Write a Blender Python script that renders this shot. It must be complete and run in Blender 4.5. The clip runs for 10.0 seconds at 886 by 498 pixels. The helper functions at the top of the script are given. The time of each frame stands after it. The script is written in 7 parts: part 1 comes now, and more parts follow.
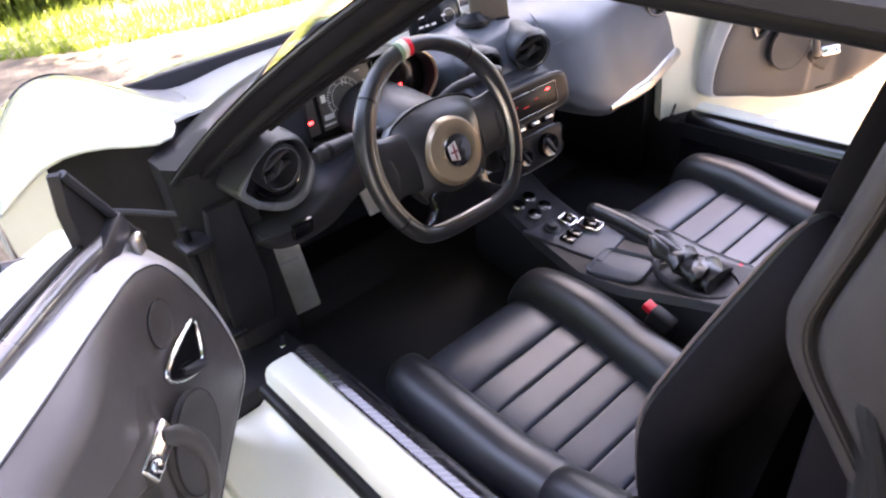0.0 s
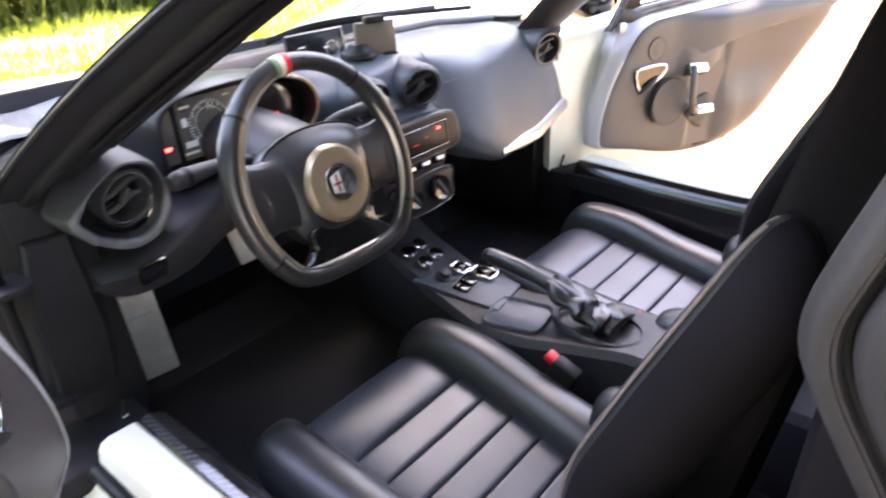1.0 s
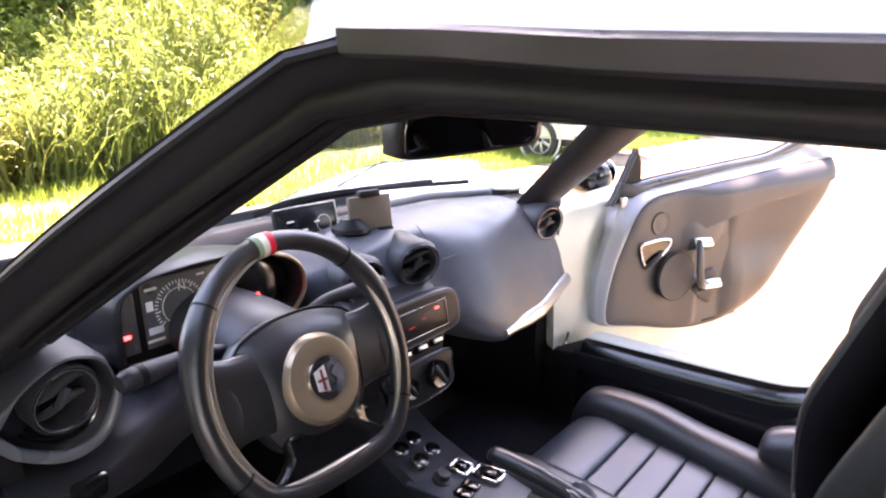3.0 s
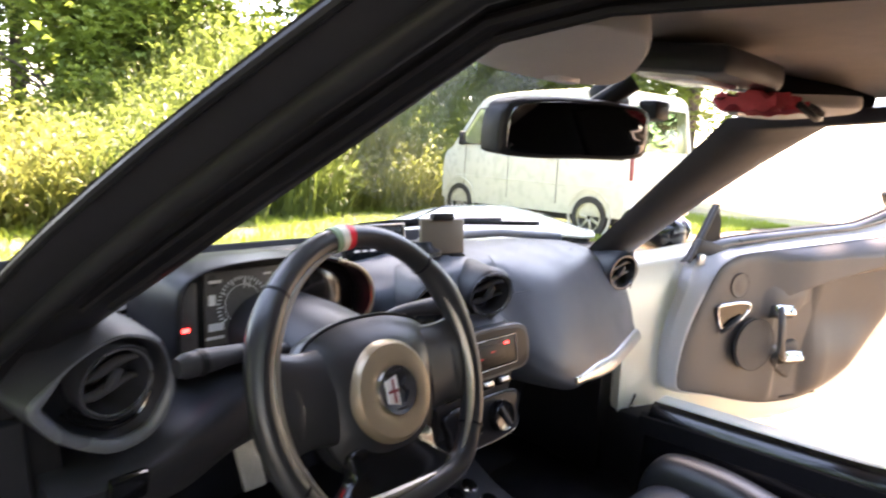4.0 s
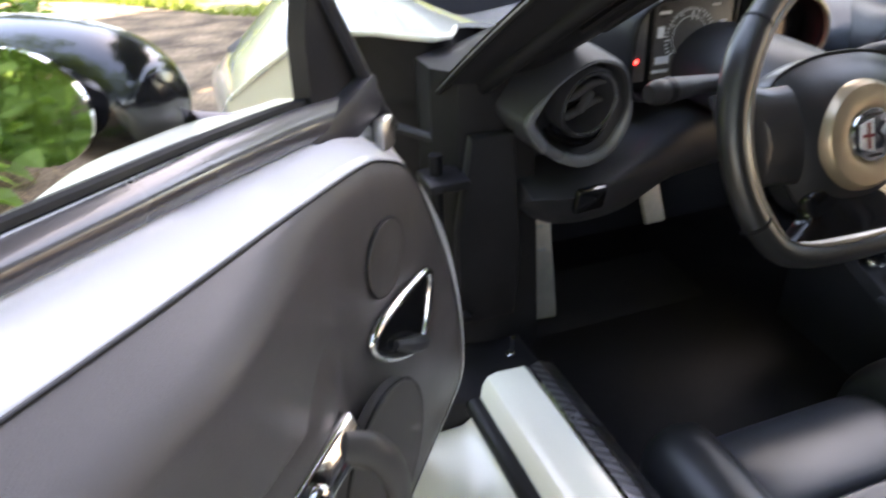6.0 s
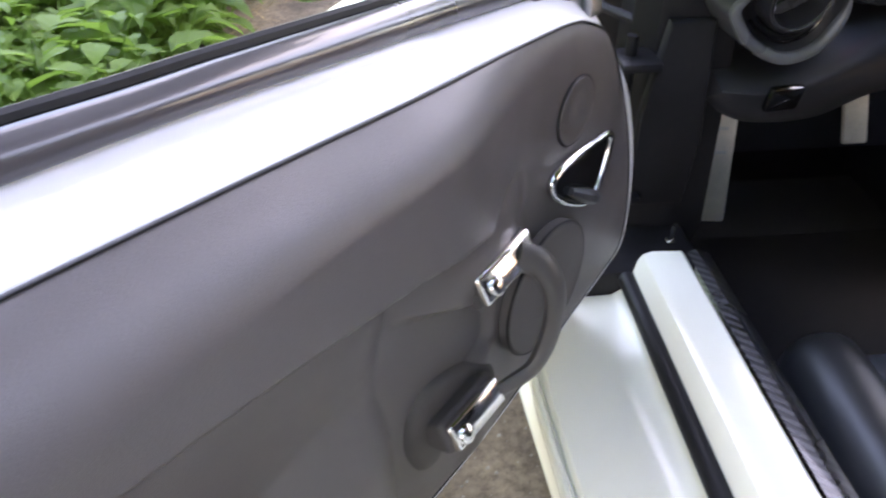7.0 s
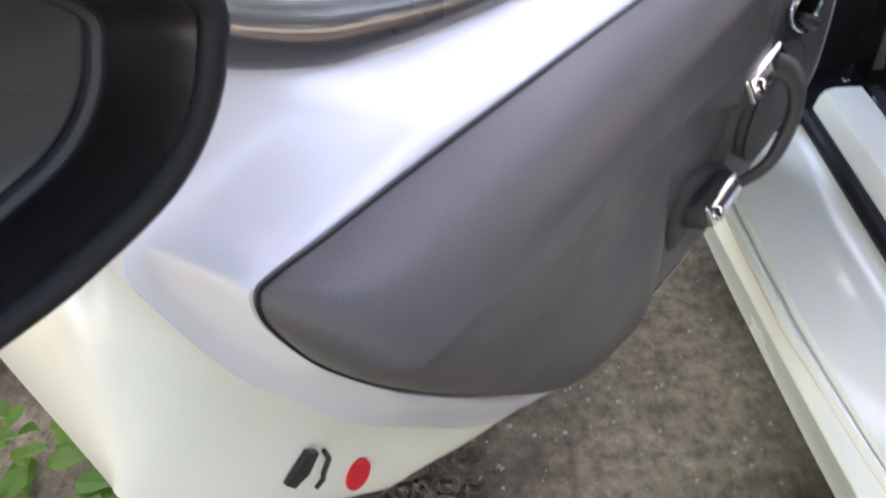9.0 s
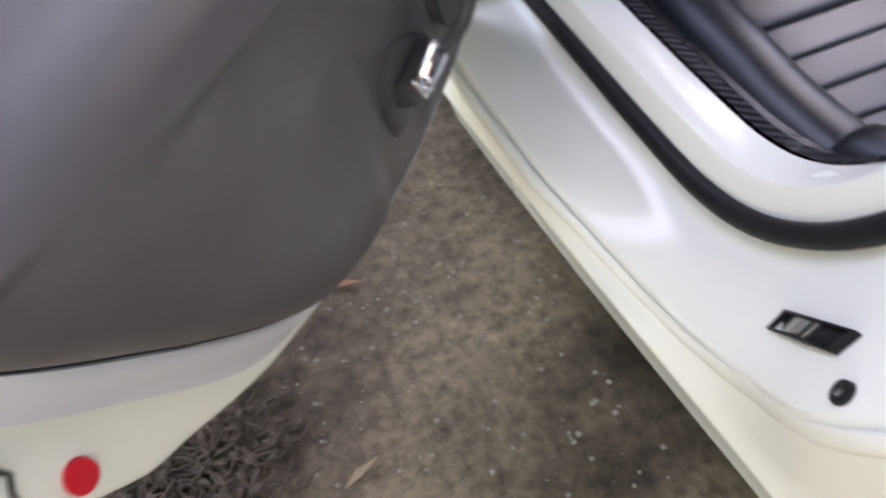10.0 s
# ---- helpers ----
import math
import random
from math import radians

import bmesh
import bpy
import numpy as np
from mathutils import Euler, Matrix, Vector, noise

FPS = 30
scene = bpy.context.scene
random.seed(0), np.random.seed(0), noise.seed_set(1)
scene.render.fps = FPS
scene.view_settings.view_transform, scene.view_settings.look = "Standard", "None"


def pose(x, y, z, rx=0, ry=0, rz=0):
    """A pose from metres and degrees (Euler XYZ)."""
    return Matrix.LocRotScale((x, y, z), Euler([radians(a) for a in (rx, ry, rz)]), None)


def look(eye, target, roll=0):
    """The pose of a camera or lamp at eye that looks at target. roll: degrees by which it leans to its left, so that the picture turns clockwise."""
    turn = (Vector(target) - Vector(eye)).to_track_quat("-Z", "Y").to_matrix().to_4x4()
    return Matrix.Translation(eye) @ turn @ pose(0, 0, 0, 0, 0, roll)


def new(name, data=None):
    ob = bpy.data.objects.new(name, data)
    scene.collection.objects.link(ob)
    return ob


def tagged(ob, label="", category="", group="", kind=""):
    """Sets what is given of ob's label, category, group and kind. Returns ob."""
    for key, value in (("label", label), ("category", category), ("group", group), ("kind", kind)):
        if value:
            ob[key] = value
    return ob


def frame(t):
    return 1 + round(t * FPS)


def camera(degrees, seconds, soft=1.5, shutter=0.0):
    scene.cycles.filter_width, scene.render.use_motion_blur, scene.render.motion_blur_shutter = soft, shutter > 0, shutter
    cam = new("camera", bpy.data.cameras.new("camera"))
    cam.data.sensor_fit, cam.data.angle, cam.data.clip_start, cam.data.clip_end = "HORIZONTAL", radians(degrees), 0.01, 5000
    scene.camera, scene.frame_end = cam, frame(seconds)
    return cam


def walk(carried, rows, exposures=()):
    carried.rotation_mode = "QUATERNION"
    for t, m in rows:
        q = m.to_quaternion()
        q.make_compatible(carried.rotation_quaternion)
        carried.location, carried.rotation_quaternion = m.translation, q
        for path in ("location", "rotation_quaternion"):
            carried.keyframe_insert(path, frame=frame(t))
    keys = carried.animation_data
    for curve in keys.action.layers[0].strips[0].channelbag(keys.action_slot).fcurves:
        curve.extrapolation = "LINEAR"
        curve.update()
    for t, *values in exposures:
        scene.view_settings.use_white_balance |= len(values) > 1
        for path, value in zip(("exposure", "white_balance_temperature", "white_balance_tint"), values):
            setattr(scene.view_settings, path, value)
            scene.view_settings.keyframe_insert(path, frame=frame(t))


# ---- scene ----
cam = camera(66.8, 10.0, soft=2.1, shutter=0.4)
PATH = [
    (0, (-0.976, -0.065, 1.126), (0.037, 1.261, 0.024), -7.9),
    (0.5, (-0.967, -0.014, 1.059), (0.19, 1.266, 0.047), -5.0),
    (1, (-0.919, 0.011, 1.022), (0.414, 1.155, 0.065), -1.9),
    (1.5, (-0.859, 0.02, 1.03), (0.597, 1.088, 0.171), -1.3),
    (2, (-0.836, 0.035, 1.03), (0.668, 1.132, 0.298), -2.4),
    (2.5, (-0.825, 0.062, 1.032), (0.67, 1.244, 0.425), -3.1),
    (2.7, (-0.825, 0.08, 1.027), (0.663, 1.29, 0.46), -2.6),
    (3.8, (-0.798, 0.214, 0.926), (0.715, 1.479, 0.595), 3.1),
    (4, (-0.819, 0.207, 0.907), (0.641, 1.541, 0.611), 2.8),
    (4.5, (-0.841, 0.215, 0.898), (0.498, 1.641, 0.48), 2.7),
    (5, (-0.89, 0.235, 0.89), (0.227, 1.785, 0.297), 0.8),
    (5.5, (-0.93, 0.268, 0.894), (-0.08, 1.895, 0.1), -0.8),
    (5.7, (-0.942, 0.266, 0.884), (-0.2, 1.907, 0.014), -1.6),
    (6.8, (-0.985, 0.176, 0.902), (-0.846, 1.775, -0.291), -1.4),
    (7, (-0.994, 0.159, 0.894), (-0.928, 1.747, -0.32), -1.7),
    (7.5, (-1.039, 0.125, 0.907), (-1.128, 1.681, -0.346), -2.3),
    (8, (-1.087, 0.067, 0.926), (-1.272, 1.565, -0.387), -3.1),
    (8.5, (-1.137, 0.023, 0.963), (-1.359, 1.476, -0.393), -5.4),
    (9, (-1.189, -0.006, 0.941), (-1.353, 1.383, -0.489), -8.6),
    (9.5, (-1.17, -0.011, 0.919), (-1.129, 1.277, -0.611), -9.6),
    (10, (-1.101, -0.006, 0.88), (-0.814, 1.151, -0.726), -9.4),
]
EXPOSURES = [(0.0, 4.32, 8000, 33), (1.0, 4.61, 8200, 29), (1.5, 4.87, 8100, 29), (2.0, 4.81, 7800, 33), (2.7, 4.41, 7950, 36), (3.8, 4.2, 8250, 28), (4.5, 3.87, 8200, 23), (5.7, 3.89, 8400, 21), (7.0, 4.19, 7900, 27), (8.5, 3.81, 7700, 27), (9.5, 3.63, 7750, 26), (10.0, 3.63, 8100, 31)]
walk(cam, [(t, look(eye, target, roll)) for t, eye, target, roll in PATH], EXPOSURES)

# ---- sky and sun ----
SUN_DIR = Vector((0.36, 0.36, 0.86)).normalized()
world = bpy.data.worlds.new("sky")
scene.world = world
world.use_nodes = True
wn = world.node_tree
sky = wn.nodes.new("ShaderNodeTexSky")
sky.sky_type, sky.sun_disc = "NISHITA", False
sky.sun_elevation = math.asin(SUN_DIR.z)
sky.sun_rotation = math.atan2(SUN_DIR.x, SUN_DIR.y)
wn.links.new(sky.outputs[0], wn.nodes["Background"].inputs[0])
wn.nodes["Background"].inputs[1].default_value = 0.15
sun = new("sun", bpy.data.lights.new("sun", "SUN"))
sun.data.energy, sun.data.angle, sun.data.color = 3.8, radians(0.53), (1.0, 0.94, 0.84)
sun.matrix_world = look((0, 0, 30), Vector((0, 0, 30)) - SUN_DIR)


# ---- materials ----
def mat(name, base, rough=0.5, metal=0.0, vary=0.15, scale=8.0, bump=0.0, bscale=300.0, coat=0.0, hue=None, spec=0.5, sheen=0.0, rvary=0.1):
    """Base colour varied at two scales, roughness variation, fine relief."""
    m = bpy.data.materials.new(name)
    m.use_nodes = True
    nt = m.node_tree
    b = nt.nodes["Principled BSDF"]
    co = nt.nodes.new("ShaderNodeTexCoord")
    n1 = nt.nodes.new("ShaderNodeTexNoise")
    n1.inputs["Scale"].default_value, n1.inputs["Detail"].default_value = scale, 5
    n2 = nt.nodes.new("ShaderNodeTexNoise")
    n2.inputs["Scale"].default_value, n2.inputs["Detail"].default_value = scale * 9, 3
    for n in (n1, n2):
        nt.links.new(co.outputs["Object"], n.inputs["Vector"])
    add = nt.nodes.new("ShaderNodeMath")
    add.operation = "MULTIPLY_ADD"
    add.inputs[1].default_value = 0.35
    nt.links.new(n2.outputs[0], add.inputs[0])
    nt.links.new(n1.outputs[0], add.inputs[2])
    ramp = nt.nodes.new("ShaderNodeValToRGB")
    lo = hue if hue else [c * (1 - vary) for c in base]
    hi = [min(1, c * (1 + vary)) for c in base]
    ramp.color_ramp.elements[0].position, ramp.color_ramp.elements[1].position = 0.42, 0.92
    ramp.color_ramp.elements[0].color, ramp.color_ramp.elements[1].color = (*lo, 1), (*hi, 1)
    nt.links.new(add.outputs[0], ramp.inputs[0])
    nt.links.new(ramp.outputs[0], b.inputs["Base Color"])
    mr = nt.nodes.new("ShaderNodeMapRange")
    mr.inputs[1].default_value, mr.inputs[2].default_value = 0.3, 0.7
    mr.inputs[3].default_value, mr.inputs[4].default_value = max(0.02, rough - rvary), min(1, rough + rvary)
    nt.links.new(n1.outputs[0], mr.inputs[0])
    nt.links.new(mr.outputs[0], b.inputs["Roughness"])
    b.inputs["Metallic"].default_value = metal
    b.inputs["Coat Weight"].default_value = coat
    b.inputs["Coat Roughness"].default_value = 0.04
    b.inputs["Specular IOR Level"].default_value = spec
    b.inputs["Sheen Weight"].default_value = sheen
    if bump:
        n3 = nt.nodes.new("ShaderNodeTexVoronoi" if bscale >= 500 else "ShaderNodeTexNoise")
        n3.inputs["Scale"].default_value = bscale
        nt.links.new(co.outputs["Object"], n3.inputs["Vector"])
        bp = nt.nodes.new("ShaderNodeBump")
        bp.inputs["Strength"].default_value, bp.inputs["Distance"].default_value = bump, 0.001
        nt.links.new(n3.outputs[0], bp.inputs["Height"])
        nt.links.new(bp.outputs[0], b.inputs["Normal"])
    return m


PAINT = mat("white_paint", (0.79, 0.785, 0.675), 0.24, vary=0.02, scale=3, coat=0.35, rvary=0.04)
# the car's white greyed down: shade on roof, bonnet and wings is painted in
SHADEP = mat("shaded_body_paint", (0.48, 0.49, 0.485), 0.16, vary=0.03, scale=3, coat=0.6, rvary=0.03)
# same white darkened towards lavender; the door frame's shade sits in this colour
PAINT_IN_SHADE = mat("shaded_white_paint_inner", (0.56, 0.555, 0.575), 0.34, vary=0.02, scale=4, coat=0.2, bump=0.02, bscale=60, rvary=0.05)
VANP = mat("van_paint", (0.50, 0.51, 0.455), 0.3, vary=0.03, coat=0.4)
COVERM = mat("corner_cover_plastic", (0.010, 0.0095, 0.0095), 0.30, vary=0.15, scale=9, spec=0.5)
DASH = mat("dash_plastic", (0.082, 0.090, 0.110), 0.38, vary=0.10, scale=14, bump=0.25, bscale=900)
DASHM = mat("charcoal_plastic", (0.0432, 0.0444, 0.0504), 0.46, vary=0.1, scale=14, bump=0.25, bscale=900)
TRIM = mat("pillar_cloth_trim", (0.0085, 0.0072, 0.0085), 0.7, vary=0.15, scale=20, spec=0.06)
RAILM = mat("belt_rail_satin", (0.036, 0.033, 0.037), 0.33, vary=0.06, scale=9, coat=0.5, bump=0.05, bscale=900)
DASHD = mat("dark_plastic", (0.0297, 0.0297, 0.0351), 0.42, vary=0.2, scale=12, bump=0.2, bscale=900, spec=0.35)
PADM = mat("moulded_pad_plastic", (0.033, 0.030, 0.032), 0.5, vary=0.15, scale=12, bump=0.2, bscale=900, spec=0.4)
DOORP = mat("door_trim_plastic", (0.078, 0.070, 0.072), 0.45, vary=0.07, scale=9, bump=0.14, bscale=1100, spec=0.5)
DOORD = mat("door_grille_plastic", (0.060, 0.054, 0.055), 0.6, vary=0.1, scale=9, bump=0.5, bscale=1400)
DASHG = mat("satin_grey_plastic", (0.055, 0.055, 0.062), 0.24, vary=0.1, coat=0.3)
BLACK = mat("black_trim", (0.014, 0.0135, 0.0155), 0.42, vary=0.25, scale=10, bump=0.04, bscale=400, spec=0.16)
GLOSSB = mat("gloss_black", (0.006, 0.006, 0.007), 0.16, vary=0.2, coat=0.4, rvary=0.04)
RUBBER = mat("rubber_seal", (0.0126, 0.0126, 0.014), 0.45, vary=0.2, scale=20, bump=0.08, bscale=500, spec=0.16)
LEATHERB = mat("strap_leather", (0.060, 0.055, 0.055), 0.42, vary=0.1, scale=9, bump=0.1, bscale=900)
PODR = mat("pod_rim_plastic", (0.1275, 0.132, 0.1425), 0.36, vary=0.06, scale=9)
LEATHER = mat("black_leather", (0.021, 0.022, 0.025), 0.38, vary=0.12, scale=5, bump=0.12, bscale=900, spec=0.65, rvary=0.06)
LEATHERG = mat("worn_leather", (0.036, 0.042, 0.056), 0.36, vary=0.10, scale=6, bump=0.15, bscale=900, spec=0.55, coat=0.2, rvary=0.05)
WHEELL = mat("smooth_wheel_leather", (0.019, 0.019, 0.021), 0.34, vary=0.15, scale=9, bump=0.08, bscale=900, spec=0.7, rvary=0.06)
STITCH = mat("stitching", (0.17, 0.13, 0.12), 0.7, vary=0.2)
CARPET = mat("carpet", (0.017, 0.016, 0.020), 0.95, vary=0.3, scale=40, bump=0.8, bscale=400)
INLAY = mat("champagne_inlay", (0.42, 0.38, 0.33), 0.36, 0.8, vary=0.08)
CHROME = mat("chrome", (0.75, 0.75, 0.76), 0.12, 1.0, vary=0.06, scale=20, rvary=0.05)
SATIN = mat("satin_metal", (0.55, 0.54, 0.52), 0.36, 1.0, vary=0.08, scale=30)
ALUP = mat("worn_pedal_aluminium", (0.66, 0.60, 0.53), 0.45, 0.3, vary=0.15, scale=30)
DARKRED = mat("dark_red_enamel", (0.16, 0.008, 0.012), 0.35, vary=0.1)
STRIPM = mat("roof_strip_satin", (0.026, 0.023, 0.024), 0.36, vary=0.1, scale=20, spec=0.45)
ALU = mat("brushed_aluminium", (0.55, 0.54, 0.53), 0.42, 0.9, vary=0.12, scale=30)
BEZEL = mat("dark_chrome_ring", (0.34, 0.34, 0.35), 0.28, 0.85, vary=0.08)
RING = mat("emblem_ring_satin", (0.40, 0.31, 0.215), 0.34, 0.6, vary=0.08)
LINER = mat("headliner_cloth", (0.50, 0.425, 0.37), 0.9, vary=0.08, scale=30, bump=0.4, bscale=600)
VISOR = mat("visor_vinyl", (0.56, 0.52, 0.48), 0.7, vary=0.06, scale=20, bump=0.2, bscale=600)
REDM = mat("red_plastic", (0.70, 0.008, 0.025), 0.4, vary=0.1)
GREENM = mat("green_leather", (0.16, 0.24, 0.15), 0.5, vary=0.1)
WHITEM = mat("cream_leather", (0.62, 0.58, 0.50), 0.5, vary=0.06)
GREYM = mat("phone_back", (0.13, 0.105, 0.085), 0.35, vary=0.1)
SCREEN = mat("dark_screen", (0.010, 0.012, 0.015), 0.22, vary=0.2, spec=0.3)
RADIO = mat("radio_plastic", (0.006, 0.006, 0.007), 0.45, vary=0.2, spec=0.2)
CLUST = mat("instrument_screen", (0.085, 0.080, 0.078), 0.35, vary=0.35, scale=14, spec=0.5)
DIAL = mat("dial_marks", (0.66, 0.66, 0.68), 0.5, vary=0.1)
TYRE = mat("tyre_rubber", (0.022, 0.022, 0.022), 0.8, vary=0.2, bump=0.3)
STICKB = mat("black_sticker", (0.02, 0.02, 0.02), 0.4, vary=0.1)
LENSM = mat("lamp_lens", (0.62, 0.58, 0.56), 0.25, vary=0.1, scale=30, coat=0.3)
REDCLOTH = mat("red_cloth", (0.50, 0.06, 0.08), 0.85, vary=0.25, scale=30, bump=0.6, bscale=300)
BARK = mat("bark", (0.065, 0.052, 0.040), 0.9, vary=0.35, scale=6, bump=1.0, bscale=40)
STRAW = mat("dead_stalks", (0.30, 0.22, 0.12), 0.85, vary=0.3, scale=8)
DEADL = mat("dead_leaf", (0.28, 0.13, 0.07), 0.8, vary=0.3, scale=30)
DARKW = mat("dark_withered_weeds", (0.075, 0.055, 0.038), 0.9, vary=0.4, scale=15)


def glow(name, col, strength):
    m = bpy.data.materials.new(name)
    m.use_nodes = True
    b = m.node_tree.nodes["Principled BSDF"]
    b.inputs["Base Color"].default_value = (*[c * 0.3 for c in col], 1)
    b.inputs["Emission Color"].default_value = (*col, 1)
    b.inputs["Emission Strength"].default_value = strength
    return m


LED = glow("red_indicator_light", (1.0, 0.03, 0.03), 1.6)
LEDDIM = glow("dim_red_display", (0.8, 0.03, 0.05), 0.025)
BLUE = glow("display_digits", (0.45, 0.55, 0.7), 0.07)


def glass(name, tint=(0.92, 0.97, 0.95), gloss=0.09):
    m = bpy.data.materials.new(name)
    m.use_nodes = True
    nt = m.node_tree
    out = nt.nodes["Material Output"]
    tr = nt.nodes.new("ShaderNodeBsdfTransparent")
    tr.inputs[0].default_value = (*tint, 1)
    gl = nt.nodes.new("ShaderNodeBsdfGlossy")
    gl.inputs["Roughness"].default_value = 0.02
    lw = nt.nodes.new("ShaderNodeLayerWeight")
    pw = nt.nodes.new("ShaderNodeMath")
    pw.operation = "POWER"
    pw.inputs[1].default_value = 4.0
    nt.links.new(lw.outputs["Facing"], pw.inputs[0])
    fr = nt.nodes.new("ShaderNodeMath")
    fr.operation = "MULTIPLY_ADD"
    fr.inputs[1].default_value, fr.inputs[2].default_value = 0.6, gloss * 0.25
    nt.links.new(pw.outputs[0], fr.inputs[0])
    mix = nt.nodes.new("ShaderNodeMixShader")
    nt.links.new(fr.outputs[0], mix.inputs[0])
    nt.links.new(tr.outputs[0], mix.inputs[1])
    nt.links.new(gl.outputs[0], mix.inputs[2])
    nt.links.new(mix.outputs[0], out.inputs[0])
    return m


GLASS = glass("clear_glass")
VANG = glass("van_glass", (0.62, 0.72, 0.62), 0.12)
DARKS = mat("dark_seat_cloth", (0.03, 0.03, 0.032), 0.85, vary=0.2)
TINTG = glass("tinted_glass", (0.16, 0.20, 0.18))
INMIRR = mat("dimmed_mirror_glass", (0.20, 0.20, 0.21), 0.04, 1.0, vary=0.01, rvary=0.01)
MIRRORM = mat("mirror_glass", (0.85, 0.86, 0.87), 0.03, 1.0, vary=0.01, rvary=0.01)


def carbon(name):
    """Twill weave: fine diagonal stripes in gloss and tone under a clear coat."""
    m = mat(name, (0.014, 0.014, 0.015), 0.25, vary=0.2, coat=0.8)
    nt = m.node_tree
    b = nt.nodes["Principled BSDF"]
    co = nt.nodes.new("ShaderNodeTexCoord")
    w = nt.nodes.new("ShaderNodeTexWave")
    w.inputs["Scale"].default_value = 45
    w.wave_type, w.bands_direction = "BANDS", "DIAGONAL"
    nt.links.new(co.outputs["Object"], w.inputs["Vector"])
    mix = nt.nodes.new("ShaderNodeValToRGB")
    mix.color_ramp.elements[0].color, mix.color_ramp.elements[1].color = (0.006, 0.006, 0.007, 1), (0.05, 0.05, 0.053, 1)
    mix.color_ramp.elements[0].position, mix.color_ramp.elements[1].position = 0.35, 0.7
    nt.links.new(w.outputs[0], mix.inputs[0])
    nt.links.new(mix.outputs[0], b.inputs["Base Color"])
    return m


CARBON = carbon("carbon_fibre")


def foliage(name, dark, light, through_col, spread=1.0):
    """Leaf colour varied from leaf to leaf, with light through the blade."""
    m = bpy.data.materials.new(name)
    m.use_nodes = True
    nt = m.node_tree
    b = nt.nodes["Principled BSDF"]
    geo = nt.nodes.new("ShaderNodeNewGeometry")
    co = nt.nodes.new("ShaderNodeTexCoord")
    n1 = nt.nodes.new("ShaderNodeTexNoise")
    n1.inputs["Scale"].default_value = 1.1 * spread
    nt.links.new(co.outputs["Object"], n1.inputs["Vector"])
    mx = nt.nodes.new("ShaderNodeMath")
    mx.operation = "MULTIPLY_ADD"
    mx.inputs[1].default_value = 0.55
    nt.links.new(geo.outputs["Random Per Island"], mx.inputs[0])
    sub = nt.nodes.new("ShaderNodeMath")
    sub.operation = "MULTIPLY_ADD"
    sub.inputs[1].default_value, sub.inputs[2].default_value = 1.6, -0.55
    nt.links.new(n1.outputs[0], sub.inputs[0])
    nt.links.new(sub.outputs[0], mx.inputs[2])
    ramp = nt.nodes.new("ShaderNodeValToRGB")
    ramp.color_ramp.elements[0].color, ramp.color_ramp.elements[1].color = (*dark, 1), (*light, 1)
    nt.links.new(mx.outputs[0], ramp.inputs[0])
    nt.links.new(ramp.outputs[0], b.inputs["Base Color"])
    b.inputs["Roughness"].default_value = 0.55
    b.inputs["Specular IOR Level"].default_value = 0.3
    tl = nt.nodes.new("ShaderNodeBsdfTranslucent")
    tl.inputs[0].default_value = (*through_col, 1)
    mix = nt.nodes.new("ShaderNodeMixShader")
    mix.inputs[0].default_value = 0.45
    out = nt.nodes["Material Output"]
    nt.links.new(b.outputs[0], mix.inputs[1])
    nt.links.new(tl.outputs[0], mix.inputs[2])
    nt.links.new(mix.outputs[0], out.inputs[0])
    return m


WEED = foliage("weed_leaves", (0.051, 0.078, 0.024), (0.116, 0.157, 0.038), (0.157, 0.211, 0.048))
WEEDN = foliage("near_weed_leaves", (0.05, 0.11, 0.025), (0.17, 0.28, 0.06), (0.20, 0.36, 0.06), 2.0)
GOLD = foliage("golden_weed_tops", (0.102, 0.122, 0.03), (0.184, 0.19, 0.051), (0.197, 0.218, 0.054))
GRASS = foliage("grass_blades", (0.081, 0.138, 0.02), (0.194, 0.267, 0.032), (0.243, 0.332, 0.049), 0.6)
# brightened copy of the tree leaf colours, with sunlight toned in
CROWN_LIT = foliage("sunlit_toned_leaves", (0.064, 0.104, 0.022), (0.168, 0.232, 0.048), (0.24, 0.32, 0.056), 0.5)
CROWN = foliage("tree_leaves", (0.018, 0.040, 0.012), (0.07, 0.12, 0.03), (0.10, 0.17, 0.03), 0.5)


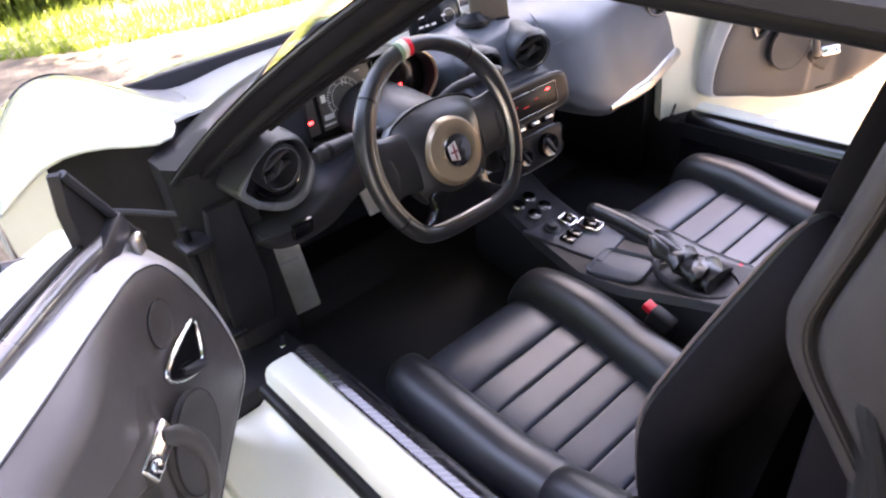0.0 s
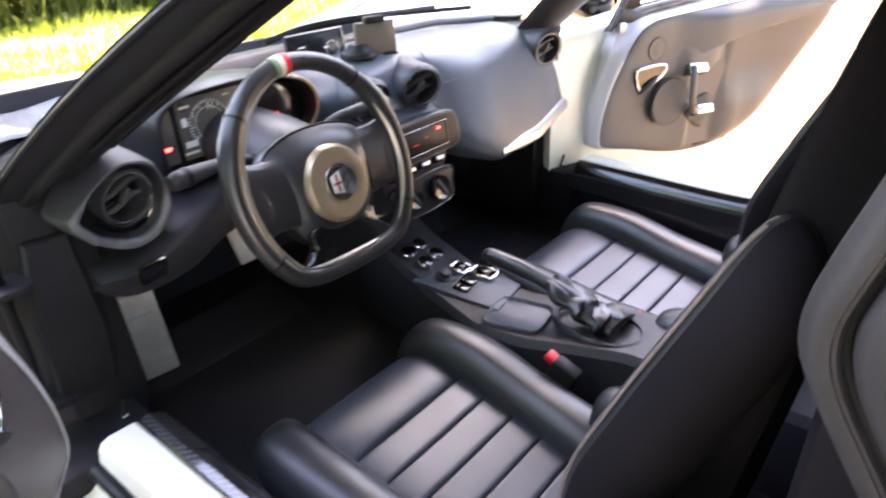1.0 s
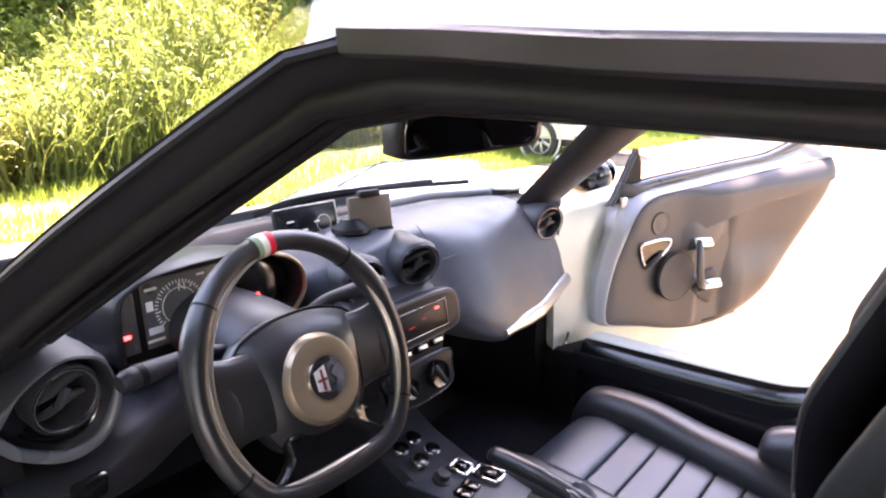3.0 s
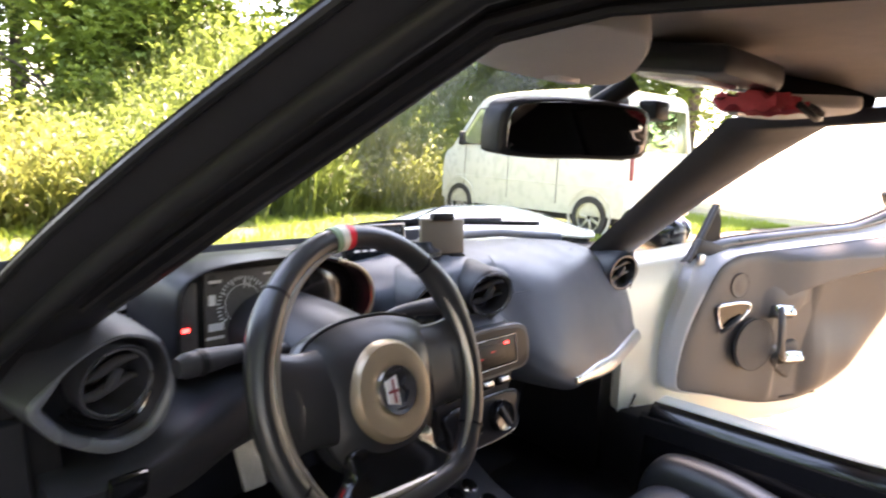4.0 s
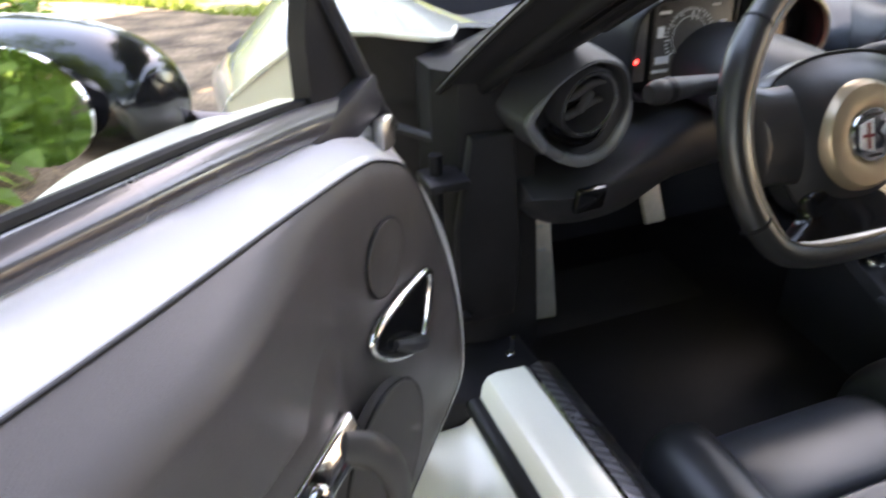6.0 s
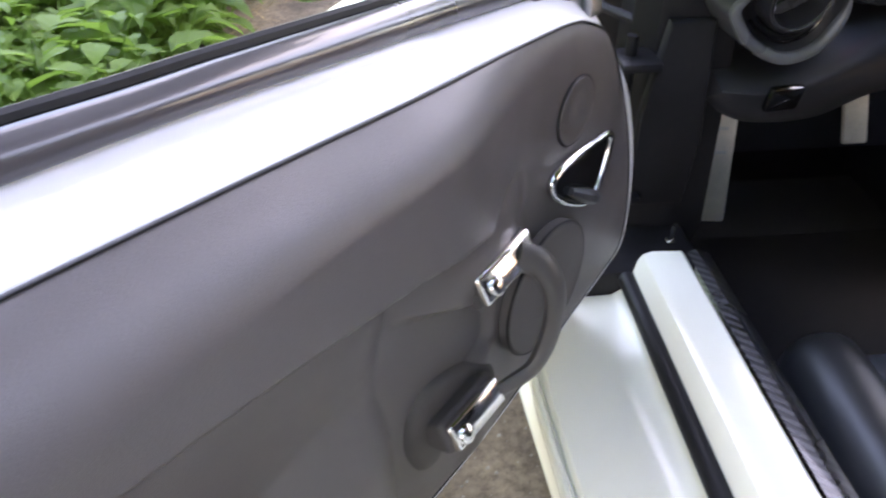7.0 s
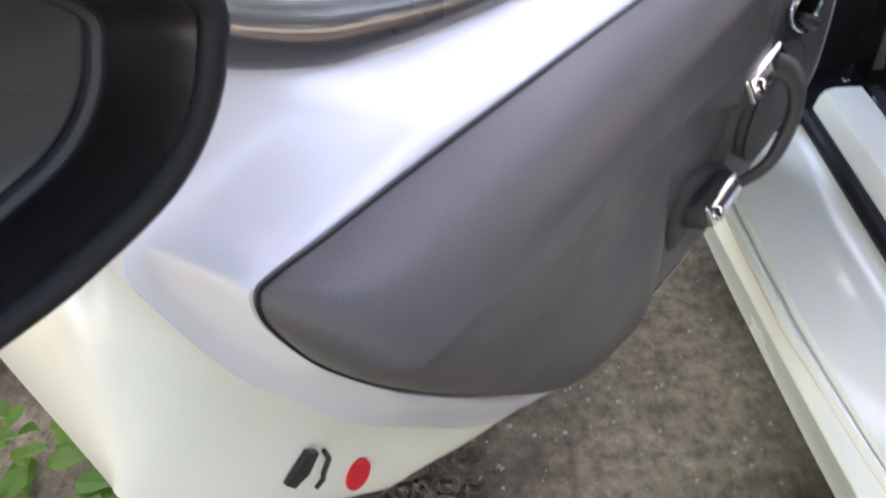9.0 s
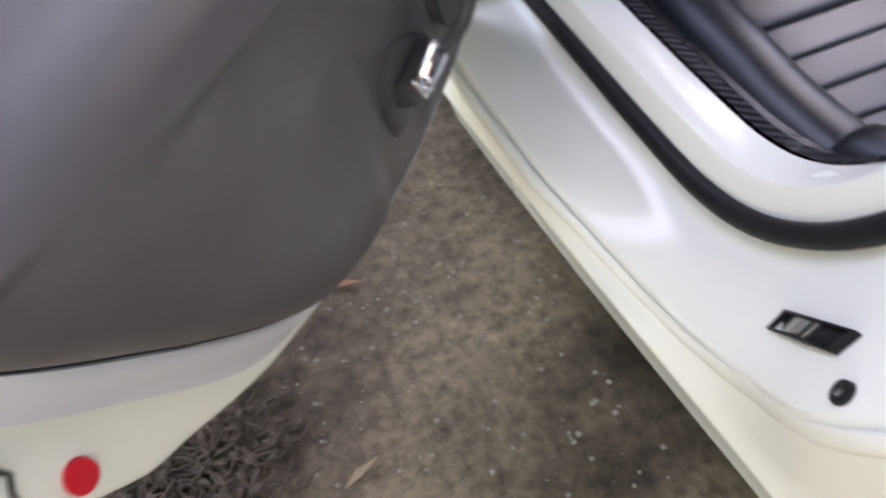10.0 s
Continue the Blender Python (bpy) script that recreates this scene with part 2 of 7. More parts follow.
def ground_material():
    """Weathered concrete with dark stains and grit; soil and lawn colour under the grass."""
    m = bpy.data.materials.new("concrete_ground")
    m.use_nodes = True
    nt = m.node_tree
    b = nt.nodes["Principled BSDF"]
    co = nt.nodes.new("ShaderNodeTexCoord")
    big = nt.nodes.new("ShaderNodeTexNoise")
    big.inputs["Scale"].default_value, big.inputs["Detail"].default_value = 3.2, 9
    mid = nt.nodes.new("ShaderNodeTexNoise")
    mid.inputs["Scale"].default_value, mid.inputs["Detail"].default_value = 42, 12
    mid.inputs["Roughness"].default_value = 0.72
    grit = nt.nodes.new("ShaderNodeTexVoronoi")
    grit.inputs["Scale"].default_value = 240
    for n in (big, mid, grit):
        nt.links.new(co.outputs["Object"], n.inputs["Vector"])
    r1 = nt.nodes.new("ShaderNodeValToRGB")
    r1.color_ramp.elements[0].position, r1.color_ramp.elements[1].position = 0.35, 0.68
    r1.color_ramp.elements[0].color, r1.color_ramp.elements[1].color = (0.055, 0.040, 0.025, 1), (0.285, 0.222, 0.152, 1)
    nt.links.new(big.outputs[0], r1.inputs[0])
    r2 = nt.nodes.new("ShaderNodeValToRGB")
    r2.color_ramp.elements[0].position, r2.color_ramp.elements[1].position = 0.3, 0.7
    r2.color_ramp.elements[0].color, r2.color_ramp.elements[1].color = (0.30, 0.28, 0.25, 1), (1.62, 1.58, 1.50, 1)
    nt.links.new(mid.outputs[0], r2.inputs[0])
    mul = nt.nodes.new("ShaderNodeMixRGB")
    mul.blend_type = "MULTIPLY"
    mul.inputs[0].default_value = 1.0
    nt.links.new(r1.outputs[0], mul.inputs[1])
    nt.links.new(r2.outputs[0], mul.inputs[2])
    r3 = nt.nodes.new("ShaderNodeValToRGB")
    r3.color_ramp.elements[0].position, r3.color_ramp.elements[1].position = 0.08, 0.22
    r3.color_ramp.elements[0].color, r3.color_ramp.elements[1].color = (1.5, 1.45, 1.35, 1), (1, 1, 1, 1)
    nt.links.new(grit.outputs["Distance"], r3.inputs[0])
    mul2 = nt.nodes.new("ShaderNodeMixRGB")
    mul2.blend_type = "MULTIPLY"
    mul2.inputs[0].default_value = 0.6
    nt.links.new(mul.outputs[0], mul2.inputs[1])
    nt.links.new(r3.outputs[0], mul2.inputs[2])
    nt.links.new(mul2.outputs[0], b.inputs["Base Color"])
    b.inputs["Roughness"].default_value = 0.9
    bp = nt.nodes.new("ShaderNodeBump")
    bp.inputs["Strength"].default_value, bp.inputs["Distance"].default_value = 1.0, 0.006
    nt.links.new(mid.outputs[0], bp.inputs["Height"])
    nt.links.new(bp.outputs[0], b.inputs["Normal"])
    return m


LEATHERG.node_tree.nodes["Principled BSDF"].inputs["Coat Weight"].default_value = 0.12
LEATHERG.node_tree.nodes["Principled BSDF"].inputs["Coat Roughness"].default_value = 0.36
CONCRETE = ground_material()
SOIL = mat("lawn_soil", (0.13, 0.15, 0.04), 0.95, vary=0.4, scale=1.5, hue=(0.10, 0.075, 0.04))



# ---- mesh helpers ----
def spline(pts, n, closed=False):
    """n points on a smooth curve through pts."""
    p = np.array(pts, float)
    k = len(p)
    out = []
    span = k if closed else k - 1
    for i in range(n):
        u = i * span / (n if closed else n - 1)
        j = min(int(u), span - 1)
        f = u - j
        if closed:
            a, b, c, d = p[(j - 1) % k], p[j % k], p[(j + 1) % k], p[(j + 2) % k]
        else:
            b, c = p[j], p[j + 1]
            a = p[j - 1] if j > 0 else 2 * b - c
            d = p[j + 2] if j + 2 < k else 2 * c - b
        out.append(0.5 * (2 * b + (c - a) * f + (2 * a - 5 * b + 4 * c - d) * f * f + (3 * b - a - 3 * c + d) * f ** 3))
    return np.array(out)


def loft(rings, closed=True, caps=True):
    """Skin over rings of equal point count."""
    n = len(rings[0])
    verts = [tuple(v) for r in rings for v in r]
    faces = []
    for i in range(len(rings) - 1):
        for j in range(n if closed else n - 1):
            a, b = i * n + j, i * n + (j + 1) % n
            faces.append((a, b, b + n, a + n))
    if caps and closed:
        faces.append(tuple(range(n))[::-1])
        faces.append(tuple(range((len(rings) - 1) * n, len(rings) * n)))
    return verts, faces


def smooth_loft(rings, n_along, n_round, closed=True, caps=True):
    """Loft through control rings, made smooth both ways."""
    fine = [spline(r, n_round, closed) for r in rings]
    cols = [spline([f[j] for f in fine], n_along) for j in range(n_round)]
    return loft([[cols[j][i] for j in range(n_round)] for i in range(n_along)], closed, caps)


def tube(path, radius, sides=10, closed=False, flat=1.0, up=None):
    """A tube along path; radius may be a list; flat squeezes it along its own second axis."""
    p = [Vector(v) for v in path]
    n = len(p)
    rings = []
    side = None
    for i in range(n):
        if closed:
            d = (p[(i + 1) % n] - p[i - 1]).normalized()
        else:
            d = (p[min(i + 1, n - 1)] - p[max(i - 1, 0)]).normalized()
        if up is not None:
            side = d.cross(Vector(up)).normalized()
        elif side is None:
            side = d.orthogonal().normalized()
        else:
            side = (side - d * side.dot(d)).normalized()
        o = d.cross(side)
        r = radius[i] if hasattr(radius, "__len__") else radius
        rings.append([p[i] + side * math.cos(a) * r + o * math.sin(a) * r * flat for a in [2 * math.pi * k / sides for k in range(sides)]])
    if closed:
        rings.append(rings[0])
    return loft(rings, True, not closed)


def revolve(profile, n=32, m=None, caps=False):
    """Turn (radius, height) round the local z axis."""
    m = m or Matrix()
    rings = []
    for r, h in profile:
        rings.append([m @ Vector((r * math.cos(a), r * math.sin(a), h)) for a in [2 * math.pi * k / n for k in range(n)]])
    return loft(rings, True, caps)


def rbox(size, bevel=0.004, m=None, seg=2, taper=1.0):
    """A box with rounded edges; taper narrows the top."""
    bm = bmesh.new()
    bmesh.ops.create_cube(bm, size=1)
    for v in bm.verts:
        k = taper if v.co.z > 0 else 1.0
        v.co = Vector((v.co.x * size[0] * k, v.co.y * size[1] * k, v.co.z * size[2]))
    if bevel:
        bmesh.ops.bevel(bm, geom=bm.edges[:] + bm.verts[:], offset=min(bevel, min(size) * 0.45), segments=seg, affect="EDGES", profile=0.5)
    if m is not None:
        bmesh.ops.transform(bm, matrix=m, verts=bm.verts)
    return bm


def plate(outline, lo, hi, bevel=0.003, m=None, n=0):
    """A slab with the given outline in local x, y, from z=lo to hi, with a softened upper edge."""
    o = np.array(spline(outline, n, True) if n else outline, float)
    m = m or Matrix()
    c = o.mean(0)
    d = np.linalg.norm(o - c, axis=1).mean()
    k = 1 - bevel / d

    def ring(scale, z):
        return [m @ Vector((*(c + (q - c) * scale), z)) for q in o]
    return loft([ring(1, lo), ring(1, hi - bevel), ring((1 + k) / 2 + 0.2 * (1 - k), hi - bevel * 0.35), ring(k, hi)])


def shield(outline, centre, relief, rings, place, back=None):
    """A domed panel over an outline: relief(x, y, t) with t from 1 at the edge to 0 in the middle."""
    o = np.array(outline, float)
    c = np.array(centre, float)
    out = []
    for t in rings:
        pts = c + (o - c) * t
        out.append([place(x, y, relief(x, y, t)) for x, y in pts])
    if back is not None:
        out.insert(0, [place(x, y, back) for x, y in o])
    v, f = loft(out, True, False)
    n = len(o)
    v.append(tuple(np.mean([np.array(q) for q in out[-1]], 0)))
    base = (len(out) - 1) * n
    f += [(base + j, base + (j + 1) % n, len(v) - 1) for j in range(n)]
    if back is not None:
        f.append(tuple(range(n))[::-1])
    return v, f


def part(name, geo, material, parent=None, label="", sharp=38):
    """One mesh object under a thing or a part."""
    if isinstance(geo, tuple):
        bm = bmesh.new()
        vs = [bm.verts.new(v) for v in geo[0]]
        for f in geo[1]:
            try:
                bm.faces.new([vs[i] for i in f])
            except ValueError:
                pass
    else:
        bm = geo
    bmesh.ops.remove_doubles(bm, verts=bm.verts, dist=1e-6)
    bmesh.ops.recalc_face_normals(bm, faces=bm.faces)
    me = bpy.data.meshes.new(name)
    bm.to_mesh(me)
    bm.free()
    me.materials.append(material)
    for p in me.polygons:
        p.use_smooth = True
    me.set_sharp_from_angle(angle=radians(sharp))
    ob = new(name, me)
    if parent is not None:
        ob.parent = parent
        ob.matrix_parent_inverse = Matrix()
    if label:
        ob["label"] = label
    return ob


def joined(*geos):
    """Several pieces as one vertex and face list."""
    v, f = [], []
    for g in geos:
        if not isinstance(g, tuple):
            g.verts.index_update()
            gv, gf = [tuple(a.co) for a in g.verts], [tuple(a.index for a in b.verts) for b in g.faces]
            g.free()
            g = (gv, gf)
        k = len(v)
        v += list(g[0])
        f += [tuple(i + k for i in q) for q in g[1]]
    return v, f


def raw(name, verts, faces, material, parent=None):
    """A large mesh straight from its lists."""
    me = bpy.data.meshes.new(name)
    me.from_pydata(verts, [], faces)
    me.materials.append(material)
    me.update()
    ob = new(name, me)
    if parent is not None:
        ob.parent = parent
    return ob


def frame_at(o, x, y):
    """A matrix with its origin at o, local x along x and local y near y."""
    x = Vector(x).normalized()
    z = x.cross(Vector(y)).normalized()
    y = z.cross(x)
    m = Matrix((x, y, z)).transposed().to_4x4()
    m.translation = o
    return m


def lerp(a, b, t):
    return a + (b - a) * t


def smooth(a, b, x):
    t = min(1, max(0, (x - a) / (b - a)))
    return t * t * (3 - 2 * t)


def bars(rows, m, depth=0.0008):
    """Small flat bars (x, y, width, height) in the local plane of m."""
    return joined(*[rbox((w, h, depth), 0, m @ pose(x, y, depth / 2)) for x, y, w, h in rows])



# ---- the sports car: body ----
car = tagged(new("sports_car"), "low white two-seat sports car with both doors standing open", "car")

# door opening, driver's side, in (y, z): sill, rear corner, rear pillar
OPENING = spline([(0.842, 0.345), (0.75, 0.345), (0.60, 0.345), (0.46, 0.346), (0.365, 0.352), (0.295, 0.378), (0.235, 0.435), (0.175, 0.53), (0.10, 0.61),
                  (0.02, 0.69), (0.022, 0.76), (0.050, 0.825), (0.046, 0.89), (0.035, 0.95), (0.03, 1.0)], 72)


def tuck(z):
    """How far the body leans in towards the roof."""
    return 0.125 * smooth(0.45, 1.02, z)


def opening_point(i, u, r, side, k=1.0):
    """A point beside the opening: u out from the car's middle, r away from the opening."""
    a, b = OPENING[max(i - 1, 0)], OPENING[min(i + 1, len(OPENING) - 1)]
    d = (b - a) / np.linalg.norm(b - a)
    r = r * k + 0.085 * smooth(12, 34, i) * min(0.83, max(0, (u - 0.735) / 0.115))
    step = float(np.interp(i, [8, 11, 14, 17, 20, 23, 26, 29, 32], [0.020, 0.014, 0.008, -0.002, -0.013, -0.021, -0.023, -0.017, 0]))
    lip = float(np.interp(i, [8, 11, 14, 17, 20, 23, 26, 29, 32, 36, 43], [0.012, 0.007, 0.002, -0.016, -0.032, -0.044, -0.048, -0.046, -0.030, -0.015, 0]))
    u += step * min(1, max(0, (u - 0.735) / 0.095)) if u <= 0.83 else lerp(step, lip, min(1, (u - 0.83) / 0.0245) * 0.75)
    y, z = OPENING[i] + r * np.array((-d[1], d[0]))
    return (side * (u - tuck(OPENING[i][1])), y, z)


def swept(profile, i0, i1, side, k=lambda i: 1.0):
    return loft([[opening_point(i, u, r, side, k(i)) for u, r in profile] for i in range(i0, i1 + 1)], False, False)


def thick(geo, d):
    """Give an open sheet a back side at the offset d."""
    v, f = geo
    n = len(v)
    v2 = [tuple(np.array(q) + np.array(d)) for q in v]
    count = {}
    for q in f:
        for a, b in zip(q, q[1:] + q[:1]):
            count.setdefault((min(a, b), max(a, b)), []).append((a, b))
    rim = [e[0] for e in count.values() if len(e) == 1]
    return list(v) + v2, list(f) + [tuple(i + n for i in q[::-1]) for q in f] + [(b, a, a + n, b + n) for a, b in rim]


SILL = [(0.646, 0.004), (0.652, -0.002), (0.690, -0.004), (0.702, 0.000), (0.708, 0.010), (0.712, 0.035), (0.722, 0.058), (0.736, 0.068),
        (0.765, 0.069), (0.828, 0.0700), (0.8300, 0.0706), (0.8360, 0.0815), (0.8395, 0.0820), (0.8415, 0.0780), (0.8435, 0.0770), (0.8490, 0.0778), (0.8525, 0.0815), (0.8545, 0.085), (0.8540, 0.0895), (0.850, 0.0935), (0.838, 0.097), (0.820, 0.104)]
SPLIT = 36


def door_frame(side):
    n = len(OPENING) - 1
    part("sill", thick(swept(SILL, 0, 41 if side < 0 else 46, side, lambda i: 1.0 - 0.45 * smooth(0.5, 0.75, OPENING[i][1])), (0, 0, -0.001)), PAINT, car, "glossy ivory white sill and rear jamb")
    part("tub_edge", swept([(0.644, 0.000), (0.632, -0.004), (0.612, 0.006), (0.600, 0.03), (0.590, 0.09), (0.575, 0.22)], 0, SPLIT, side), CARBON if side < 0 else GLOSSB, car, "bare glossy carbon fibre edge of the tub")
    back = 0.045 if side < 0 else 0.0
    part("rear_pillar_trim", swept([(0.845, 0.110), (0.835, 0.062), (0.770, 0.056), (0.735, 0.050 + back * 0.3), (0.712, 0.020 + back), (0.700, -0.008 + back), (0.688, -0.018 + back), (0.660, -0.022 + back), (0.630, -0.014 + back), (0.600, 0.01 + back), (0.56, 0.06 + back)], SPLIT + 7, n, side), TRIM, car, "black moulded pillar trim")
    part("trim_groove", tube([opening_point(i, 0.748, 0.046, side) for i in range(SPLIT + 8, n + 1)], 0.006, 8), RUBBER, car)
    seal = [opening_point(i, 0.718, 0.040, side) for i in range(0, n + 1)]
    part("door_seal", tube(seal, 0.0125, 10), RUBBER, car, "black rubber door seal")
    lip = [opening_point(i, 0.672, -0.020, side) for i in range(SPLIT + 6, n + 1)]
    if side > 0:
        part("pillar_seal", tube(lip, [0.006 + 0.012 * smooth(0, 8, k) for k in range(len(lip))], 10), RUBBER, car)
    # striker plate and drain plug in the rear jamb
    # the outer rocker below the lip, drawn in towards the rear
    rk = []
    for i in range(0, 47):
        kk = 1.0 - 0.45 * smooth(0.5, 0.75, OPENING[i][1])
        x0, y0, z0 = opening_point(i, 0.847, 0.093, side, kk)
        uo = float(np.interp(y0, [-0.1, 0.12, 0.28, 0.46, 0.70, 0.9], [0.795, 0.817, 0.835, 0.854, 0.876, 0.890]))
        rk.append([(x0, y0, z0), (side * lerp(abs(x0), uo, 0.10), y0, lerp(z0, 0.222, 0.14)), (side * lerp(abs(x0), uo, 0.50), y0, lerp(z0, 0.222, 0.50)), (side * (uo - 0.002), y0, 0.228), (side * uo, y0, 0.222),
                   (side * (uo - 0.004), y0, 0.212), (side * (uo - 0.030), y0, 0.185), (side * (uo - 0.060), y0, 0.060), (side * (uo - 0.20), y0, 0.05)])
    part("rocker", loft(rk, False, False), PAINT, car, "cream white outer side below the sill", 50)
    i = 31
    o = Vector(opening_point(i, 0.780, 0.069, side))
    ax = Vector(opening_point(i + 2, 0.780, 0.069, side)) - o
    across = Vector(opening_point(i, 0.790, 0.074, side)) - Vector(opening_point(i, 0.745, 0.069, side))
    m = frame_at(o, ax, across)
    yo = 1
    if m.col[2].to_3d().z < 0:
        m = m @ pose(0, 0, 0, 180, 0, 0)
        yo = -1
    flat = m.copy()
    m = m @ pose(0, 0, 0.0045) @ Matrix(((0.985, -0.61 * yo, 0, 0), (0.17 * yo, 0.79, 0, 0), (0, 0, 1, 0), (0, 0, 0, 1)))
    latch = part("striker_plate", joined(rbox((0.096, 0.003, 0.006), 0.001, m @ pose(0, 0.0105, 0)), rbox((0.096, 0.003, 0.006), 0.001, m @ pose(0, -0.0105, 0)),
                                         rbox((0.005, 0.024, 0.006), 0.001, m @ pose(0.046, 0, 0)), rbox((0.005, 0.024, 0.006), 0.001, m @ pose(-0.046, 0, 0)),
                                         rbox((0.096, 0.024, 0.010), 0.002, m @ pose(0, 0, -0.007))), BLACK, car, "black striker recess")
    part("striker", joined(rbox((0.020, 0.018, 0.006), 0.0025, m @ pose(-0.016, 0, 0.0)), rbox((0.006, 0.018, 0.003), 0.001, m @ pose(0.002, 0, -0.001))), SATIN, latch, "bare metal striker")
    o = (Vector(opening_point(i + 2, 0.817, 0.070, side)) + Vector(opening_point(i + 3, 0.817, 0.070, side))) / 2
    mp = flat.copy()
    mp.translation = o + flat.col[2].to_3d().normalized() * 0.001
    part("drain_plug", revolve([(0.010, -0.002), (0.0095, 0.003), (0.004, 0.004)], 20, mp), RUBBER, car)
    # hinge pillar and the black inner wing before it
    s = side
    hp = [[(s * (0.585 - k), 0.955, z), (s * (0.64 - k), 0.945, z), (s * 0.69, 0.955, z), (s * 0.712, 0.99, z), (s * 0.71, 1.05, z), (s * 0.66, 1.09, z), (s * 0.585, 1.09, z)] for k, z in ((0.0, 0.12), (0.0, 0.27), (0.01, 0.30), (0.0, 0.5), (-0.01, 0.64), (-0.02, 0.69))]
    part("hinge_pillar", loft(hp), BLACK, car, "dark painted hinge pillar", sharp=25)
    part("pillar_cover", plate([(0, 0), (0.080, 0), (0.088, 0.10), (0.075, 0.26), (0.02, 0.26), (0.0, 0.14)], 0, 0.014, 0.006, frame_at((s * 0.66 - 0.044, 0.944, 0.36), (1, 0, 0), (0, 0, 1))), BLACK, car)
    part("wing_bracket", tube([(s * 0.70, 0.99, 0.60), (s * 0.75, 1.04, 0.612), (s * 0.80, 1.09, 0.62)], 0.006, 8), DASHD, car)
    hinge = part("door_hinge", joined(rbox((0.05, 0.06, 0.012), 0.004, pose(s * 0.715, 0.945, 0.57)), rbox((0.05, 0.06, 0.012), 0.004, pose(s * 0.715, 0.945, 0.38)),
                                      tube([(s * 0.722, 0.950, 0.36), (s * 0.722, 0.950, 0.60)], 0.008, 10)), BLACK, car)
    part("check_pin", joined(tube([(s * 0.641, 0.905, 0.315), (s * 0.641, 0.900, 0.335), (s * 0.641, 0.896, 0.350)], 0.004, 8), rbox((0.012, 0.012, 0.006), 0.002, pose(s * 0.641, 0.905, 0.316))), CHROME, car, "small bright metal catch")
    # black pocket at the front end of the sill
    part("sill_end", rbox((0.20, 0.125, 0.18), 0.012, pose(s * 0.705, 0.908, 0.222)), BLACK, car)


door_frame(-1)
door_frame(1)

# padded moulding along the rear edge of the driver's opening, with a sunk bead
pad, bead = [], []
for y, z in spline([(-0.030, 0.715), (-0.006, 0.755), (0.022, 0.797), (0.044, 0.832), (0.050, 0.856), (0.046, 0.88), (0.037, 0.915), (0.030, 0.945), (0.024, 0.972)], 26):
    sec = [(-0.600, -0.07), (-0.605, -0.015), (-0.618, -0.004), (-0.632, 0.0), (-0.645, -0.001), (-0.654, -0.005), (-0.659, -0.011), (-0.658, -0.0155), (-0.649, -0.0175), (-0.648, -0.0215), (-0.657, -0.0235), (-0.662, -0.030), (-0.666, -0.045), (-0.668, -0.07), (-0.660, -0.11)]
    pad.append([(x, y + dy, z - 0.25 * dy) for x, dy in sec])
    bead.append((-0.6495, y - 0.0195, z + 0.005))
part("pillar_moulding", thick(loft(pad, False, False), (0.002, -0.002, 0)), PADM, car, "grey moulded pad on the rear pillar", 60)
part("moulding_bead", tube(bead, 0.0028, 8), RUBBER, car)

# front pillars and roof rails
O0, O1 = Vector((0.735, 0.985, 0.668)), Vector((0.572, 0.415, 1.030))
I0, I1 = Vector((0.572, 0.995, 0.668)), Vector((0.470, 0.465, 0.984))


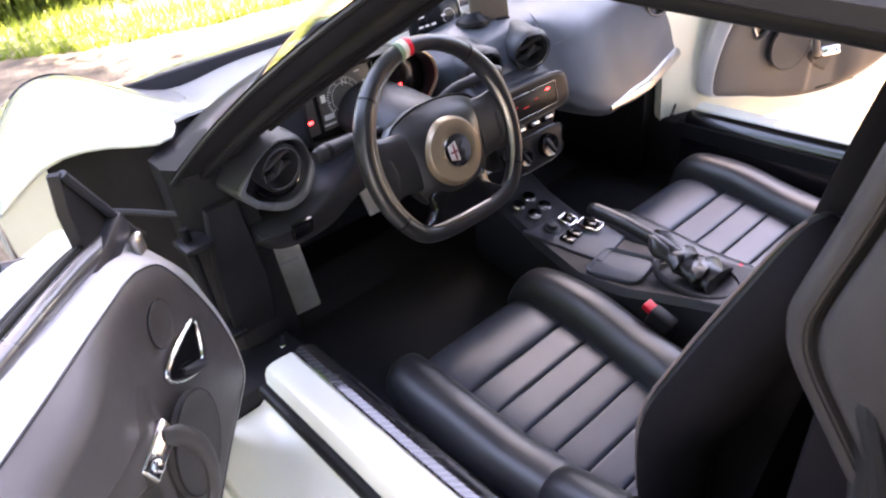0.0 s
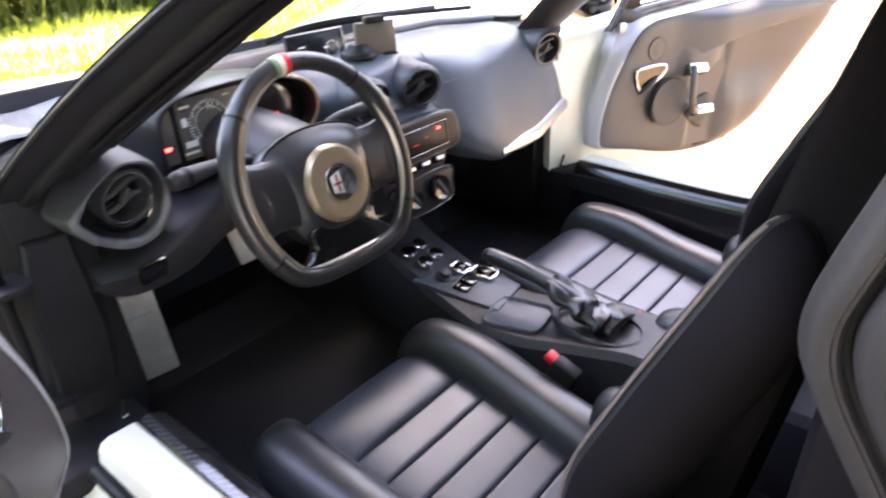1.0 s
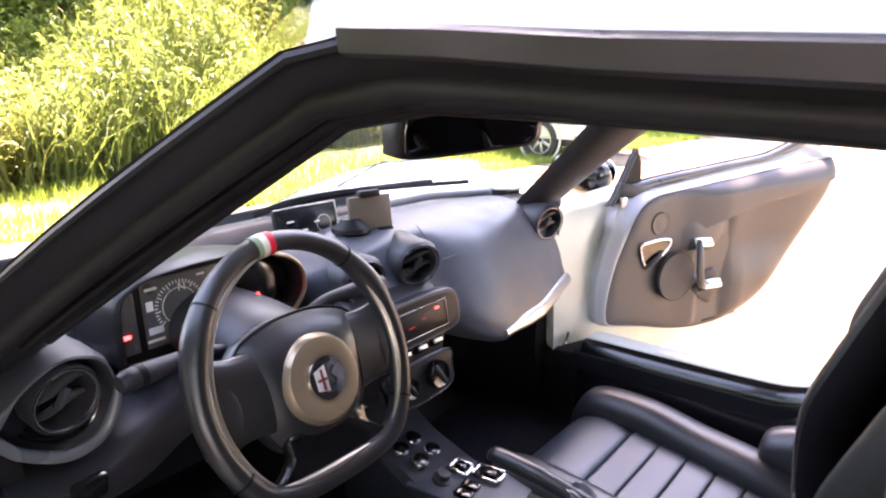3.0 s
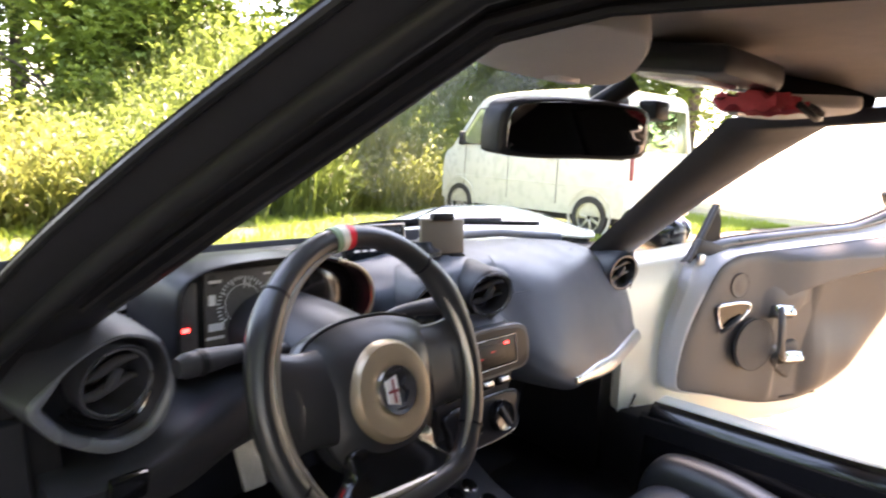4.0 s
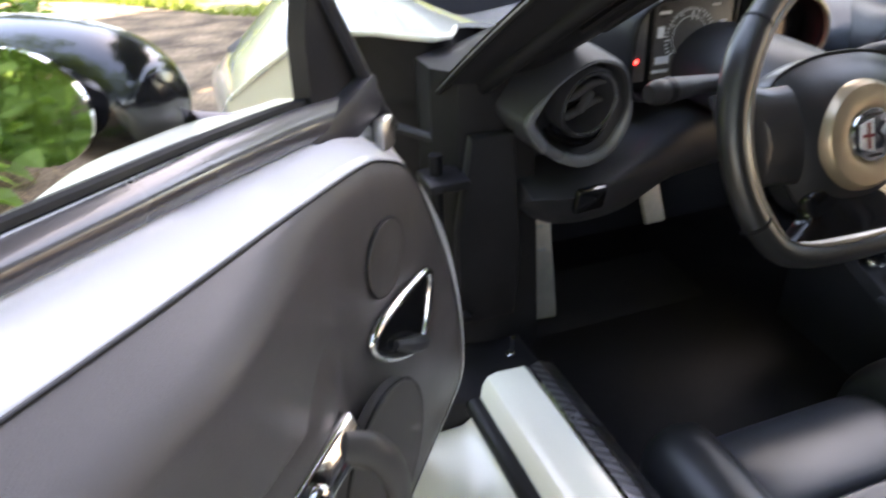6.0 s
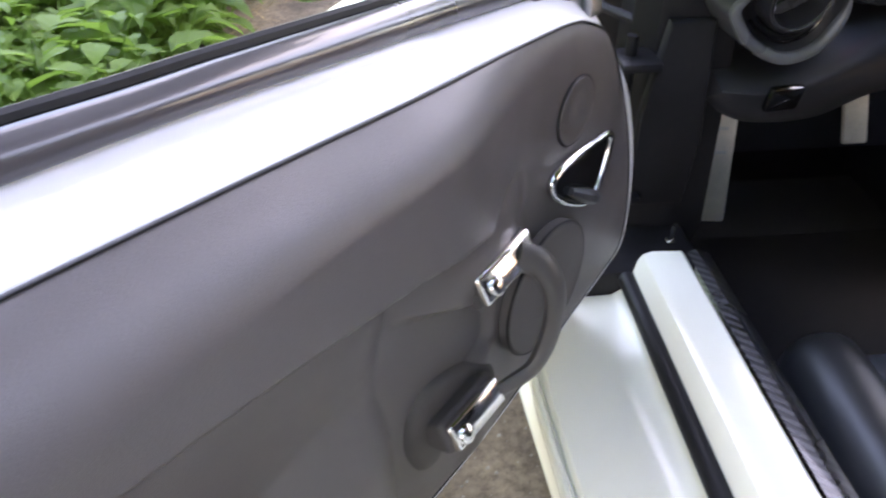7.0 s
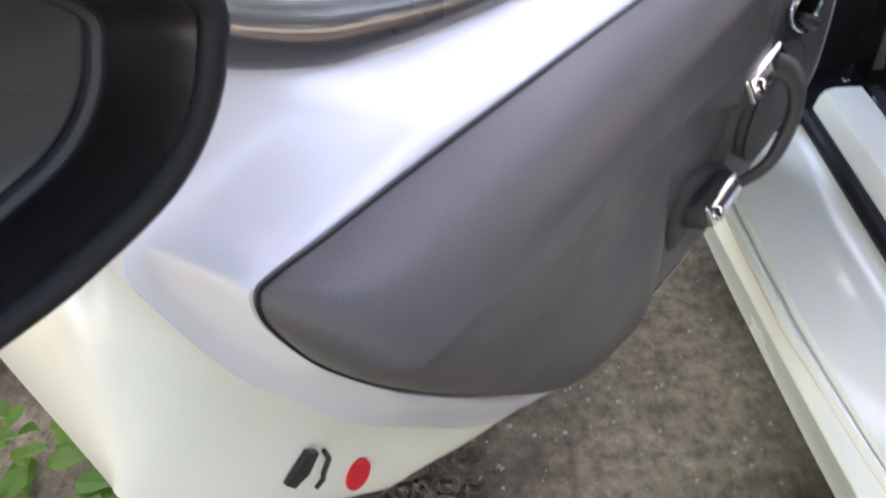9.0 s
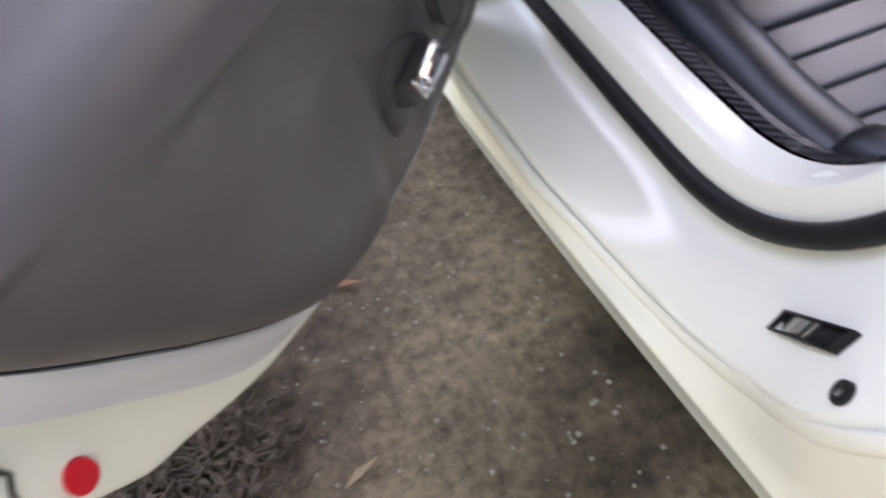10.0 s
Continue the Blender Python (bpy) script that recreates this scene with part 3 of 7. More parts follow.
def front_pillar(side):
    s = Vector((side, 1, 1))
    rings, seal1, seal2 = [], [], []
    ahead = Vector((0, 0.05, 0)) if side > 0 else Vector((0, 0, 0))
    inner0, inner1 = (Vector((0.572, 1.0, 0.668)), Vector((0.452, 0.655, 0.976))) if side > 0 else (I0, I1)
    stations = [(O0.lerp(O1, t) + ahead * t + Vector((-0.028 * (1 - t) ** 3, 0.01 * math.sin(math.pi * t), 0.012 * math.sin(math.pi * t))), inner0.lerp(inner1, t)) for t in np.linspace(0, 0.97, 12)]
    rail_o = [(0.568, 0.385, 1.028), (0.560, 0.33, 1.025), (0.557, 0.25, 1.018), (0.556, 0.10, 1.009), (0.556, -0.05, 1.0), (0.56, -0.20, 0.99)]
    rail_i = [(0.463, 0.405, 0.987), (0.462, 0.34, 0.986), (0.462, 0.25, 0.984), (0.462, 0.10, 0.978), (0.462, -0.05, 0.968), (0.465, -0.20, 0.955)]
    stations += [(Vector(a), Vector(b)) for a, b in zip(rail_o, rail_i)]
    for k, (o, i) in enumerate(stations):
        w = min(1, k / 12)
        g = i.lerp(o, 0.45) + Vector((-0.01, 0.020 * (1 - w), 0.012 - 0.004 * w))
        step = o.lerp(i, 0.30) + Vector((0.004, -0.010, -0.012))
        step2 = o.lerp(i, 0.36) + Vector((-0.004, 0.006, 0.0))
        low = o.lerp(i, 0.72) + Vector((0.004, -0.010, -0.010))
        rings.append([tuple(q * s) for q in (o, o.lerp(i, 0.10) + Vector((0.001, -0.004, -0.010)), step, step2, o.lerp(i, 0.55) + Vector((0.0, -0.004, -0.006)), low, i, i + Vector((-0.01, 0.012, 0.02)), g)])
        seal1.append((o.lerp(i, 0.40) + Vector((0.010, -0.012, -0.012))) * s)
        seal2.append((o + Vector((-0.003, -0.004, -0.004))) * s)
    if side > 0:
        rings = [[tuple(q * s) for q in (o, o.lerp(i, 0.20) + Vector((0.001, -0.006, -0.010)), o.lerp(i, 0.45) + Vector((0.002, -0.010, -0.014)), o.lerp(i, 0.75) + Vector((0.0, -0.010, -0.012)), i, i + Vector((-0.01, 0.012, 0.02)), i.lerp(o, 0.45) + Vector((-0.01, 0.014, 0.012)))] for o, i in stations]
        part("front_pillar", loft(rings), PADM, car, "smooth dark front pillar trim", sharp=60)
        return
    part("front_pillar", loft(rings), BLACK, car, "black front pillar and roof rail", sharp=50)
    part("pillar_door_seal", tube(seal1, 0.0105, 10), RUBBER, car)
    part("windscreen_gasket", tube(seal2, 0.0042, 8), RUBBER, car)
    strip = [(Vector(a) + Vector((0.004, 0, 0.0))) for a in rail_o]
    part("roof_trim_strip", loft([[tuple(q * s) for q in (p + Vector((0.000, 0, 0.005)), p + Vector((0.007, 0, 0.002)), p + Vector((0.005, 0, -0.010)), p + Vector((0.001, 0, -0.0125)), p + Vector((-0.014, 0, -0.012)), p + Vector((-0.014, 0, 0.004)))] for p in strip]), STRIPM, car, "dark satin roof drip strip")
    for k, off in ((0.46, -0.013), (0.62, -0.013), (0.80, -0.010)):
        line = [(Vector(a).lerp(Vector(b), k) + Vector((0.002, -0.004, off))) * s for a, b in stations[3:]]
        part("rail_seal", tube(line, 0.0045, 8), RUBBER, car)


front_pillar(-1)
front_pillar(1)


def roof_z(x, y):
    a = min(1, abs(x) / 0.563)
    return 1.052 - 0.055 * (0.43 - y) + 0.050 * (1 - a ** 2.6) - 0.03 * smooth(0.40, 0.66, y)


def roof_front(x):
    return 0.425 + 0.20 * (1 - (abs(x) / 0.565) ** 2)


rg = []
for j in range(25):
    row = []
    for i in range(41):
        a = -1 + 2 * i / 40
        x = 0.563 * math.sin(a * math.pi / 2)
        y = lerp(roof_front(x), -0.75, j / 24)
        drop = 0.024 * smooth(0.955, 1.0, abs(math.sin(a * math.pi / 2)))
        row.append((x, y, roof_z(x, y) - drop))
    rg.append(row)
part("roof_panel", thick(loft(rg, False, False), (0, 0, -0.005)), SHADEP, car, "glossy white roof reflecting trees, its paint greyed for shade")
hg = []
for j in range(14):
    row = []
    for i in range(25):
        x = -0.47 + 0.94 * i / 24
        y = lerp(roof_front(x) - 0.035, -0.45, j / 13)
        row.append((x, y, roof_z(x, y) - 0.042 - 0.006 * smooth(0.4, 0.47, abs(x))))
    hg.append(row)
part("headliner", thick(loft(hg, False, False), (0, 0, 0.006)), LINER, car, "taupe cloth headliner", sharp=60)
hdr = [(x, roof_front(x) - 0.004, roof_z(x, roof_front(x)) - 0.040) for x in np.linspace(-0.48, 0.48, 25)]
part("windscreen_header", tube(hdr, 0.034, 12, flat=0.8), BLACK, car)

# windscreen
wg = []
for j in range(9):
    t = j / 8
    row = []
    for i in range(21):
        a = -1 + 2 * i / 20
        xb, xt = a * 0.660, a * 0.535
        base = Vector((xb, 1.02 + 0.34 * (1 - a * a), 0.675 + 0.015 * (1 - a * a)))
        top = Vector((xt, roof_front(xt) + 0.012, roof_z(xt, roof_front(xt)) - 0.004))
        p = base.lerp(top, t) + Vector((0, 0.02, 0.03)) * math.sin(math.pi * t) * (1 - a * a)
        row.append(tuple(p))
    wg.append(row)
ws = part("windscreen", loft(wg, False, False), GLASS, car, "clear curved windscreen")
ws.visible_shadow = False


# bonnet and front wings
def wing_back(ax):
    if ax < 0.62:
        return 1.14 + 0.26 * (1 - (ax / 0.62) ** 2)
    return float(np.interp(ax, [0.62, 0.65, 0.68, 0.72, 0.76, 0.80, 0.84, 0.88, 0.93], [1.14, 1.075, 1.062, 1.088, 1.130, 1.175, 1.215, 1.243, 1.268]))


def bonnet_z(x, y):
    ax = abs(x)
    c = float(np.interp(y, [0.9, 1.2, 1.6, 2.0, 2.3, 2.55], [0.715, 0.695, 0.650, 0.57, 0.47, 0.33]))
    b = 0.085 * smooth(1.0, 1.45, y) * (1 - smooth(1.6, 2.4, y))
    c += b * math.exp(-((ax - 0.72) / 0.13) ** 2) - 0.018 * math.exp(-((ax - 0.48) / 0.11) ** 2)
    w = float(np.interp(y, [1.0, 1.5, 2.0, 2.5], [0.90, 0.94, 0.92, 0.80]))
    c -= 0.24 * max(0, ax / w - 0.80) ** 1.7 * 5
    return c


bg = []
for j in range(31):
    row = []
    for i in range(61):
        a = -1 + 2 * i / 60
        x = 0.93 * a * (1 - 0.12 * (j / 30) ** 3)
        y = lerp(wing_back(abs(0.93 * a)), 2.52 - 0.30 * a * a, j / 30)
        row.append((x, y, bonnet_z(x, y)))
    bg.append(row)
part("bonnet", thick(loft(bg, False, False), (0, 0, -0.006)), SHADEP, car, "white bonnet with raised rounded wings, its paint greyed for shade", sharp=60)
for s in (-1, 1):
    seam = [(s * x, y, bonnet_z(x, y) + 0.0006) for x, y in spline([(0.60, 1.70), (0.66, 1.62), (0.72, 1.60), (0.79, 1.66)], 14)]
    part("panel_gap", tube(seam, 0.0018, 6), BLACK, car)
    ws_rows = []
    for y in np.linspace(1.275, 2.15, 24):
        zb = bonnet_z(0.93, y)
        arch = 0.10 + 0.24 * max(0, 1 - ((y - 1.56) / 0.36) ** 2) ** 0.5
        ws_rows.append([(s * 0.930, y, zb), (s * 0.944, y, zb - 0.025), (s * 0.948, y, lerp(zb, arch, 0.4)), (s * 0.935, y, lerp(zb, arch, 0.8)), (s * 0.925, y, arch)])
    part("wing_side", thick(loft(ws_rows, False, False), (-s * 0.006, 0, 0)), SHADEP, car, "", 60)
    gap = [[(s * ax, wing_back(ax) + 0.010 + 0.05 * k, lerp(bonnet_z(ax, wing_back(ax)) - 0.004, 0.20, k)) for k in (0, 0.15, 0.5, 1)] for ax in np.linspace(0.575, 0.835, 22)]
    part("inner_wing", thick(loft(gap, False, False), (0, 0.03, 0)), BLACK, car, "black inner wing behind the door gap")
    back = [[(s * ax, wing_back(ax) + 0.004 + 0.03 * k, lerp(bonnet_z(ax, wing_back(ax)) - 0.002, 0.16, k)) for k in (0, 0.1, 0.5, 1)] for ax in np.linspace(0.835, 0.935, 8)]
    part("wing_return", thick(loft(back, False, False), (0, 0.006, 0)), PAINT, car)
    lipw = [(s * ax, wing_back(ax) + 0.002, bonnet_z(ax, wing_back(ax)) - 0.002) for ax in np.linspace(0.63, 0.925, 26)]
    part("wing_lip", tube(lipw, 0.004, 8), PAINT, car)
    wheel = part("front_wheel", revolve([(0.20, -0.10), (0.30, -0.105), (0.315, -0.08), (0.315, 0.08), (0.30, 0.105), (0.20, 0.10)], 40, pose(s * 0.80, 1.56, 0.315, 0, 90, 0)), TYRE, car)
    part("rim", joined(revolve([(0.02, 0.06), (0.205, 0.09), (0.21, 0.10), (0.20, 0.0), (0.02, 0.0)], 40, pose(s * 0.80, 1.56, 0.315, 0, 90, 0))), SATIN, wheel)
# black cowl with the wiper
cg = [[(a * 0.66, 1.02 + 0.33 * (1 - a * a) + dy, 0.685 + dz) for a in np.linspace(-1, 1, 25)] for dy, dz in ((-0.03, -0.03), (0.0, 0.0), (0.03, 0.006), (0.07, 0.0), (0.09, -0.05))]
part("cowl", loft(cg, False, False), BLACK, car, "black cowl at the foot of the windscreen")
wp = [(0.02, 1.33, 0.715), (0.12, 1.30, 0.735), (0.24, 1.24, 0.745), (0.42, 1.16, 0.748)]
wiper = part("wiper", tube(spline(wp, 16), 0.008, 8, flat=0.6), BLACK, car)
part("wiper_blade", tube([(0.10, 1.31, 0.728), (0.30, 1.23, 0.742), (0.50, 1.11, 0.742)], 0.006, 6), RUBBER, wiper)

# body behind the doors: rear bulkhead, rear wings, engine cover
for s in (-1, 1):
    rw = [[(s * (0.855 + 0.07 * smooth(0, 0.6, -y)) - s * tuckin, y, z) for tuckin, z in ((0.0, 0.14), (0.0, 0.40), (0.01, 0.62), (0.05, 0.76), (0.16, 0.86), (0.30, 0.93))] for y in (-0.13, -0.30, -0.55, -1.0, -1.5)]
    part("rear_wing", thick(loft(rw, False, False), (-s * 0.01, 0, 0)), PAINT, car)
part("engine_cover", thick(loft([[(x, y, z) for x in (-0.62, -0.3, 0, 0.3, 0.62)] for y, z in ((-0.72, 0.99), (-1.0, 0.92), (-1.5, 0.82), (-1.7, 0.70))], False, False), (0, 0, -0.02)), PAINT, car)
part("rear_panel", rbox((1.5, 0.06, 0.55), 0.02, pose(0, -1.62, 0.45)), PAINT, car)
part("rear_bulkhead", rbox((1.16, 0.05, 0.98), 0.015, pose(0, -0.175, 0.575, 6, 0, 0)), CARPET, car, "black carpeted bulkhead behind the seats")
for s in (-1, 1):
    part("rear_side_trim", rbox((0.05, 0.30, 0.62), 0.02, pose(s * 0.585, -0.11, 0.62, 0, -s * 8, 0)), TRIM, car)
    wheel = part("rear_wheel", revolve([(0.20, -0.11), (0.31, -0.115), (0.325, -0.09), (0.325, 0.09), (0.31, 0.115), (0.20, 0.11)], 40, pose(s * 0.80, -0.86, 0.325, 0, 90, 0)), TYRE, car)
    part("rim", revolve([(0.02, 0.06), (0.205, 0.09), (0.21, 0.10), (0.20, 0.0), (0.02, 0.0)], 40, pose(s * 0.80, -0.86, 0.325, 0, 90, 0)), SATIN, wheel)

# tub: floor, footwells, firewall
part("cabin_floor", rbox((1.18, 1.75, 0.03), 0.005, pose(0, 0.68, 0.115)), CARPET, car, "black carpeted floor")
part("firewall", rbox((1.30, 0.05, 0.60), 0.01, pose(0, 1.50, 0.38, -12, 0, 0)), CARPET, car)
part("underbody", rbox((1.36, 3.4, 0.05), 0.02, pose(0, 0.4, 0.125)), BLACK, car)
for s in (-1, 1):
    part("footwell_side", loft([[(s * x, y, z) for x, z in ((0.60, 0.12), (0.615, 0.36), (0.61, 0.62), (0.64, 0.62), (0.65, 0.12))] for y in (0.965, 1.1, 1.5)]), BLACK, car)
    part("tub_side_panel", loft([[(s * x, y, z) for x, z in ((0.575, 0.12), (0.590, 0.24), (0.598, 0.318), (0.61, 0.325), (0.63, 0.30), (0.63, 0.12))] for y in (0.86, 0.6, 0.36, 0.2, -0.1)]), CARBON if s < 0 else BLACK, car)
    mt = part("floor_mat", rbox((0.40, 0.55, 0.012), 0.005, pose(s * 0.31, 1.02, 0.137, 4, 0, 0)), CARPET, car)
    part("piping", tube([(s * 0.12, 0.76, 0.142), (s * 0.50, 0.76, 0.142)], 0.004, 6), BLACK, mt)

# visors, roof lamp, inner mirror
for s, x in ((-1, -0.270), (1, 0.275)):
    o = Vector((x, 0.530, 0.996))
    v = part("sun_visor", plate([(s * u, w) for u, w in ((-0.150, -0.050), (-0.095, -0.075), (-0.045, -0.066), (0.040, -0.022), (0.110, 0.026), (0.112, 0.058), (0.0, 0.078), (-0.12, 0.062), (-0.155, 0.0))], -0.009, 0.009, 0.007, Matrix.Translation(o) @ pose(0, 0, 0, 6, 180, -s * 4), n=40), VISOR, car, "grey-beige vinyl sun visor folded up")
    part("visor_clip", rbox((0.045, 0.018, 0.014), 0.004, Matrix.Translation(o) @ pose(-s * 0.030, 0.058, -0.012)), LENSM, v)
lo = Vector((0.015, 0.56, 1.022))
lamp = part("roof_lamp", rbox((0.20, 0.15, 0.034), 0.010, Matrix.Translation(lo) @ pose(0, 0, 0, 6, 0, 0)), DASHD, car, "roof console with reading lamp")
part("lens", rbox((0.13, 0.075, 0.012), 0.005, Matrix.Translation(lo) @ pose(-0.01, 0.005, -0.016, 6, 0, 0)), LENSM, lamp, "pale translucent lamp lens")
part("lamp_switch", rbox((0.03, 0.02, 0.008), 0.003, Matrix.Translation(lo) @ pose(0.075, 0.0, -0.016, 6, 0, 0)), BLACK, lamp)
mm = frame_at((-0.105, 0.648, 0.938), (0.96, -0.27, 0.02), (0, 0, 1)) @ pose(0, 0, 0, 4, 0, 0)
oval = [(-0.120, -0.020), (-0.112, 0.024), (-0.06, 0.034), (0.0, 0.036), (0.06, 0.034), (0.112, 0.026), (0.120, -0.006), (0.112, -0.032), (0.06, -0.036), (0, -0.036), (-0.06, -0.036), (-0.112, -0.032)]
mir = part("inner_mirror", plate(oval, -0.030, 0.006, 0.006, mm, n=48), BLACK, car, "black framed inside mirror")
part("mirror_glass", plate([(x * 0.92, y * 0.86) for x, y in oval], 0.004, 0.0075, 0.001, mm, n=48), INMIRR, mir)
part("mirror_stalk", tube([(-0.09, 0.665, 0.94), (-0.06, 0.66, 0.965), (-0.03, 0.62, 1.0)], 0.012, 10), BLACK, mir)
part("rain_sensor", rbox((0.065, 0.03, 0.035), 0.008, pose(0.055, 0.70, 0.990, -28, 0, 0)), BLACK, car)
part("camera_box", rbox((0.045, 0.03, 0.028), 0.006, pose(0.105, 0.655, 0.975)), BLACK, car)
pouch = tagged(new("red_pouch"), "crumpled red cloth pouch tucked behind the sun visor", "pouch")
fold = [[(0.085 + 0.042 * t + 0.004 * math.sin(9 * t + k), 0.51 + 0.040 * math.cos(2 * math.pi * k / 22) + 0.008 * math.sin(7 * t), 0.984 + 0.009 * math.sin(2 * math.pi * k / 22) + 0.006 * math.sin(5 * t + 1.7 * k)) for k in range(22)] for t in np.linspace(-0.6, 1.5, 22)]
part("cloth", loft(fold), REDCLOTH, pouch)
part("strap", tube(spline([(0.055, 0.45, 0.978), (0.095, 0.44, 0.965), (0.145, 0.45, 0.975), (0.175, 0.47, 0.985)], 14), 0.005, 6), BLACK, pouch)



# ---- the sports car: cabin ----
# dashboard: (y, z) sections along x
def dash_section(x):
    """Closed outline of the padded dash at x, from the lower lip up over the crown to the windscreen."""
    f = smooth(0.13, 0.25, x)
    g = smooth(-0.14, -0.02, x)
    pocket = smooth(-0.46, -0.42, x) * smooth(-0.06, -0.10, x)
    lip_y = lerp(lerp(1.01, 0.900, g), float(np.interp(x, [0.2, 0.45, 0.69], [0.835, 0.868, 0.925])), f) + 0.10 * pocket
    lip_z = lerp(lerp(0.575, 0.536, g), float(np.interp(x, [0.2, 0.45, 0.69], [0.470, 0.462, 0.480])), f)
    top = float(np.interp(x, [-0.6, -0.42, -0.05, 0.1, 0.35, 0.55, 0.69], [0.640, 0.660, 0.705, 0.722, 0.718, 0.700, 0.66]))
    return [(1.00, lip_z - 0.02), (lip_y + 0.03, lip_z - 0.012), (lip_y, lip_z), (lip_y - 0.003, lip_z + 0.020), (lip_y + 0.003, lerp(lip_z, top, 0.22)),
            (lerp(lip_y, 0.995, lerp(0.40, 0.20, f)), lerp(lip_z, top, 0.50)), (lerp(lip_y, 0.995, lerp(0.68, 0.50, f)), lerp(lip_z, top, 0.79)), (lerp(1.045 + 0.06 * pocket, 0.985, max(f, g)), top - 0.014), (1.065 + 0.06 * pocket, top + 0.004), (1.12, top - 0.006), (1.24, top - 0.03), (1.24, top - 0.10), (1.10, lip_z)]


xs = [-0.60, -0.52, -0.42, -0.30, -0.18, -0.05, 0.06, 0.14, 0.20, 0.27, 0.36, 0.46, 0.56, 0.64, 0.685, 0.70]
rings = []
for x in xs:
    sec = dash_section(x)
    if x > 0.69:
        c = np.mean(sec, 0)
        sec = [tuple(c + (np.array(q) - c) * 0.94) for q in sec]
    rings.append([(x, y, z) for y, z in sec])
dash = part("dashboard", smooth_loft(rings[4:], 60, 60), DASH, car, "grey soft-grained dashboard", sharp=50)
part("dash_driver_side", smooth_loft(rings[:5], 24, 60), DASHM, dash, "black driver's side of the dash", sharp=50)
strip = [(x, dash_section(x)[2][0] - 0.006, dash_section(x)[2][1] + 0.014) for x in np.linspace(0.265, 0.675, 22)]
part("trim_strip", tube(strip, [0.007 + 0.009 * smooth(0, 6, k) for k in range(22)], 12, flat=0.42, up=(0.12, -0.93, 0.3)), SATIN, dash, "satin silver trim strip on the dash edge")
# raised rear shelf line of the dash and airbag cover seam
part("dash_ridge", tube([(x, 1.085 + 0.03 * (1 - (x / 0.6) ** 2), float(np.interp(x, [-0.05, 0.1, 0.35, 0.56], [0.722, 0.734, 0.730, 0.710]))) for x in np.linspace(0.12, 0.56, 24)], 0.010, 10, flat=0.8), DASH, dash)
for a, b in (((0.150, 0.912, 0.655), (0.455, 0.945, 0.640)), ((0.455, 0.945, 0.640), (0.470, 1.0, 0.700)), ((0.150, 0.912, 0.655), (0.160, 0.985, 0.712))):
    part("seam", tube([a, b], 0.0009, 5), DASHD, dash)


def vent(x, y, z, r, tilt, turn, pod=True, name="air_vent", shell=None):
    """Round vent: bezel ring, dark barrel, two swept blades, centre fin."""
    m = pose(x, y, z, 90 + tilt, 0, turn)
    v = part(name, revolve([(r * 1.16, -0.030), (r * 1.20, -0.004), (r * 1.14, 0.004), (r * 1.02, 0.001), (r * 0.95, -0.008), (r * 0.90, -0.060), (0.001, -0.062)], 40, m, False), DASHD, car, "round black air vent")
    part("bezel", revolve([(r * 1.00, 0.0015), (r * 1.03, 0.0045), (r * 1.065, 0.0045), (r * 1.085, 0.0015), (r * 1.06, -0.001)], 40, m), BEZEL, v, "thin dark chrome ring")
    for sg in (-1, 1):
        pts = []
        for u in np.linspace(-0.80, 0.80, 15):
            c = (sg * 0.34 + 0.20 * math.sin(u * 2.4) - 0.05 * sg * u * u) * r
            hw = r * 0.20 * (1 - 0.75 * u * u)
            pts.append([m @ Vector((u * r, c + hw * math.cos(q), -0.016 + 0.008 * math.sin(q))) for q in [2 * math.pi * k / 10 for k in range(10)]])
        part("blade", loft(pts), DASHG, v, "glossy swept blade", 70)
    part("tab", rbox((r * 0.24, r * 0.80, 0.012), 0.004, m @ pose(0, 0, -0.007, 0, 0, -30)), DASHG, v)
    if pod:
        rr = []
        for k, (sc, h) in enumerate(((1.22, -0.002), (1.30, -0.012), (1.34, -0.05), (1.30, -0.11), (1.1, -0.16))):
            rr.append([m @ Vector((r * sc * math.cos(a), r * sc * math.sin(a) - (0.0 if k < 2 else 0.006 * k), h)) for a in [2 * math.pi * q / 36 for q in range(36)]])
        part("pod", loft(rr, True, False), shell or DASHM, v)
    return v


vent(0.083, 0.914, 0.660, 0.0365, 12, -20)
vent(-0.045, 0.928, 0.655, 0.0365, 12, -12)
vent(0.562, 0.915, 0.650, 0.0365, 8, -17)
# driver's outer vent in a pointed pod with a pale lower rim
vl = vent(-0.549, 0.905, 0.650, 0.0355, 8, 8, False)
mv = pose(-0.549, 0.905, 0.650, 98, 0, 8)
POD = spline([(-0.077, -0.006), (-0.072, -0.018), (-0.047, -0.046), (0.000, -0.071), (0.040, -0.063), (0.060, -0.026), (0.056, 0.006), (0.040, 0.034), (0.0, 0.047), (-0.042, 0.030), (-0.070, 0.004)], 66, True)


def pod_ring(sc, h, dy=0.0):
    return [mv @ Vector((x * sc, y * sc + dy, h)) for x, y in POD]


part("vent_pod", loft([pod_ring(1.0, -0.006), pod_ring(1.03, 0.001), pod_ring(1.10, 0.000), pod_ring(1.17, -0.012), pod_ring(1.2, -0.05), pod_ring(1.15, -0.12)], True, False), DASHM, vl)
part("vent_well", loft([pod_ring(1.0, -0.006), pod_ring(0.9, -0.02), pod_ring(0.66, -0.032), pod_ring(0.5, -0.04)], True, False), DASHD, vl)
rim_l = [mv @ Vector((x * 1.05, y * 1.05, 0.000)) for x, y in POD]
part("pod_rim", tube(rim_l, [0.0012 + 0.0065 * smooth(0.022, -0.030, y + 0.25 * x) for x, y in POD], 10, closed=True, flat=0.8), PODR, vl, "rounded pale grey lower rim")
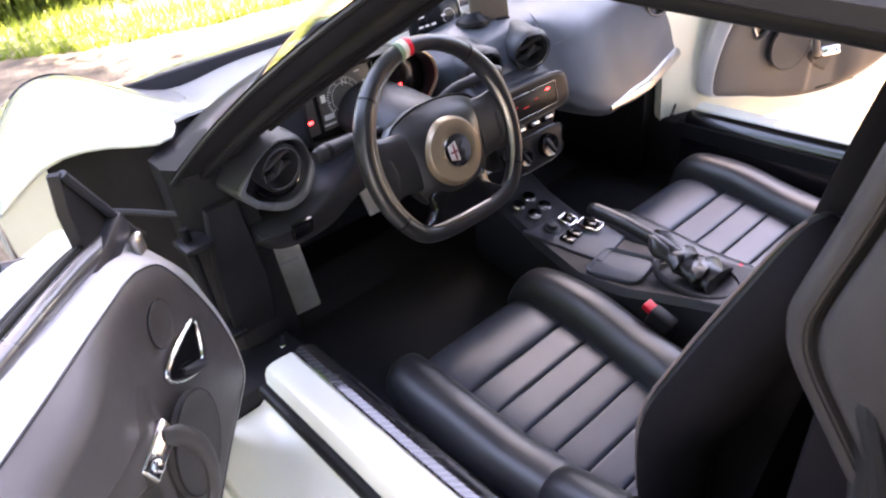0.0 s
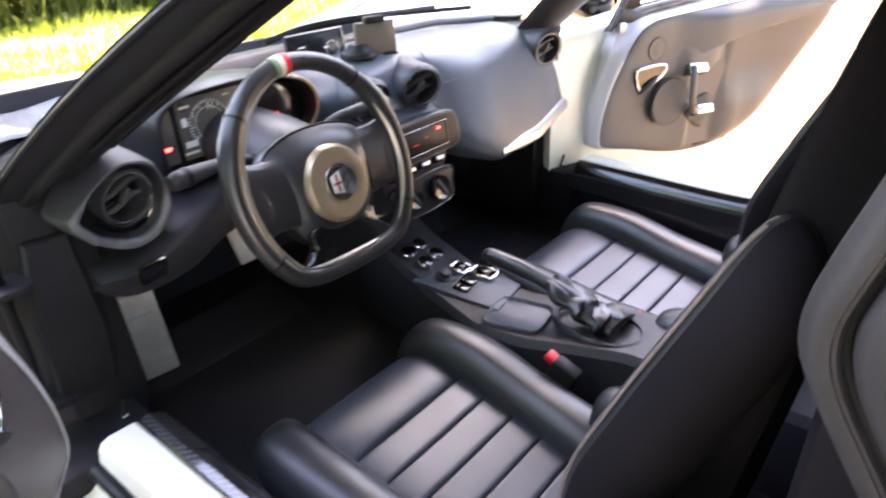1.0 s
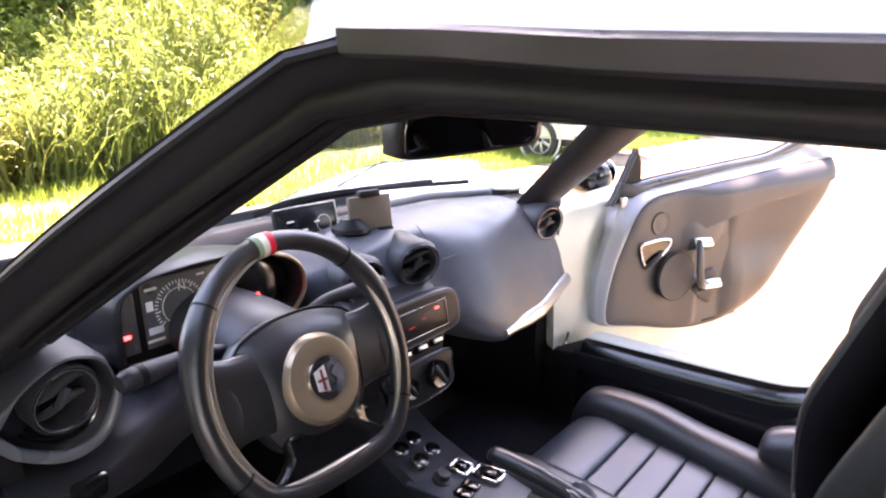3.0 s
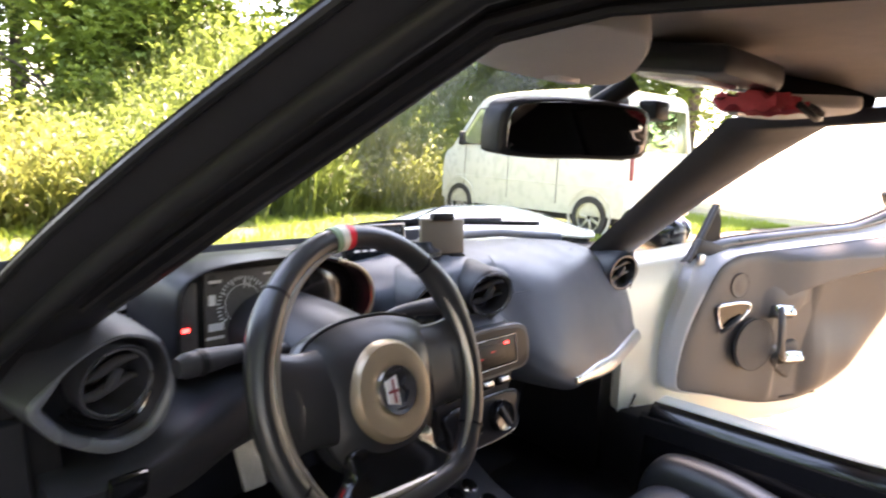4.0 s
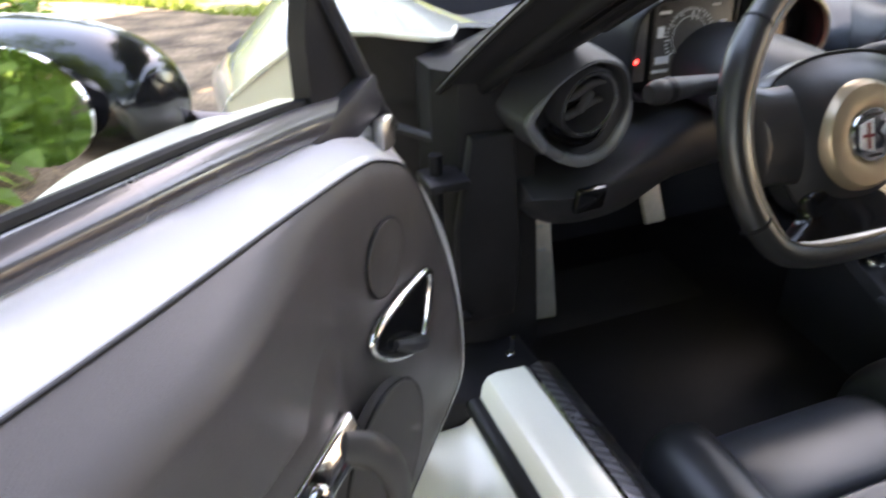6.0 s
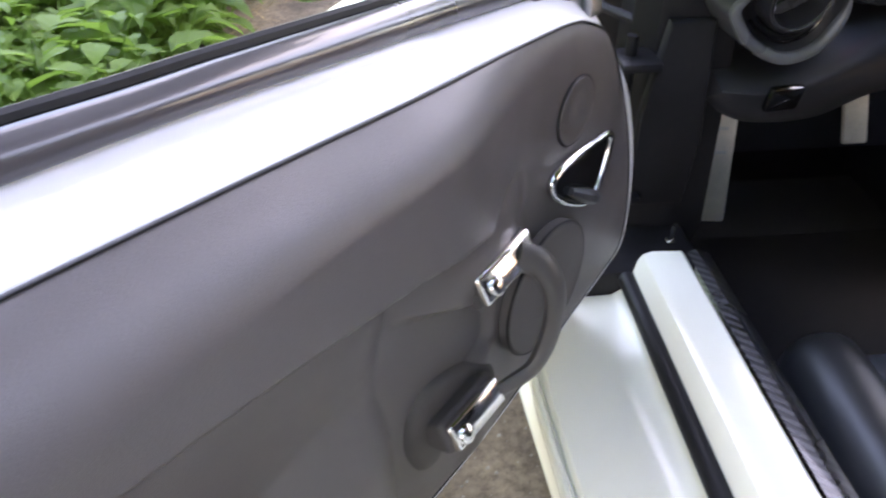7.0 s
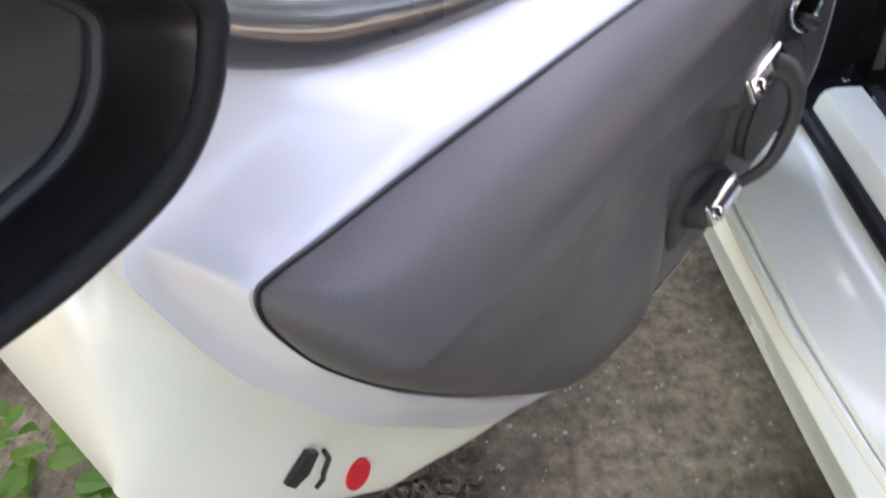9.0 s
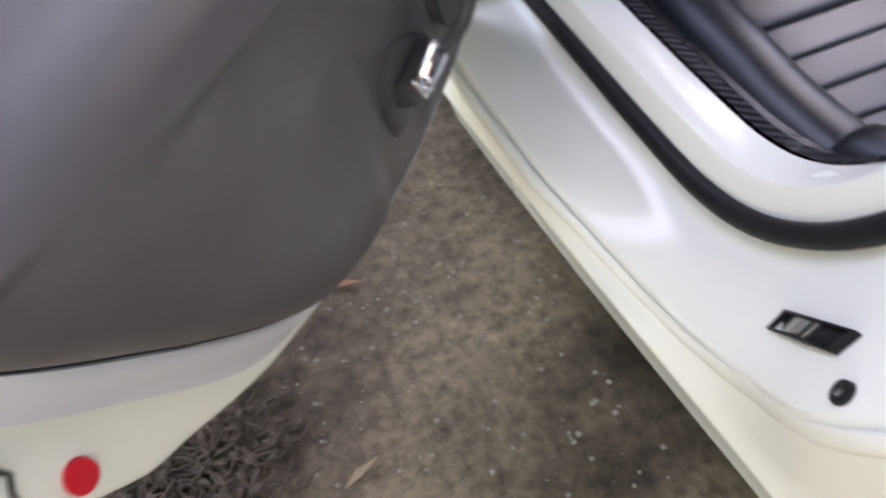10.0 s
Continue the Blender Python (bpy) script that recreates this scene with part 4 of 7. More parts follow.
for k in (0.80, 0.68):
    part("well_fin", tube([mv @ Vector((x * k + 0.002, y * k - 0.004, -0.014)) for x, y in POD if y < -0.030], 0.0022, 6), GLOSSB, vl)
# driver's knee panel
kn = []
for x, y0, zb in ((-0.615, 0.90, 0.50), (-0.56, 0.885, 0.475), (-0.46, 0.90, 0.468), (-0.36, 0.93, 0.485), (-0.24, 0.945, 0.49), (-0.12, 0.93, 0.50)):
    zt = lerp(0.552, 0.600, smooth(-0.50, -0.42, x))
    kn.append([(x, y0 + 0.07, zt), (x, y0 + 0.015, zt - 0.010), (x, y0 + 0.012, 0.535), (x, y0 + 0.04, zb + 0.02), (x, y0 + 0.08, zb), (x, y0 + 0.20, zb + 0.01), (x, y0 + 0.22, zt)])
knee = part("knee_panel", smooth_loft(kn, 30, 36), DASHD, car, "black lower dash panel", sharp=50)
part("lamp_switch", rbox((0.045, 0.012, 0.034), 0.005, pose(-0.545, 0.893, 0.535, 12, 0, 8)), GLOSSB, knee)

# instrument binnacle
HOOD = [(-0.152, -0.062), (-0.158, 0.0), (-0.150, 0.038), (-0.115, 0.056), (-0.05, 0.062), (0.02, 0.061), (0.08, 0.052), (0.125, 0.034), (0.146, 0.004), (0.140, -0.045), (0.10, -0.066), (0.0, -0.072), (-0.09, -0.070)]
bn = []
for y, sc in ((1.006, 0.955), (0.986, 0.965), (0.974, 0.985), (0.972, 1.01), (0.980, 1.035), (1.02, 1.05), (1.09, 1.03), (1.15, 0.95)):
    bn.append([(-0.288 + sc * u, y, 0.687 + sc * w + 0.10 * min(0, 1.02 - y)) for u, w in HOOD])
binn = part("instrument_binnacle", smooth_loft(bn, 30, 72, True, False), BLACK, car, "hooded instrument binnacle", sharp=60)
face = pose(-0.288, 1.003, 0.687, 87, 0, 0)
part("instrument_face", plate([(u * 0.97, w * 0.97) for u, w in HOOD], -0.004, 0.0, 0.001, face), RADIO, binn)
part("instrument_screen", rbox((0.122, 0.098, 0.004), 0.004, face @ pose(-0.052, -0.002, 0.002)), CLUST, binn, "dim grey instrument display")
part("side_panel", rbox((0.024, 0.086, 0.004), 0.003, face @ pose(-0.135, -0.008, 0.002)), CLUST, binn)
part("gauge_recess", plate([(0.018, -0.05), (0.016, 0.0), (0.020, 0.045), (0.07, 0.044), (0.115, 0.030), (0.132, 0.0), (0.122, -0.045), (0.07, -0.056)], 0, 0.003, 0.001, face, n=40), GLOSSB, binn)
marks = []
for k in range(26):
    a = math.radians(215 - k * 8.2)
    r0, w = (0.036, 0.0045) if k % 4 else (0.034, 0.008)
    marks.append(rbox((w, 0.0016, 0.0008), 0, face @ pose(-0.058 + r0 * math.cos(a), 0.0 + r0 * math.sin(a), 0.0044) @ pose(0, 0, 0, 0, 0, math.degrees(a))))
part("dial_ticks", joined(*marks), DIAL, binn)
part("dial_ring", revolve([(0.026, 0.0058), (0.0266, 0.0066), (0.0272, 0.0058)], 40, face @ pose(-0.058, 0.0, -0.0015)), DIAL, binn)
for bar in [(-0.098, -0.026, 0.022, 0.010), (-0.100, -0.040, 0.026, 0.004), (-0.098, 0.034, 0.018, 0.004), (-0.006, 0.012, 0.010, 0.012), (-0.030, -0.038, 0.018, 0.004), (-0.103, 0.010, 0.010, 0.014), (-0.020, 0.038, 0.012, 0.003)]:
    part("display_bar", bars([bar], face @ pose(0, 0, 0.0040)), DIAL, binn)


def letters(text, size, m, material, parent):
    cu = bpy.data.curves.new("writing", "FONT")
    cu.body, cu.size, cu.extrude, cu.align_x, cu.align_y = text, size, 0.0003, "CENTER", "CENTER"
    tmp = bpy.data.objects.new("writing", cu)
    scene.collection.objects.link(tmp)
    me = bpy.data.meshes.new_from_object(tmp.evaluated_get(bpy.context.evaluated_depsgraph_get()))
    bpy.data.objects.remove(tmp)
    me.transform(m)
    me.materials.append(material)
    ob = new("writing", me)
    ob.parent = parent
    return ob


letters("N", 0.016, face @ pose(-0.052, 0.026, 0.0045), DIAL, binn)
letters("0", 0.022, face @ pose(-0.022, -0.006, 0.0045), DIAL, binn)
part("warning_light", joined(rbox((0.009, 0.007, 0.001), 0, face @ pose(0.075, -0.026, 0.004)), rbox((0.004, 0.006, 0.001), 0, face @ pose(0.075, -0.020, 0.004))), LED, binn, "glowing red telltale")
part("warning_light", rbox((0.009, 0.005, 0.001), 0, face @ pose(-0.140, -0.024, 0.0048)), LED, binn, "glowing red telltale")
part("binnacle_trim", tube(spline([(-0.168, 0.9745, 0.625), (-0.142, 0.9715, 0.66), (-0.142, 0.971, 0.695), (-0.165, 0.971, 0.722), (-0.205, 0.972, 0.738)], 20), 0.0035, 8), RING, binn, "thin pale trim")
part("gauge_trim", tube([face @ Vector(q) for q in ((0.017, -0.048, 0.003), (0.014, 0.0, 0.003), (0.018, 0.044, 0.003))], 0.0015, 6), SATIN, binn)

# centre stack: radio, buttons, heater dials
st = []
for z, y, w in ((0.625, 0.925, 0.10), (0.600, 0.895, 0.118), (0.560, 0.886, 0.120), (0.515, 0.884, 0.110), (0.480, 0.886, 0.100), (0.435, 0.897, 0.085), (0.42, 0.92, 0.07)):
    st.append([(0.02 - w, y + 0.06, z), (0.02 - w, y + 0.012, z), (0.02 - w + 0.012, y, z), (0.02 + w - 0.012, y, z), (0.02 + w, y + 0.012, z), (0.02 + w, y + 0.06, z), (0.02 + w, 1.1, z), (0.02 - w, 1.1, z)])
stack = part("console_tower", loft(st), DASHD, car, "black centre stack", sharp=40)
rf = pose(0.034, 0.884, 0.568, 82, 0, 0)
ovalr = [(-0.125, 0.0), (-0.115, 0.036), (-0.06, 0.044), (0.06, 0.044), (0.115, 0.034), (0.128, 0.0), (0.118, -0.036), (0.06, -0.042), (-0.06, -0.042), (-0.115, -0.036)]
part("radio_bezel", plate(ovalr, -0.02, 0.006, 0.006, rf, n=48), DASHM, stack, "grey oval radio surround")
part("radio_recess", plate([(x * 0.92, y * 0.86) for x, y in ovalr], 0.0, 0.0075, 0.002, rf, n=48), BLACK, stack)
radio = part("radio", rbox((0.168, 0.050, 0.012), 0.004, rf @ pose(-0.004, 0, 0.003)), RADIO, stack, "single-slot car radio with red lighting")
part("radio_display", rbox((0.120, 0.028, 0.002), 0.001, rf @ pose(-0.012, 0.002, 0.0095)), RADIO, radio)
for bar in ((-0.050, 0.004, 0.012, 0.0022), (-0.020, -0.004, 0.016, 0.0022), (0.014, 0.004, 0.010, 0.0022)):
    part("display_glyph", bars([bar], rf @ pose(0, 0, 0.0106)), LEDDIM, radio)
part("radio_lamp", bars([(0.052, 0.014, 0.010, 0.003)], rf @ pose(0, 0, 0.0106)), LED, radio)
part("radio_edge", joined(rbox((0.170, 0.002, 0.004), 0.001, rf @ pose(-0.004, 0.0250, 0.008)), rbox((0.170, 0.002, 0.004), 0.001, rf @ pose(-0.004, -0.0250, 0.008)), rbox((0.002, 0.048, 0.004), 0.001, rf @ pose(0.080, 0, 0.008)), rbox((0.002, 0.048, 0.004), 0.001, rf @ pose(-0.088, 0, 0.008))), BEZEL, radio)
part("radio_knob", revolve([(0.011, 0), (0.011, 0.010), (0.009, 0.012), (0.001, 0.012)], 24, rf @ pose(-0.076, 0.0, 0.008)), DASHD, radio)
for k in range(4):
    b = part("button", rbox((0.036, 0.016, 0.014), 0.005, pose(-0.045 + 0.045 * k, 0.884, 0.513, 70, 0, 0)), GLOSSB, stack)
    part("button_cap", rbox((0.024, 0.007, 0.003), 0.001, pose(-0.045 + 0.045 * k, 0.8765, 0.517, 70, 0, 0)), SATIN, b)
hv = pose(0.035, 0.878, 0.456, 78, 0, 0)
part("heater_panel", plate([(-0.082, 0.032), (0.082, 0.034), (0.088, 0.0), (0.070, -0.036), (-0.066, -0.036), (-0.086, 0.0)], -0.01, 0.008, 0.006, hv, n=40), BLACK, stack)
part("heater_rim", tube([hv @ Vector((x, y, 0.006)) for x, y in spline([(-0.082, 0.032), (0.082, 0.034), (0.088, 0.0), (0.070, -0.036), (-0.066, -0.036), (-0.086, 0.0)], 44, True)], 0.0018, 6, closed=True), DASHG, stack)
for k, r in ((-0.045, 0.020), (0.035, 0.027)):
    kb = part("heater_dial", revolve([(r, 0.0), (r, 0.012), (r * 0.9, 0.018), (r * 0.6, 0.016), (0.001, 0.016)], 32, hv @ pose(k, 0, 0.006)), GLOSSB, stack)
    part("dial_grip", rbox((r * 0.35, r * 1.7, 0.010), 0.003, hv @ pose(k, 0, 0.022, 0, 0, 30)), DASHD, kb)

# ---- steering wheel ----
WM = frame_at((-0.300, 0.777, 0.616), (1, 0, 0), (0, 0.3407, 0.9402))
wheel = part("steering_wheel", revolve([(0.030, -0.12), (0.045, -0.09), (0.050, -0.03), (0.03, -0.02)], 24, WM), DASHD, car, "flat-bottomed leather steering wheel")


WR = WM @ pose(-0.0036, 0.0166, 0.0158)


def rim_xy(a, grow=0.0):
    """Rim centre line: taller than wide, cut flat at the bottom."""
    x, y = (0.1581 + grow) * math.cos(a), (0.1708 + grow) * math.sin(a)
    low = -0.146 - grow
    if y < low + 0.03:
        d = (low + 0.03) - y
        y = low + 0.03 - 0.03 * (1 - math.exp(-d / 0.03))
    return x, y


def rim_piece(a0, a1, n, grow=0.0, w=0.0):
    return [WR @ Vector((*rim_xy(lerp(a0, a1, k / n), grow), w)) for k in range(n + 1)]


full = [WR @ Vector((*rim_xy(2 * math.pi * k / 120), 0)) for k in range(120)]
radii = []
for k in range(120):
    q = 2 * math.pi * k / 120
    thumb = max(math.exp(-((q - radians(c)) / radians(13)) ** 2) for c in (28, 152))
    radii.append(0.0148 + 0.0030 * thumb - 0.0010 * max(0, math.sin(q)) ** 6)
part("rim", tube(full, radii, 16, closed=True), WHEELL, wheel, "worn smooth black leather rim", sharp=80)
for a0, a1, mt in ((92, 95.5, REDM), (95.5, 99.2, WHITEM), (99.2, 102, GREENM)):
    part("rim_band", tube(rim_piece(radians(a0), radians(a1), 5), 0.0158, 16), mt, wheel)
for a in (48, 138, 212, 328):
    part("rim_seam", tube(rim_piece(radians(a - 0.5), radians(a + 0.5), 2), 0.0166, 14), BLACK, wheel)
for a0, a1 in ((104, 226), (-46, 34), (232, 290)):
    part("rim_inlay", tube(rim_piece(radians(a0), radians(a1), 24, -0.0125, 0.0085), [0.0010 + 0.0044 * math.sin(math.pi * min(1, max(0, k / 24))) ** 0.6 for k in range(25)], 8), INLAY, wheel, "champagne metal inlay")
low_p = [(-0.054, -0.074), (0.054, -0.074), (0.066, -0.104), (0.092, -0.142), (-0.092, -0.142), (-0.066, -0.104)]
part("lower_spoke", plate(low_p, -0.016, 0.004, 0.006, WR @ pose(0, 0.006, 0), n=40), GLOSSB, wheel, "gloss black lower spoke")
WE = WM @ Matrix.Diagonal((1.25, 1.25, 1.0, 1.0))
hub = [(-0.104, 0.036), (-0.090, 0.070), (-0.046, 0.087), (0.0, 0.091), (0.046, 0.087), (0.090, 0.070), (0.104, 0.036), (0.092, -0.016), (0.074, -0.060), (0.044, -0.084), (0.0, -0.090), (-0.044, -0.084), (-0.074, -0.060), (-0.092, -0.016)]
cover = part("airbag_cover", shield(spline(hub, 72, True), (0, 0), lambda x, y, t: 0.030 * (1 - t ** 3.2) - 0.002, [1, 0.985, 0.96, 0.92, 0.84, 0.72, 0.58, 0.42, 0.25, 0.1], lambda x, y, n: tuple(WM @ Vector((x, y, n + 0.004))), -0.03), WHEELL, wheel, "black padded airbag cover", sharp=70)
part("cover_seam", tube([WM @ Vector((x * 1.004, y * 1.004, 0.002)) for x, y in spline(hub, 72, True)], 0.0022, 6, closed=True), BLACK, wheel)
for s in (-1, 1):
    sp = []
    for t in np.linspace(0, 1, 11):
        x = s * lerp(0.074, 0.160, t)
        h = lerp(0.056, 0.046, math.sin(math.pi * min(1, t * 1.1)) * 0.5) + 0.010 * t ** 3
        c = lerp(0.012, 0.016, t)
        th = lerp(0.018, 0.009, t)
        sp.append([WM @ Vector((x + 0.0066 * t, c + h * math.cos(q), lerp(0.004, 0.010, t) + th * math.sin(q))) for q in [2 * math.pi * k / 20 for k in range(20)]])
    part("spoke", loft(sp), WHEELL, wheel, "", 70)
    pad = spline([(s * 0.100, -0.016), (s * 0.102, 0.022), (s * 0.116, 0.046), (s * 0.140, 0.040), (s * 0.150, 0.014), (s * 0.146, -0.024), (s * 0.120, -0.046)], 40, True)
    part("spoke_pad", shield(pad, (s * 0.124, 0.002), lambda x, y, t: 0.012 * (1 - t ** 3), [1, 0.95, 0.85, 0.7, 0.45, 0.2], lambda x, y, n: tuple(WM @ Vector((x + s * 0.003, y + 0.008, n + 0.010 - 0.05 * (abs(x) - 0.10)))), -0.012), WHEELL, wheel, "smooth satin thumb rest", 70)
    part("shift_paddle", rbox((0.030, 0.075, 0.006), 0.003, WM @ pose(s * 0.112, 0.030, -0.046, 0, s * 8, -s * 12)), DASHG, wheel)
part("emblem_ring", revolve([(0.0235, 0.0365), (0.028, 0.0385), (0.043, 0.036), (0.0475, 0.030), (0.0485, 0.022)], 56, WE), RING, wheel, "tan satin ring")
badge = part("emblem", revolve([(0.0235, 0.0375), (0.0225, 0.0405), (0.0205, 0.0405), (0.001, 0.0410)], 48, WE), CHROME, wheel, "round metal badge")
part("badge_field", plate([(-0.015, -0.010), (-0.015, 0.010), (-0.001, 0.014), (-0.001, -0.014)], 0.0405, 0.0417, 0.0003, WE), LENSM, badge)
part("badge_cross", joined(rbox((0.0028, 0.022, 0.001), 0, WE @ pose(-0.007, 0, 0.0420)), rbox((0.012, 0.0028, 0.001), 0, WE @ pose(-0.008, 0, 0.0421))), DARKRED, badge)
for bar in ((0.0, 0.0172, 0.016, 0.0022), (0.0, -0.0172, 0.012, 0.0022)):
    part("badge_bar", bars([bar], WE @ pose(0, 0, 0.0418)), BLACK, badge)
part("badge_figure", tube([WE @ Vector(q) for q in spline([(0.004, -0.012, 0.0418), (0.009, -0.004, 0.0418), (0.004, 0.003, 0.0418), (0.010, 0.010, 0.0418)], 14)], 0.0014, 6), BLACK, badge)
for s, zz in ((-1, 0.672), (1, 0.682)):
    stalk = [(-0.298 + s * 0.05, 0.87, 0.650), (-0.298 + s * 0.11, 0.862, zz - 0.004), (-0.298 + s * 0.185, 0.850, zz), (-0.298 + s * 0.215, 0.846, zz)]
    sk = part("control_stalk", tube(spline(stalk, 16), [0.010 + 0.004 * smooth(6, 10, k) - 0.004 * smooth(13, 15, k) for k in range(16)], 12), DASHD, car, "black control stalk", 60)
    part("stalk_ring", tube([stalk[2], tuple(np.array(stalk[2]) + np.array((s * 0.008, -0.001, 0)))], 0.0150, 12), BLACK, sk)
part("column_shroud", smooth_loft([[(-0.298 + 0.075 * sc * math.cos(a), y, 0.640 + dz + 0.055 * sc * math.sin(a)) for a in [2 * math.pi * k / 12 for k in range(12)]] for y, sc, dz in ((0.81, 0.75, -0.005), (0.84, 0.95, 0.0), (0.92, 1.0, 0.006), (1.02, 0.95, 0.01))], 16, 36), DASHD, car, "black steering column shroud", 60)

# ---- pedals ----
rest = part("foot_rest", rbox((0.090, 0.012, 0.215), 0.006, pose(-0.485, 1.165, 0.285, -18, 0, -8)), ALUP, car, "brushed aluminium foot rest")
for k in range(4):
    part("grip_strip", rbox((0.064, 0.003, 0.006), 0.0012, pose(-0.485, 1.142 + 0.012 * k, 0.225 + 0.04 * k, -18, 0, -8)), ALU, rest)
br = part("brake_pedal", rbox((0.085, 0.012, 0.055), 0.006, pose(-0.325, 1.20, 0.395, -25, 0, 0)), ALUP, car, "metal brake pedal")
part("pedal_arm", tube([(-0.325, 1.21, 0.40), (-0.325, 1.26, 0.47), (-0.325, 1.27, 0.58)], 0.010, 8), BLACK, br)
ac = part("accelerator_pedal", rbox((0.045, 0.012, 0.120), 0.005, pose(-0.205, 1.22, 0.345, -28, 0, 0)), ALUP, car, "metal accelerator pedal")
part("pedal_arm", tube([(-0.205, 1.24, 0.40), (-0.205, 1.30, 0.50)], 0.008, 8), BLACK, ac)
part("passenger_foot_rest", rbox((0.16, 0.012, 0.12), 0.006, pose(0.155, 1.16, 0.30, -35, 0, 12)), ALUP, car, "aluminium foot plate")
# ---- centre console ----
cs = []
for y, xl, xr, z in ((1.02, -0.030, 0.125, 0.355), (0.96, -0.036, 0.118, 0.345), (0.90, -0.042, 0.112, 0.318), (0.80, -0.055, 0.108, 0.288), (0.66, -0.086, 0.108, 0.278), (0.55, -0.078, 0.118, 0.286), (0.46, -0.050, 0.128, 0.295), (0.38, -0.028, 0.132, 0.302), (0.20, -0.02, 0.13, 0.310), (0.05, -0.02, 0.13, 0.315)):
    cs.append([(xl - 0.01, y, 0.12), (xl - 0.004, y, z - 0.06), (xl, y, z - 0.014), (xl + 0.012, y, z), (xr - 0.012, y, z), (xr, y, z - 0.014), (xr + 0.004, y, z - 0.06), (xr + 0.01, y, 0.12)])
cons = part("centre_console", loft(cs), DASHD, car, "low black centre console", sharp=30)


def console_m(x, y, lift=0.0):
    z = float(np.interp(y, [0.40, 0.55, 0.66, 0.80, 0.90, 0.96], [0.300, 0.286, 0.278, 0.288, 0.318, 0.345]))
    slope = math.degrees(math.atan2(float(np.interp(y + 0.02, [0.40, 0.55, 0.66, 0.80, 0.90, 0.96], [0.300, 0.286, 0.278, 0.288, 0.318, 0.345])) - z, 0.02))
    return pose(x, y, z + lift, slope, 0, 10)


part("console_plate", rbox((0.128, 0.200, 0.008), 0.004, console_m(0.028, 0.755, 0.002)), DASH, cons, "grey console switch plate")
for dx, dy in ((-0.022, 0.022), (0.022, 0.022), (-0.022, -0.022), (0.022, -0.022)):
    b = part("gear_button", revolve([(0.0175, 0.0), (0.0175, 0.006), (0.0165, 0.008), (0.001, 0.008)], 24, console_m(0.022, 0.880, 0.001) @ pose(dx, dy, 0)), CHROME, cons, "chrome-ringed gear button")
    part("button_face", revolve([(0.0140, 0.006), (0.0135, 0.0105), (0.008, 0.0115), (0.001, 0.0115)], 24, console_m(0.022, 0.880, 0.001) @ pose(dx, dy, 0)), GLOSSB, b)
for k, (ux, uy, w, h) in enumerate(((0.048, 0.795, 0.034, 0.034), (0.066, 0.745, 0.036, 0.052))):
    mm2 = console_m(ux, uy, 0.006)
    sel = part("selector_frame", joined(rbox((w, 0.008, 0.010), 0.003, mm2 @ pose(0, h / 2, 0.004)), rbox((w, 0.008, 0.010), 0.003, mm2 @ pose(0, -h / 2, 0.004)), rbox((0.008, h, 0.010), 0.003, mm2 @ pose(w / 2, 0, 0.004)), rbox((0.008, h, 0.010), 0.003, mm2 @ pose(-w / 2, 0, 0.004))), CHROME, cons, "bright selector surround")
    part("selector_lever", rbox((w * 0.5, h * 0.6, 0.016), 0.004, mm2 @ pose(0, 0, 0.004)), GLOSSB, sel)
part("mirror_knob", revolve([(0.019, 0.0), (0.019, 0.006), (0.013, 0.008), (0.012, 0.018), (0.001, 0.019)], 28, console_m(0.000, 0.800, 0.006)), DASHD, cons)
for dx in (-0.014, 0.014):
    ws2 = part("window_switch", rbox((0.022, 0.034, 0.010), 0.003, console_m(0.006, 0.748, 0.008) @ pose(dx, 0, 0)), GLOSSB, cons)
    part("switch_mark", rbox((0.010, 0.004, 0.001), 0, console_m(0.006, 0.748, 0.0135) @ pose(dx, 0.008, 0)), SATIN, ws2)
tray = [(-0.050, -0.055), (-0.055, 0.0), (-0.052, 0.052), (-0.02, 0.060), (0.03, 0.058), (0.046, 0.045), (0.046, -0.01), (0.040, -0.055), (0.0, -0.062)]
tc2 = np.mean(tray, 0)
part("console_tray", loft([[console_m(-0.006, 0.605, 0.002) @ Vector((*(tc2 + (q - tc2) * k), zz)) for q in spline(tray, 44, True)] for k, zz in ((1.0, 0.0), (1.0, 0.005), (0.97, 0.007), (0.92, 0.005), (0.84, -0.004), (0.5, -0.006))], True, True), DASH, cons, "shallow grey tray")
# handbrake with its leather boot
lever = [(0.022, 0.700, 0.368), (0.022, 0.690, 0.372), (0.024, 0.62, 0.366), (0.026, 0.55, 0.352), (0.028, 0.50, 0.335)]
hb = part("handbrake", tube(spline(lever, 22), [0.006] + [0.0155] * 3 + [0.0165] * 8 + [0.0150] * 10, 14), WHEELL, car, "black leather handbrake lever with gathered boot", 60)
part("release_button", tube([(0.022, 0.712, 0.367), (0.022, 0.698, 0.369)], 0.007, 12), SATIN, hb)
bt = []
rb = random.Random(5)
for t in np.linspace(0, 1, 15):
    c = Vector(spline([(0.027, 0.555, 0.350), (0.030, 0.50, 0.330), (0.036, 0.455, 0.316), (0.042, 0.415, 0.308)], 15)[int(round(t * 14))])
    w, h = lerp(0.021, 0.048, t ** 0.8), lerp(0.021, 0.017, t)
    ph = rb.uniform(0, 6)
    fold_d = 0.006 * math.sin(t * 19)
    bt.append([c + Vector(((w + fold_d + 0.005 * math.sin(3 * a + ph)) * math.cos(a), 0.006 * math.sin(2 * a + ph), (h + 0.6 * fold_d + 0.004 * math.sin(4 * a + ph)) * math.sin(a))) for a in [2 * math.pi * k / 26 for k in range(26)]])
part("boot", loft(bt), WHEELL, hb, "creased leather boot", 80)
